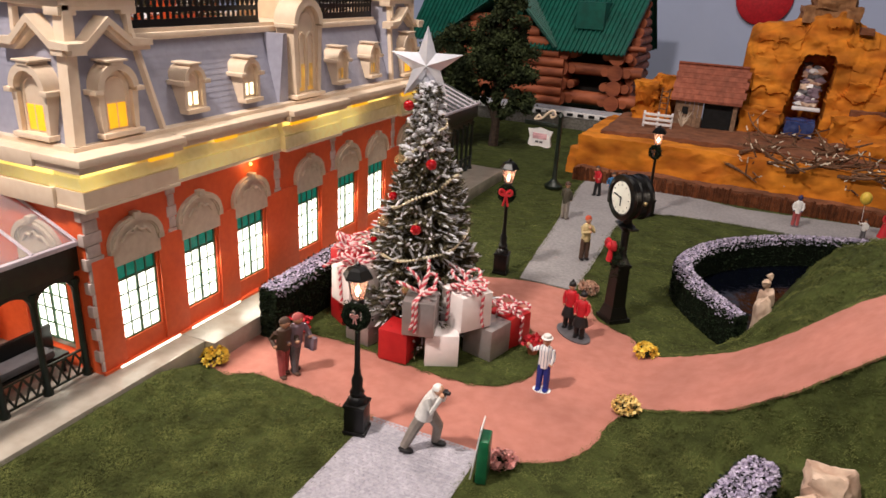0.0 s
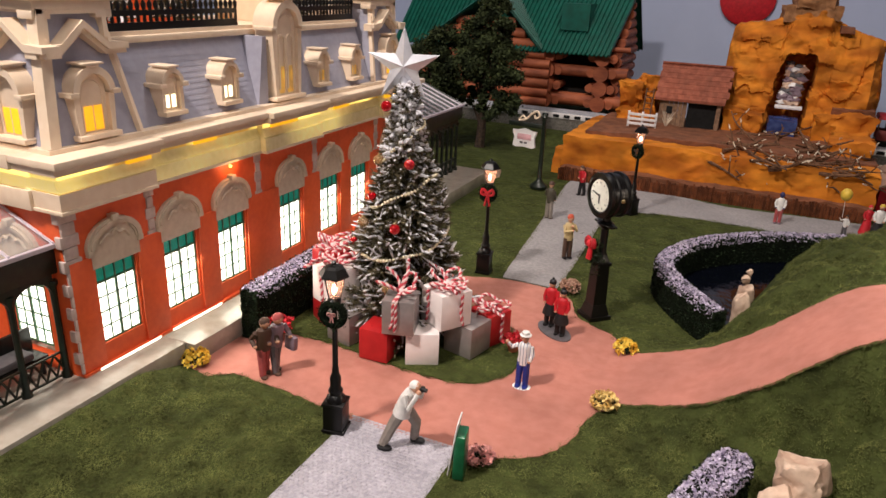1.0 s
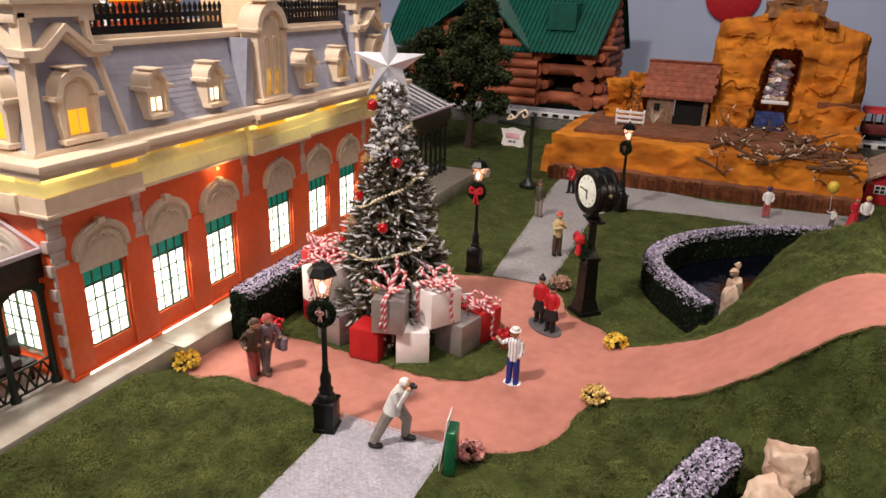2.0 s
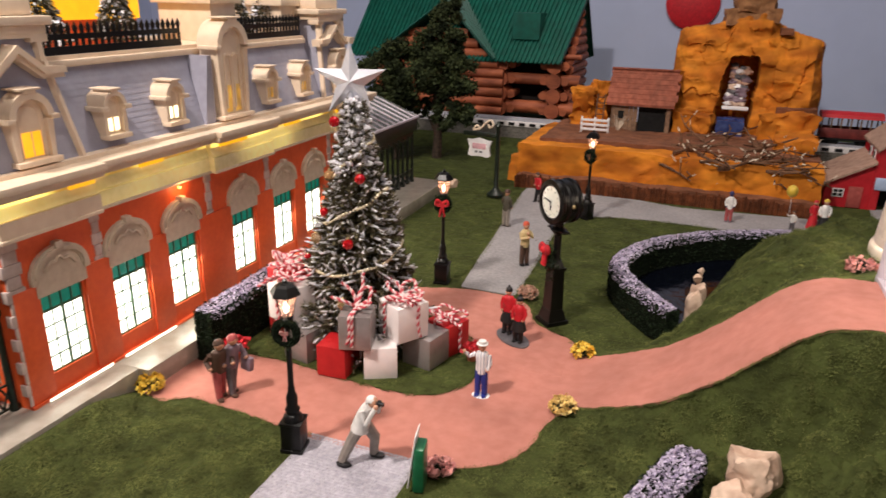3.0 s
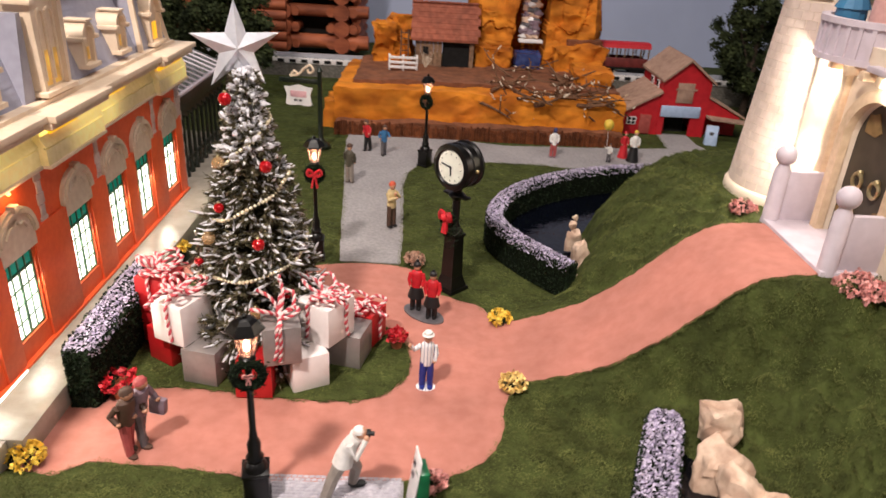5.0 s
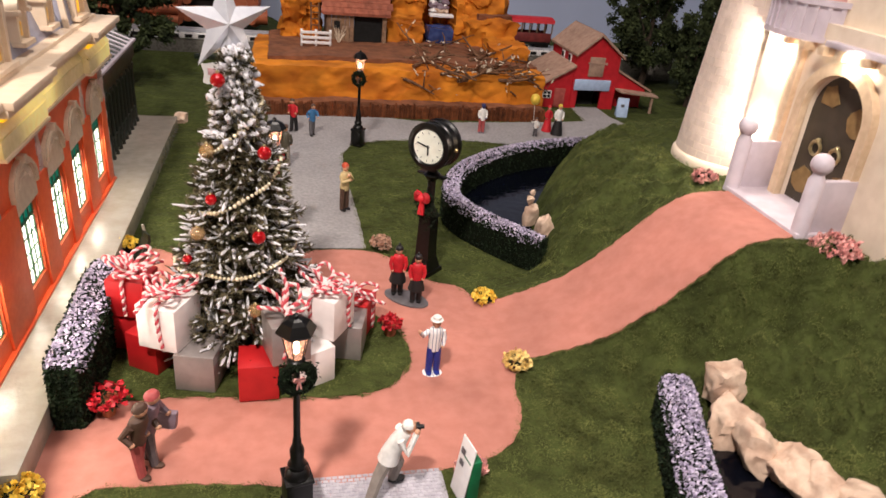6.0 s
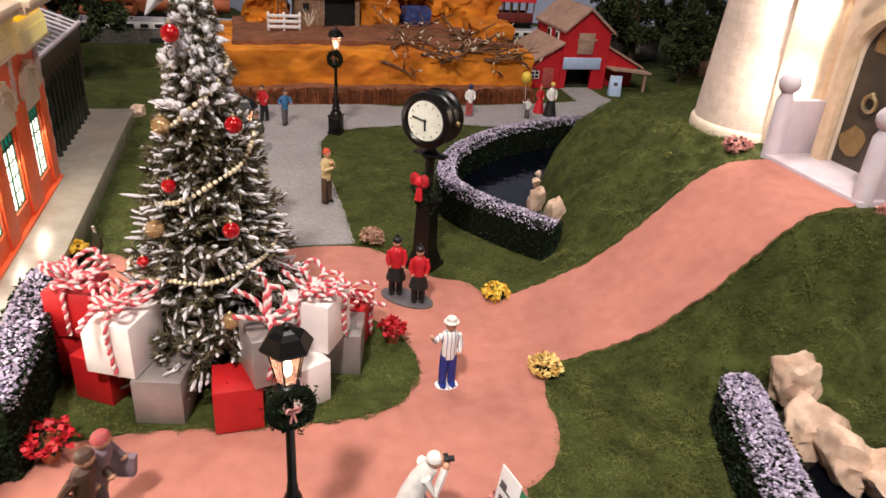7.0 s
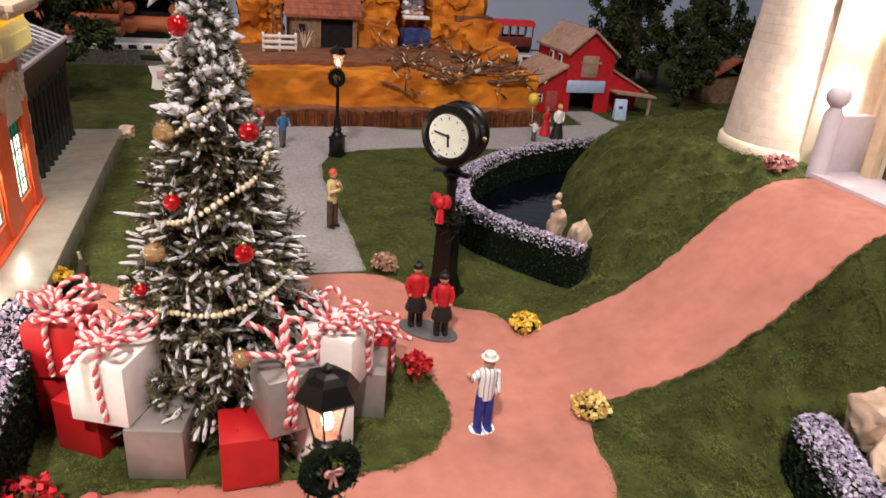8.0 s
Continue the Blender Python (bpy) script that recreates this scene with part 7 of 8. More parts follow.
# gate forecourt: slab, parapets, ball posts
bm = bm_new()
cbox(bm, (21.3, 63.6, 13.0), (28.6, 77.4, 14.8), bev=0.1)
part("forecourt_slab", bm, LILAC, castle)
for y in (77.0, 64.4):
    bm = bm_new()
    cbox(bm, (22.4, y - 0.35, 14.0), (27.0, y + 0.35, 20.4), bev=0.15)
    part("parapet", bm, LILAC, castle)
    bm = bm_new()
    lathe(bm, [(1.0, 13.2), (0.9, 13.8), (0.85, 20.4), (0.6, 20.9), (0.55, 21.2)], 16, crel(22.2, y, 13.5)[:2] + (-13.5,))
    post = part("gate_post", bm, LILAC, castle)
    bm = bm_new()
    ball(bm, crel(22.2, y, 22.1), 1.1, 0, 20, 12)
    part("post_ball", bm, LILAC, post)
# round tower of coursed blocks
TCX, TCY = 30.7, 91.0


def tower_radius(z):
    return 7.25 - (z - 14.0) * 0.072


bm = bm_new()
lathe(bm, [(7.6, 11.5), (7.65, 13.2), (7.6, 13.8), (7.4, 14.1), (7.2, 14.2), (tower_radius(37) - 0.05, 36.95), (4.9, 37.0), (4.9, 38.4), (6.3, 38.4), (7.0, 38.7), (7.15, 39.0), (7.15, 39.8), (6.8, 40.2), (5.8, 40.5)], 56, crel(TCX, TCY, 13.5)[:2] + (-13.5,))
tower = part("tower_core", bm, CASTLE, castle, "ivory round tower")
COURSE, NBLK = 0.98, 26
for row in range(23):
    z0, z1 = 14.25 + row * COURSE + 0.014, 14.25 + (row + 1) * COURSE - 0.014
    r0, r1 = tower_radius(z0), tower_radius(z1)
    half = math.pi / NBLK - 0.035 / 7
    bm = bm_new()
    cols = []
    for a in (-half, -half + 0.008, -half / 3, half / 3, half - 0.008, half):
        ca, sa = math.cos(a), math.sin(a)
        sink = 0.05 if abs(a) == half else 0.0
        cols.append([bm.verts.new(((r + d - sink) * ca, (r + d - sink) * sa, z)) for r, d, z in ((r0, -0.05, z0), (r0, 0.0, z0 + 0.05), (r1, 0.0, z1 - 0.05), (r1, -0.05, z1))])
    for p, q in zip(cols, cols[1:]):
        for k in range(3):
            bm.faces.new((p[k], q[k], q[k + 1], p[k + 1]))
    me = with_mats(to_mesh("block", bm, False), CASTLEBRICK)
    for k in range(NBLK):
        a = 2 * math.pi * (k + 0.5 * (row % 2)) / NBLK
        if math.cos(a - math.radians(215)) < 0.1:
            continue
        ob = part("block", me, CASTLEBRICK, tower, loc=(TCX - 30, TCY - 72, -13.5))
        ob.rotation_euler = (0, 0, a)
bm = bm_new()
lathe(bm, [(4.3, 43.2), (4.3, 47.5), (5.0, 47.6), (5.0, 49)], 32, crel(TCX, TCY, 13.5)[:2] + (-13.5,))
part("upper_drum", bm, CASTLE, castle, "ivory upper drum of the tower")
bm = bm_new()
lathe(bm, [(6.0, 40.5), (7.2, 40.5), (7.1, 40.8), (5.1, 43.0), (5.0, 43.5), (4.3, 43.6)], 32, crel(TCX, TCY, 13.5)[:2] + (-13.5,))
part("tower_roof", bm, TEALROOF, castle, "blue sloping tower roof")
for k in range(12):
    a = 2 * math.pi * k / 12
    bm = bm_new()
    m = Matrix.Translation(crel(TCX + 5.2 * math.cos(a), TCY + 5.2 * math.sin(a), 37.7)) @ Matrix.Rotation(a, 4, "Z")
    box(bm, (-0.4, -0.3, -0.72), (0.4, 0.3, 0.75), 0, 0.08, m)
    part("corbel", bm, CASTLE, castle)


# ---- figures: plain painted shapes ----
def figurine(x, y, rz, h, cols, label, stance="stand", base=None, extra=None, z=0.1, group="painted figures", stout=1.0):
    """A plain painted figure of height h. cols: trousers, coat, head, hat, shoes."""
    bm = bm_new()
    k = h / 7.5
    legs, coat, head, hat, shoes = range(5)
    lean = {"stand": 0.0, "lean": 0.9, "stride": 0.2}[stance]
    spread = {"stand": 0.45, "lean": 2.2, "stride": 0.9}[stance]
    for s in (-1, 1):
        fy = s * spread * 0.5 if stance != "stand" else 0.0
        fx = s * (0.45 if stance == "stand" else 0.38)
        tube(bm, [(fx, fy, 0.2), (fx * 0.95, fy * 0.55, 1.8), (fx * 0.75, 0, 3.6)], 0.36, 8, legs, 0.46)
        lathe(bm, [(0.0, 0.0), (0.34, 0.05), (0.34, 0.25), (0.0, 0.42)], 8, (fx, fy - 0.2, 0), shoes, sy=1.7)
    lathe(bm, [(0.0, 3.0), (0.72, 3.1), (0.8, 3.6), (0.72, 4.4), (0.86, 5.4), (0.7, 5.9), (0.28, 6.15), (0.0, 6.2)], 12, (0, 0, 0), coat, sy=0.72)
    arms = {"stand": [((-0.8, 0, 5.6), (-1.05, -0.1, 4.6), (-0.8, -0.5, 3.8)), ((0.8, 0, 5.6), (1.05, -0.1, 4.6), (0.8, -0.5, 3.8))],
            "lean": [((-0.75, 0, 5.5), (-0.8, -1.1, 5.0), (-0.2, -1.7, 5.9)), ((0.75, 0, 5.5), (0.8, -1.1, 5.0), (0.2, -1.7, 5.9))],
            "stride": [((-0.8, 0, 5.6), (-1.1, 0.4, 4.7), (-1.0, -0.3, 4.0)), ((0.8, 0, 5.6), (1.1, -0.4, 4.7), (1.0, -0.9, 4.3))]}[stance]
    if extra in ("wave", "wave_boater"):
        arms[0] = ((-0.8, 0, 5.6), (-1.5, -0.4, 5.3), (-2.0, -0.8, 6.1))
    if extra == "folded":
        arms = [((-0.8, 0, 5.6), (-1.0, -0.5, 4.7), (0.2, -0.9, 4.9)), ((0.8, 0, 5.6), (1.0, -0.5, 4.8), (0.1, -0.8, 5.6))]
    for p in arms:
        tube(bm, p, 0.32, 7, coat, 0.22)
        ball(bm, p[-1], 0.24, head, 7, 5)
    lathe(bm, [(0.25, 6.0), (0.25, 6.3)], 8, (0, -0.05, 0), head)
    ball(bm, (0, -0.12, 6.72), 0.5, head, 10, 8, 1.15)
    if extra in ("boater", "wave_boater"):
        lathe(bm, [(0.72, 7.05), (0.72, 7.13), (0.48, 7.15), (0.46, 7.5), (0, 7.52)], 14, (0, -0.1, 0), hat)
    elif extra == "kilt":
        lathe(bm, [(1.2, 2.0), (1.12, 2.4), (0.82, 3.5), (0, 3.6)], 12, (0, 0, 0), legs)
        lathe(bm, [(0.54, 6.8), (0.5, 7.2), (0.3, 7.4), (0, 7.45)], 10, (0, -0.08, 0), hat)
        ball(bm, (0, -0.08, 7.55), 0.2, shoes, 7, 5, 1.2)
    else:
        lathe(bm, [(0.54, 6.75), (0.5, 7.1), (0.3, 7.35), (0, 7.42)], 10, (0, -0.06, 0), hat)
        if extra == "cap":
            box(bm, (-0.35, -0.95, 6.82), (0.35, -0.4, 6.92), hat, 0.03)
    if extra == "pack":
        box(bm, (-0.65, 0.45, 4.2), (0.65, 1.1, 5.8), hat, 0.15)
    if extra == "bag":
        box(bm, (1.0, -1.5, 2.6), (1.5, -0.1, 4.2), coat, 0.08)
    if extra == "skirt":
        lathe(bm, [(1.5, 0.05), (1.4, 0.4), (0.85, 3.4), (0, 3.5)], 12, (0, 0, 0), legs)
    if extra == "camera_box":
        box(bm, (-0.5, -2.2, 5.9), (0.5, -1.7, 6.6), shoes, 0.06)
        lathe(bm, [(0.25, 0), (0.25, 0.5)], 10, m=Matrix.Translation((0, -2.2, 6.25)) @ Matrix.Rotation(radians(90), 4, "X"), mi=shoes)
    if lean:
        for v in bm.verts:
            if v.co.z > 3.0:
                v.co.y -= (v.co.z - 3.0) * lean * 0.68
                v.co.z -= (v.co.z - 3.0) * lean * 0.2
    if stout != 1.0:
        for v in bm.verts:
            if v.co.z > 2.6:
                v.co.x, v.co.y = v.co.x * stout, v.co.y * stout
    if base:
        lathe(bm, [(1.15, -0.05), (1.15, 0.1), (1.0, 0.18), (0, 0.18)], 16, (0, 0, -0.1), 4 if base == "dark" else 1, sy=0.8)
    bmesh.ops.transform(bm, matrix=Matrix.Scale(k, 4), verts=bm.verts)
    return single("figurine", bm, [FIG[c] for c in cols], label, "figurine", group, loc=(x, y, z), rz=rz)


STRIPED = bpy.data.materials.new("figure_striped")
STRIPED.use_nodes = True
_nt = STRIPED.node_tree
_tc, _wv, _rp = _nt.nodes.new("ShaderNodeTexCoord"), _nt.nodes.new("ShaderNodeTexWave"), _nt.nodes.new("ShaderNodeValToRGB")
_wv.inputs["Scale"].default_value = 95
_wv.inputs["Distortion"].default_value = 0.4
_rp.color_ramp.elements[0].position, _rp.color_ramp.elements[1].position = 0.06, 0.14
_rp.color_ramp.elements[0].color, _rp.color_ramp.elements[1].color = (0.2, 0.22, 0.34, 1), (0.82, 0.8, 0.8, 1)
_nt.links.new(_tc.outputs["Object"], _wv.inputs["Vector"])
_nt.links.new(_wv.outputs["Fac"], _rp.inputs["Fac"])
_nt.links.new(_rp.outputs[0], _nt.nodes["Principled BSDF"].inputs["Base Color"])
FIG["striped"] = STRIPED

figurine(-15.6, 63.2, 2, 6.6, ["blue", "striped", "skin", "white", "blue"], "figurine in a striped blazer, straw hat and blue trousers", extra="wave_boater", base="light")
# the one with the picture box, in a wide step, bent forward
bm = bm_new()
tube(bm, [(-23.6, 46.9, 0.4), (-22.9, 47.5, 2.3), (-22.0, 47.9, 4.2)], 0.42, 8, 0, 0.62)
tube(bm, [(-21.5, 49.2, 0.4), (-21.2, 48.9, 2.3), (-21.9, 48.1, 4.2)], 0.42, 8, 0, 0.6)
for q, ang in (((-23.5, 46.8), 40), ((-21.3, 49.2), 40)):
    lathe(bm, [(0.0, 0.0), (0.4, 0.05), (0.4, 0.3), (0.0, 0.5)], 8, mi=4, m=Matrix.Translation((q[0] + 0.15, q[1], 0)) @ Matrix.Rotation(radians(10), 4, "Z") @ Matrix.Diagonal((1.8, 0.9, 1, 1)))
tube(bm, [(-22.2, 47.9, 3.5), (-22.0, 47.9, 4.3), (-21.6, 47.8, 5.4), (-21.25, 47.7, 6.1), (-21.0, 47.7, 6.4)], 0.86, 12, 1, 0.5)
tube(bm, [(-21.5, 47.0, 6.1), (-21.0, 46.7, 5.0), (-20.3, 47.2, 6.5)], 0.34, 7, 1, 0.24)
tube(bm, [(-21.4, 48.5, 6.1), (-20.8, 48.9, 5.2), (-20.3, 48.2, 6.5)], 0.34, 7, 1, 0.24)
for q in ((-20.25, 47.25, 6.6), (-20.2, 48.1, 6.6)):
    ball(bm, q, 0.26, 2, 7, 5)
ball(bm, (-20.72, 47.65, 6.85), 0.46, 2, 12, 8, 1.15)
lathe(bm, [(0.5, -0.1), (0.47, 0.15), (0.28, 0.34), (0, 0.4)], 12, (-20.86, 47.65, 7.02), 3)
box(bm, (-20.3, 47.35, 6.55), (-19.98, 47.98, 6.98), 4, 0.06)
lathe(bm, [(0.18, 0), (0.18, 0.3)], 10, m=Matrix.Translation((-19.98, 47.65, 6.78)) @ Matrix.Rotation(radians(90), 4, "Y"), mi=4)
bmesh.ops.translate(bm, vec=(22, -48, 0), verts=bm.verts)
single("figurine", bm, [FIG[c] for c in ("grey", "white", "skin", "white", "black")], "figurine in a white jacket bending forward to take a picture", "figurine", "painted figures", loc=(-22, 48, 0.2))
figurine(-21.3, 103.0, 40, 7.4, ["brown", "cream", "skin", "cap", "black"], "figurine in a cream shirt and orange cap with folded arms", extra="folded", z=0.15)
figurine(-29.6, 121.2, 160, 7.2, ["grey", "olive", "skin", "brown", "brown"], "figurine in an olive waistcoat seen on the grey lane", extra="cap", z=0.15)
figurine(-17.0, 78.4, -8, 6.4, ["black", "red", "skin", "black", "black"], "red-coated figurine with a tall black hat, one of a pair", extra="kilt", z=0.3)
figurine(-15.1, 76.5, -8, 6.2, ["black", "red", "skin", "black", "black"], "red-coated figurine with a dark hat, second of a pair", extra="kilt", z=0.3)
bm = bm_new()
lathe(bm, [(2.9, 0), (2.9, 0.18), (2.6, 0.26), (0, 0.26)], 24, sy=0.55)
single("figure_base", bm, FIG["slate"], "oval grey base under the pair of red-coated figurines", "base", loc=(-16.0, 77.4, 0.08), rz=-42)
figurine(-40.9, 52.2, 62, 7.4, ["pinkred", "brown", "skin", "brown", "brown"], "figurine in a brown jacket and dull red trousers beside another", "stride", stout=1.12)
figurine(-40.3, 53.4, 75, 7.5, ["slate", "mauve", "skin", "pinkred", "brown"], "figurine in a mauve coat and dull red hat carrying a bag", "stride", extra="bag", stout=1.12)
figurine(-28.0, 140.0, -30, 6.6, ["black", "red", "skin", "brown", "black"], "figurine in a red top striding over the grey lane", "stride", z=0.15)
figurine(-24.7, 137.6, 20, 6.4, ["slate", "lightblue", "skin", "brown", "black"], "figurine in a blue jacket on the grey lane", "stride", z=0.15)
figurine(9.3, 141.6, 0, 6.2, ["pinkred", "white", "navy", "navy", "mauve"], "small white and navy figurine on the grey lane", z=0.15)
figurine(20.4, 140.2, -20, 4.0, ["slate", "white", "skin", "brown", "black"], "small child figurine with one arm raised on the grey lane", extra="wave", z=0.15)
figurine(25.6, 141.5, 0, 6.6, ["black", "white", "skin", "yellow", "black"], "figurine in a black skirt and white apron on the grey lane", extra="skirt", z=0.15)
figurine(24.2, 143.8, 10, 5.6, ["red", "red", "skin", "red", "black"], "figurine in a red dress on the grey lane", extra="skirt", z=0.15)
bl = thing("balloon", 19.4, 140.0, 4.2, "yellow balloon on a string over a child figurine", "balloon")
bm = bm_new()
ball(bm, (0, 0, 3.6), 1.0, 0, 14, 10, 1.15)
part("envelope", bm, FIG["yellow"], bl)
bm = bm_new()
tube(bm, [(0.2, -0.1, -0.6), (0, 0, 2.5)], 0.05, 4)
part("string", bm, FIG["white"], bl)


# ---- flowers ----
def flowers(x, y, r, m, label, seed, pot=None, z=0.1, count=60, flat=0.7):
    ob = thing("flower_clump", x, y, z, label, "flowers", "flower clumps")
    g = np.random.default_rng(seed)
    zc = 0.6 * r + (1.3 if pot else 0)
    if pot:
        bm = bm_new()
        lathe(bm, [(0.55, 0), (0.8, 1.4), (0.95, 1.4), (0.95, 1.7), (0.7, 1.7), (0.7, 1.3), (0, 1.3)], 14)
        part("pot", bm, pot, ob, "round pot")
    c = g.normal(size=(count * 3, 3))
    c /= np.linalg.norm(c, axis=1, keepdims=True)
    c[:, 2] = np.abs(c[:, 2]) * 1.0
    part("foliage", shards("foliage", c * r * 0.8 * np.array([1, 1, flat]) + np.array([0, 0, zc * 0.6]), g.normal(size=(count * 3, 3)), 0.55, 0.25, g, 0.2), LEAF, ob, "green leaves")
    c = g.normal(size=(count, 3))
    c /= np.linalg.norm(c, axis=1, keepdims=True)
    c[:, 2] = np.abs(c[:, 2])
    c = c * r * g.uniform(0.85, 1.05, (count, 1)) * np.array([1, 1, flat]) + np.array([0, 0, zc * 0.7])
    pts = np.repeat(c, 5, 0) + g.normal(size=(count * 5, 3)) * 0.13
    part("blossom", shards("blossom", pts, g.normal(size=(count * 5, 3)), 0.55, 0.4, g, 0.3), m, ob)


flowers(-7.0, 76.2, 1.35, YELLOWFL, "clump of yellow flowers at the edge of the red path", 1)
flowers(-6.7, 63.3, 1.35, PALEYELLOW, "clump of pale yellow flowers at the edge of the red path", 2)
flowers(-50.4 + 1.6, 50.4, 1.5, YELLOWFL, "clump of yellow flowers beside the station paving", 3)
flowers(-15.0, 49.3, 1.15, PINKFL, "clump of pink flowers beside the green stand", 4)
flowers(-17.4, 90.4, 1.4, PALEPINK, "clump of pale pink flowers beside the grey lane", 5)
flowers(-18.9, 70.0, 1.2, REDFL, "red potted flowers beside the gift boxes", 6, TERRA, 0.2, 50, 0.5)
flowers(-44.7, 59.7, 1.8, REDFL, "red potted flowers beside the hedge", 7, TERRA, 0.1, 50, 0.5)
flowers(-48.5, 89.7, 1.25, YELLOWFL, "yellow potted flowers at the paving's edge", 8, BLACKIRON, 0.1, 50, 0.5)
flowers(20.6, 80.2, 1.5, PINKFL, "clump of dusty pink flowers at the castle wall", 9, None, 13.6, 70)
flowers(23.4, 60.4, 2.3, PINKFL, "large clump of dusty pink flowers at the castle gate", 10, None, 13.6, 130)

# leaning dark green board with a pale post
board = thing("leaning_board", -46.6, 88.9, 0.1, "dark green board leaning on a pale post at the lawn's edge", "board", rz=30)
bm = bm_new()
prism(bm, [(-1.5, 0), (-1.1, 0), (0.2, 1.2), (0.75, 2.3), (0.7, 3.2), (0.45, 3.2), (0.4, 2.4), (-0.2, 1.4)], "y", -0.95, 0.95)
part("panel", bm, DARKGREEN, board, "curved dark green panel", smooth=False)
bm = bm_new()
tube(bm, [(1.1, 0.7, 0), (0.55, 0.8, 3.9)], 0.17, 6)
part("post", bm, PLATFORM, board, "pale grey post")

# green stand with a white notice
stand = thing("notice_stand", -15.9, 46.9, 0.1, "green stand with a white notice beside the paved walk", "notice stand", rz=12)
bm = bm_new()
box(bm, (-0.5, -1.0, 0), (0.5, 1.0, 4.4), bev=0.15)
part("body", bm, GREENBOX, stand)
bm = bm_new()
box(bm, (-1.0, -1.05, 0.3), (-0.88, 1.05, 5.6), bev=0.04)
bmesh.ops.transform(bm, matrix=Matrix.Rotation(radians(7), 4, "Y"), verts=bm.verts)
part("notice", bm, WHITE, stand, "white notice panel")
bm = bm_new()
for k, (y, z) in enumerate(((0.4, 4.2), (0.3, 3.2))):
    box(bm, (-1.09, y - 0.3, z), (-1.06, y + 0.3, z + 0.5))
bmesh.ops.transform(bm, matrix=Matrix.Rotation(radians(7), 4, "Y"), verts=bm.verts)
part("print_block", bm, FIG["slate"], stand)

# hanging sign on its post
sign = thing("hanging_sign", -39.7, 140.5, 0.3, "green sign post with a scrolled bracket and a pink board", "sign", rz=-8)
bm = bm_new()
lathe(bm, [(1.9, 0), (1.9, 0.5), (1.2, 1.0), (0.75, 1.5), (0.5, 2.0), (0.42, 14.6), (0.65, 14.9), (0.3, 15.6), (0, 15.9)], 12, (2.4, 0, 0))
part("post", bm, DARKGREEN, sign)
bm = bm_new()
box(bm, (-5.6, -0.3, 12.4), (2.4, 0.3, 13.3), bev=0.1)
part("arm", bm, DARKGREEN, sign)
bm = bm_new()
tube(bm, smooth_line([(-3.4, 0, 13.6), (-1.8, 0, 14.0), (-0.6, 0, 15.2), (0.6, 0, 15.9), (1.2, 0, 15.0), (0.4, 0, 14.4), (0.0, 0, 15.1)], 5), 0.24, 6)
tube(bm, smooth_line([(-3.4, 0, 13.7), (-2.6, 0, 14.6), (-2.0, 0, 14.1), (-2.5, 0, 13.8)], 5), 0.22, 6)
part("scroll", bm, CREAM, sign, "pale curled scroll")
bm = bm_new()
prism(bm, [(-5.3, 8.3), (-4.6, 8.0), (-2.7, 8.2), (-0.8, 8.0), (-0.1, 8.3), (-0.4, 10.0), (0.1, 11.6), (-0.9, 11.6), (-2.7, 12.1), (-4.5, 11.6), (-5.5, 11.6), (-5.0, 10.0)], "y", -0.25, 0.25)
bmesh.ops.translate(bm, vec=(0.9, 0, 0), verts=bm.verts)
brd = part("board", bm, WHITE, sign, "white shaped board")
bm = bm_new()
box(bm, (-3.4, -0.3, 9.7), (-0.2, -0.26, 10.9), bev=0.01)
part("pink_panel", bm, SIGNPINK, brd)
bm = bm_new()
for x0, x1 in ((-2.7, -2.0), (-1.7, -1.1)):
    box(bm, (x0, -0.33, 8.9), (x1, -0.26, 9.3))
part("letter_bar", bm, FIG["slate"], brd)


# ---- trees ----
def broad_tree(name, x, y, h, crown, seed, label, leaf=0.9, n=9000, z=0.0):
    """Trunk, limbs and leaf clumps; crown lists (dx, dy, z, radius) of its masses."""
    ob = thing(name, x, y, z, label, "tree", "dark trees")
    g = np.random.default_rng(seed)
    bm = bm_new()
    tube(bm, smooth_line([(0, 0, -0.3), (0.3, 0, h * 0.2), (-0.2, 0.2, h * 0.45), (0, 0, h * 0.8)], 4), h * 0.035, 8, 0, h * 0.012)
    for dx, dy, zz, r in crown:
        tube(bm, smooth_line([(0, 0, zz * 0.45), (dx * 0.4, dy * 0.4, zz * 0.7), (dx, dy, zz)], 4), h * 0.014, 5, 0, 0.1)
    part("trunk", bm, BARK, ob)
    cs, ds = [], []
    vol = sum(r ** 2 for *_, r in crown)
    for dx, dy, zz, r in crown:
        m = int(n * r * r / vol)
        k = max(6, int(r * 2.6))
        cl = g.normal(size=(k, 3))
        cl = cl / np.linalg.norm(cl, axis=1, keepdims=True) * r * g.uniform(0.45, 1.0, (k, 1))
        idx = g.integers(0, k, m)
        cs.append(np.array([dx, dy, zz]) + cl[idx] + g.normal(size=(m, 3)) * r * 0.15)
        ds.append(g.normal(size=(m, 3)))
    part("crown", shards("crown", np.concatenate(cs), np.concatenate(ds), leaf, leaf * 0.6, g, 0.2), DARKLEAF, ob, "dark green leaf clumps")


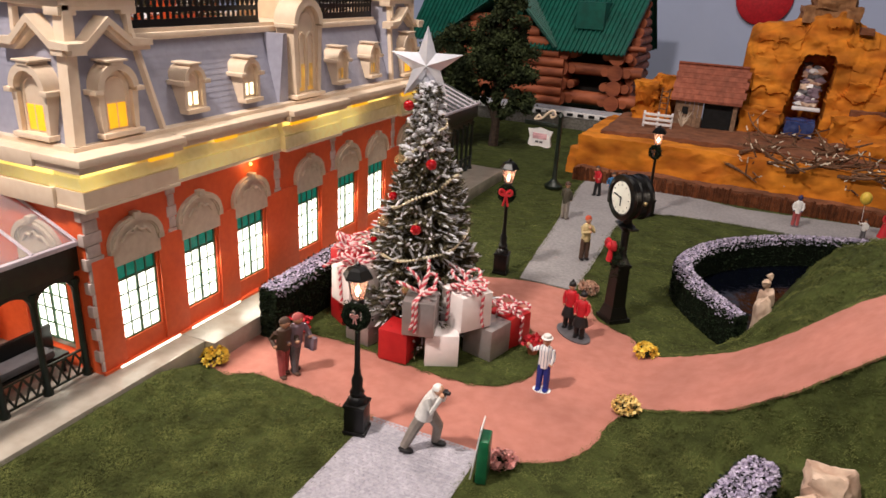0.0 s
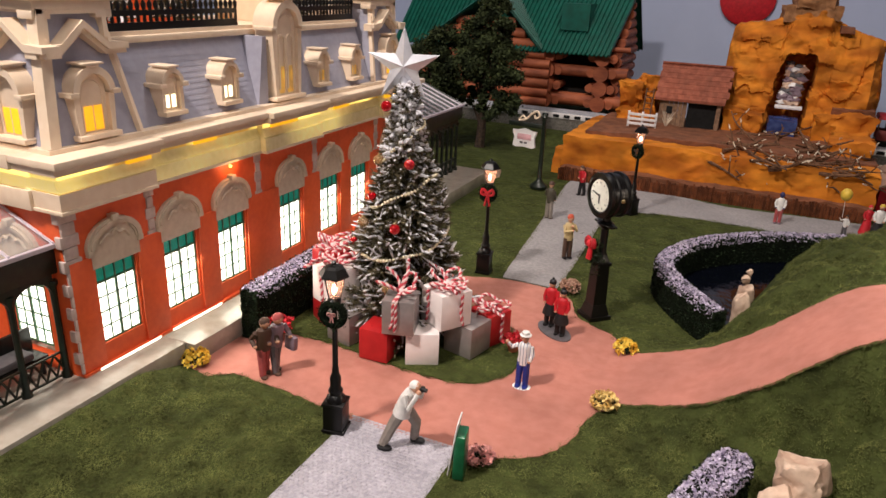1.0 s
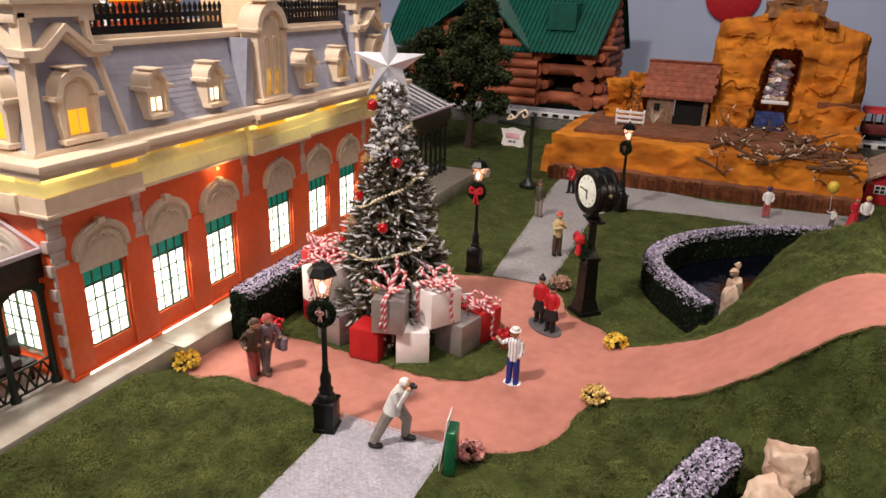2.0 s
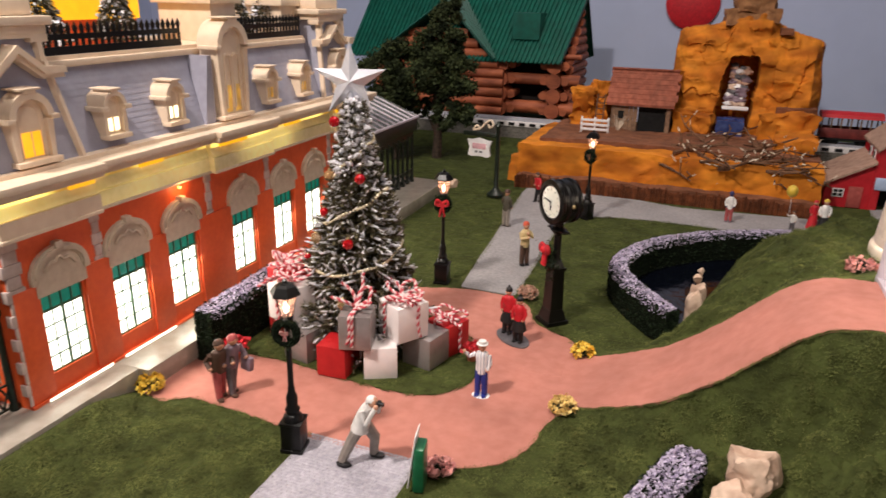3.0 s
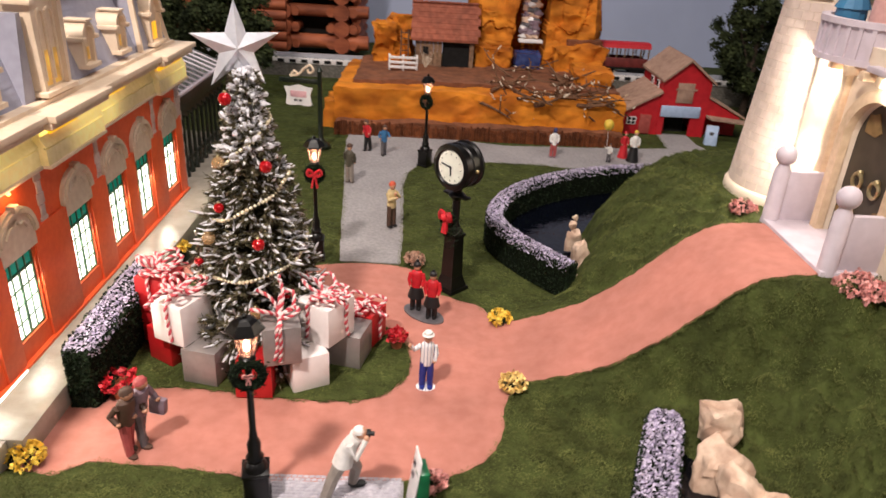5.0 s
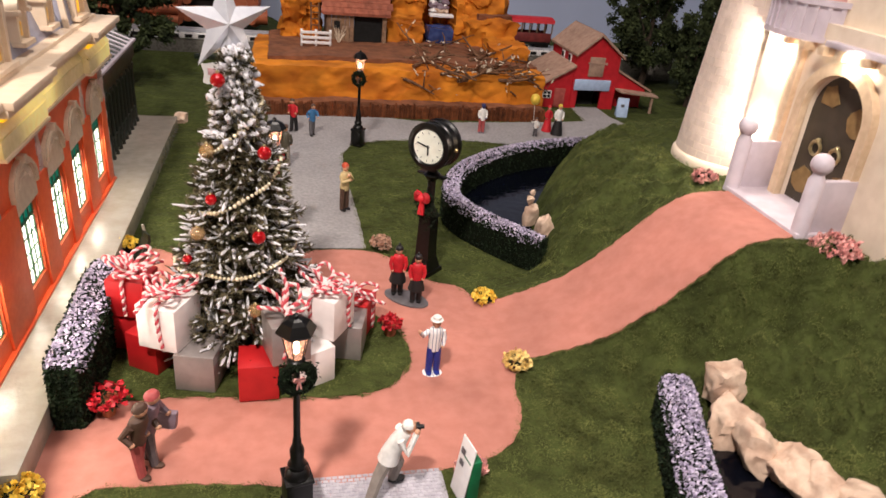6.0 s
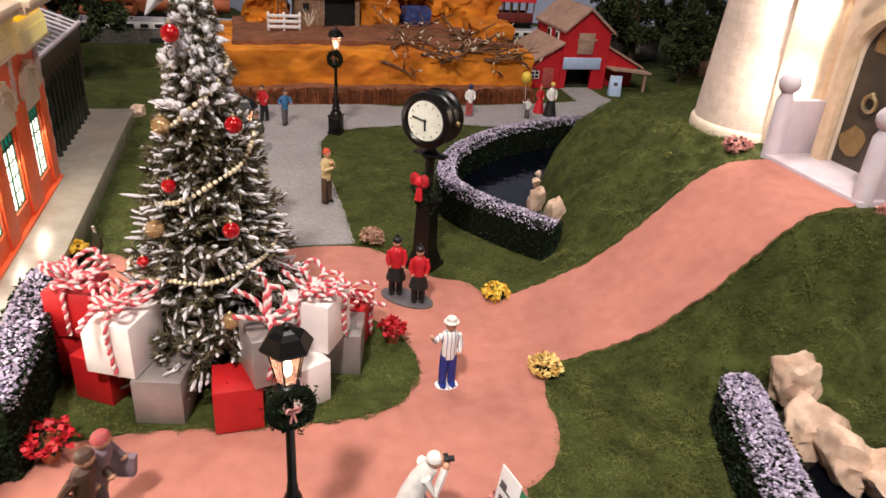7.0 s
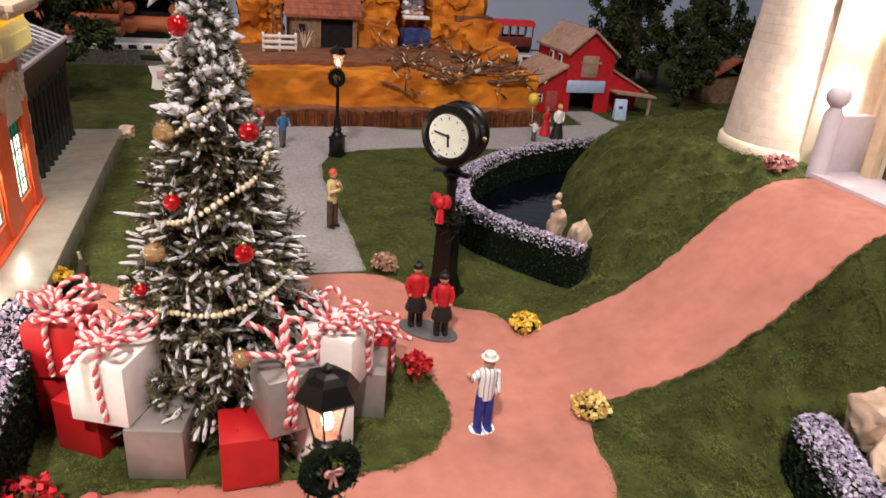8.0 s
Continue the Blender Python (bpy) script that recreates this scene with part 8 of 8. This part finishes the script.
broad_tree("broadleaf_tree", -63, 171, 39, [(3, 0, 36, 4.2), (1, 0, 31, 4.6), (5, 0, 30.5, 3.6), (-3.5, 0, 26, 5.2), (2.2, 0, 25, 5), (6.5, 0, 21.5, 5), (-2.7, 0, 19.5, 4.6), (2, 0, 18, 4), (2.6, -1, 12, 3.8), (6.5, -1, 12.5, 3.8), (-4, 0, 13, 2.6)], 1, "dark green leafy model tree behind the lawn", 0.95, 30000)
broad_tree("broadleaf_tree", -72, 165, 30, [(0, 0, 26, 5), (-4, 0, 20, 6), (4, 0, 20, 6), (0, 0, 14, 7), (0, 0, 8, 5)], 2, "dark green leafy model tree beside the station porch", 0.9, 20000)
for i, (x, y, h) in enumerate(((66, 186, 30), (78, 178, 26), (69, 200, 32), (90, 186, 34), (70, 168, 18), (84, 160, 20), (100, 170, 28))):
    s = h / 30
    broad_tree("broadleaf_tree", x, y, h, [(0, 0, 27 * s, 4 * s), (-5 * s, 0, 21 * s, 4.5 * s), (5 * s, 1, 22 * s, 4 * s), (-3 * s, 0, 14 * s, 5.5 * s), (5 * s, 0, 13 * s, 5.5 * s), (0, 0, 8 * s, 5 * s)], 10 + i, "dark green leafy model tree behind the barn", 1.0, 11000)
hut = thing("far_hut", 88, 178, 0, "low brown hut under the trees behind the castle hill", "hut")
bm = bm_new()
box(bm, (-7, -4, -1), (7, 4, 6), bev=0.1)
part("wall", bm, SHEDWALL, hut, smooth=False)
bm = bm_new()
prism(bm, [(-8.2, 5.6), (0, 10.5), (8.2, 5.6), (8.2, 6.2), (0, 11.2), (-8.2, 6.2)], "y", -5, 5)
part("roof", bm, SHEDROOF, hut, "dull brown roof", smooth=False)
# snow-dusted little firs on the station roof
for x, y, h in ((-62, 55.5, 9), (-62.5, 66.5, 8), (-62, 87.5, 9), (-62.5, 96, 8)):
    ob = thing("roof_fir", x, y, 33.9, "small snow-dusted fir standing on the station roof", "tree", "roof firs")
    g = np.random.default_rng(int(y))
    bm = bm_new()
    tube(bm, [(0, 0, 0), (0, 0, h)], 0.3, 6, 0, 0.1)
    part("trunk", bm, BARK, ob)
    u = g.uniform(0.04, 1, 1500) ** 1.0
    a = g.uniform(0, 6.28, 1500)
    rad = (1 - u) * h * 0.33 * g.uniform(0.5, 1.05, 1500) + 0.1
    c = np.stack([rad * np.cos(a), rad * np.sin(a), 0.8 + u * h], 1)
    d = np.stack([np.cos(a), np.sin(a), np.full(1500, -0.25)], 1) + g.normal(size=(1500, 3)) * 0.3
    part("needles", shards("needles", c, d, 0.9, 0.3, g), NEEDLE, ob)
    w = g.uniform(0, 1, 1500) < 0.3
    part("snow", shards("snow", c[w] * np.array([1.06, 1.06, 1.0]) + np.array([0, 0, 0.15]), d[w], 0.7, 0.4, g), SNOW, ob, "white snow dusting")
# warm lights under the castle balcony
point_lamp("balcony_light", 26.1, 81.0, 29.8, 0.48, (1.0, 0.92, 0.8), 0.006)
point_lamp("recess_light", 26.2, 81.6, 21.0, 0.2, (1.0, 0.92, 0.8), 0.006)
point_lamp("gate_light", 25.6, 69.0, 31.0, 0.16, (1.0, 0.9, 0.74), 0.005)
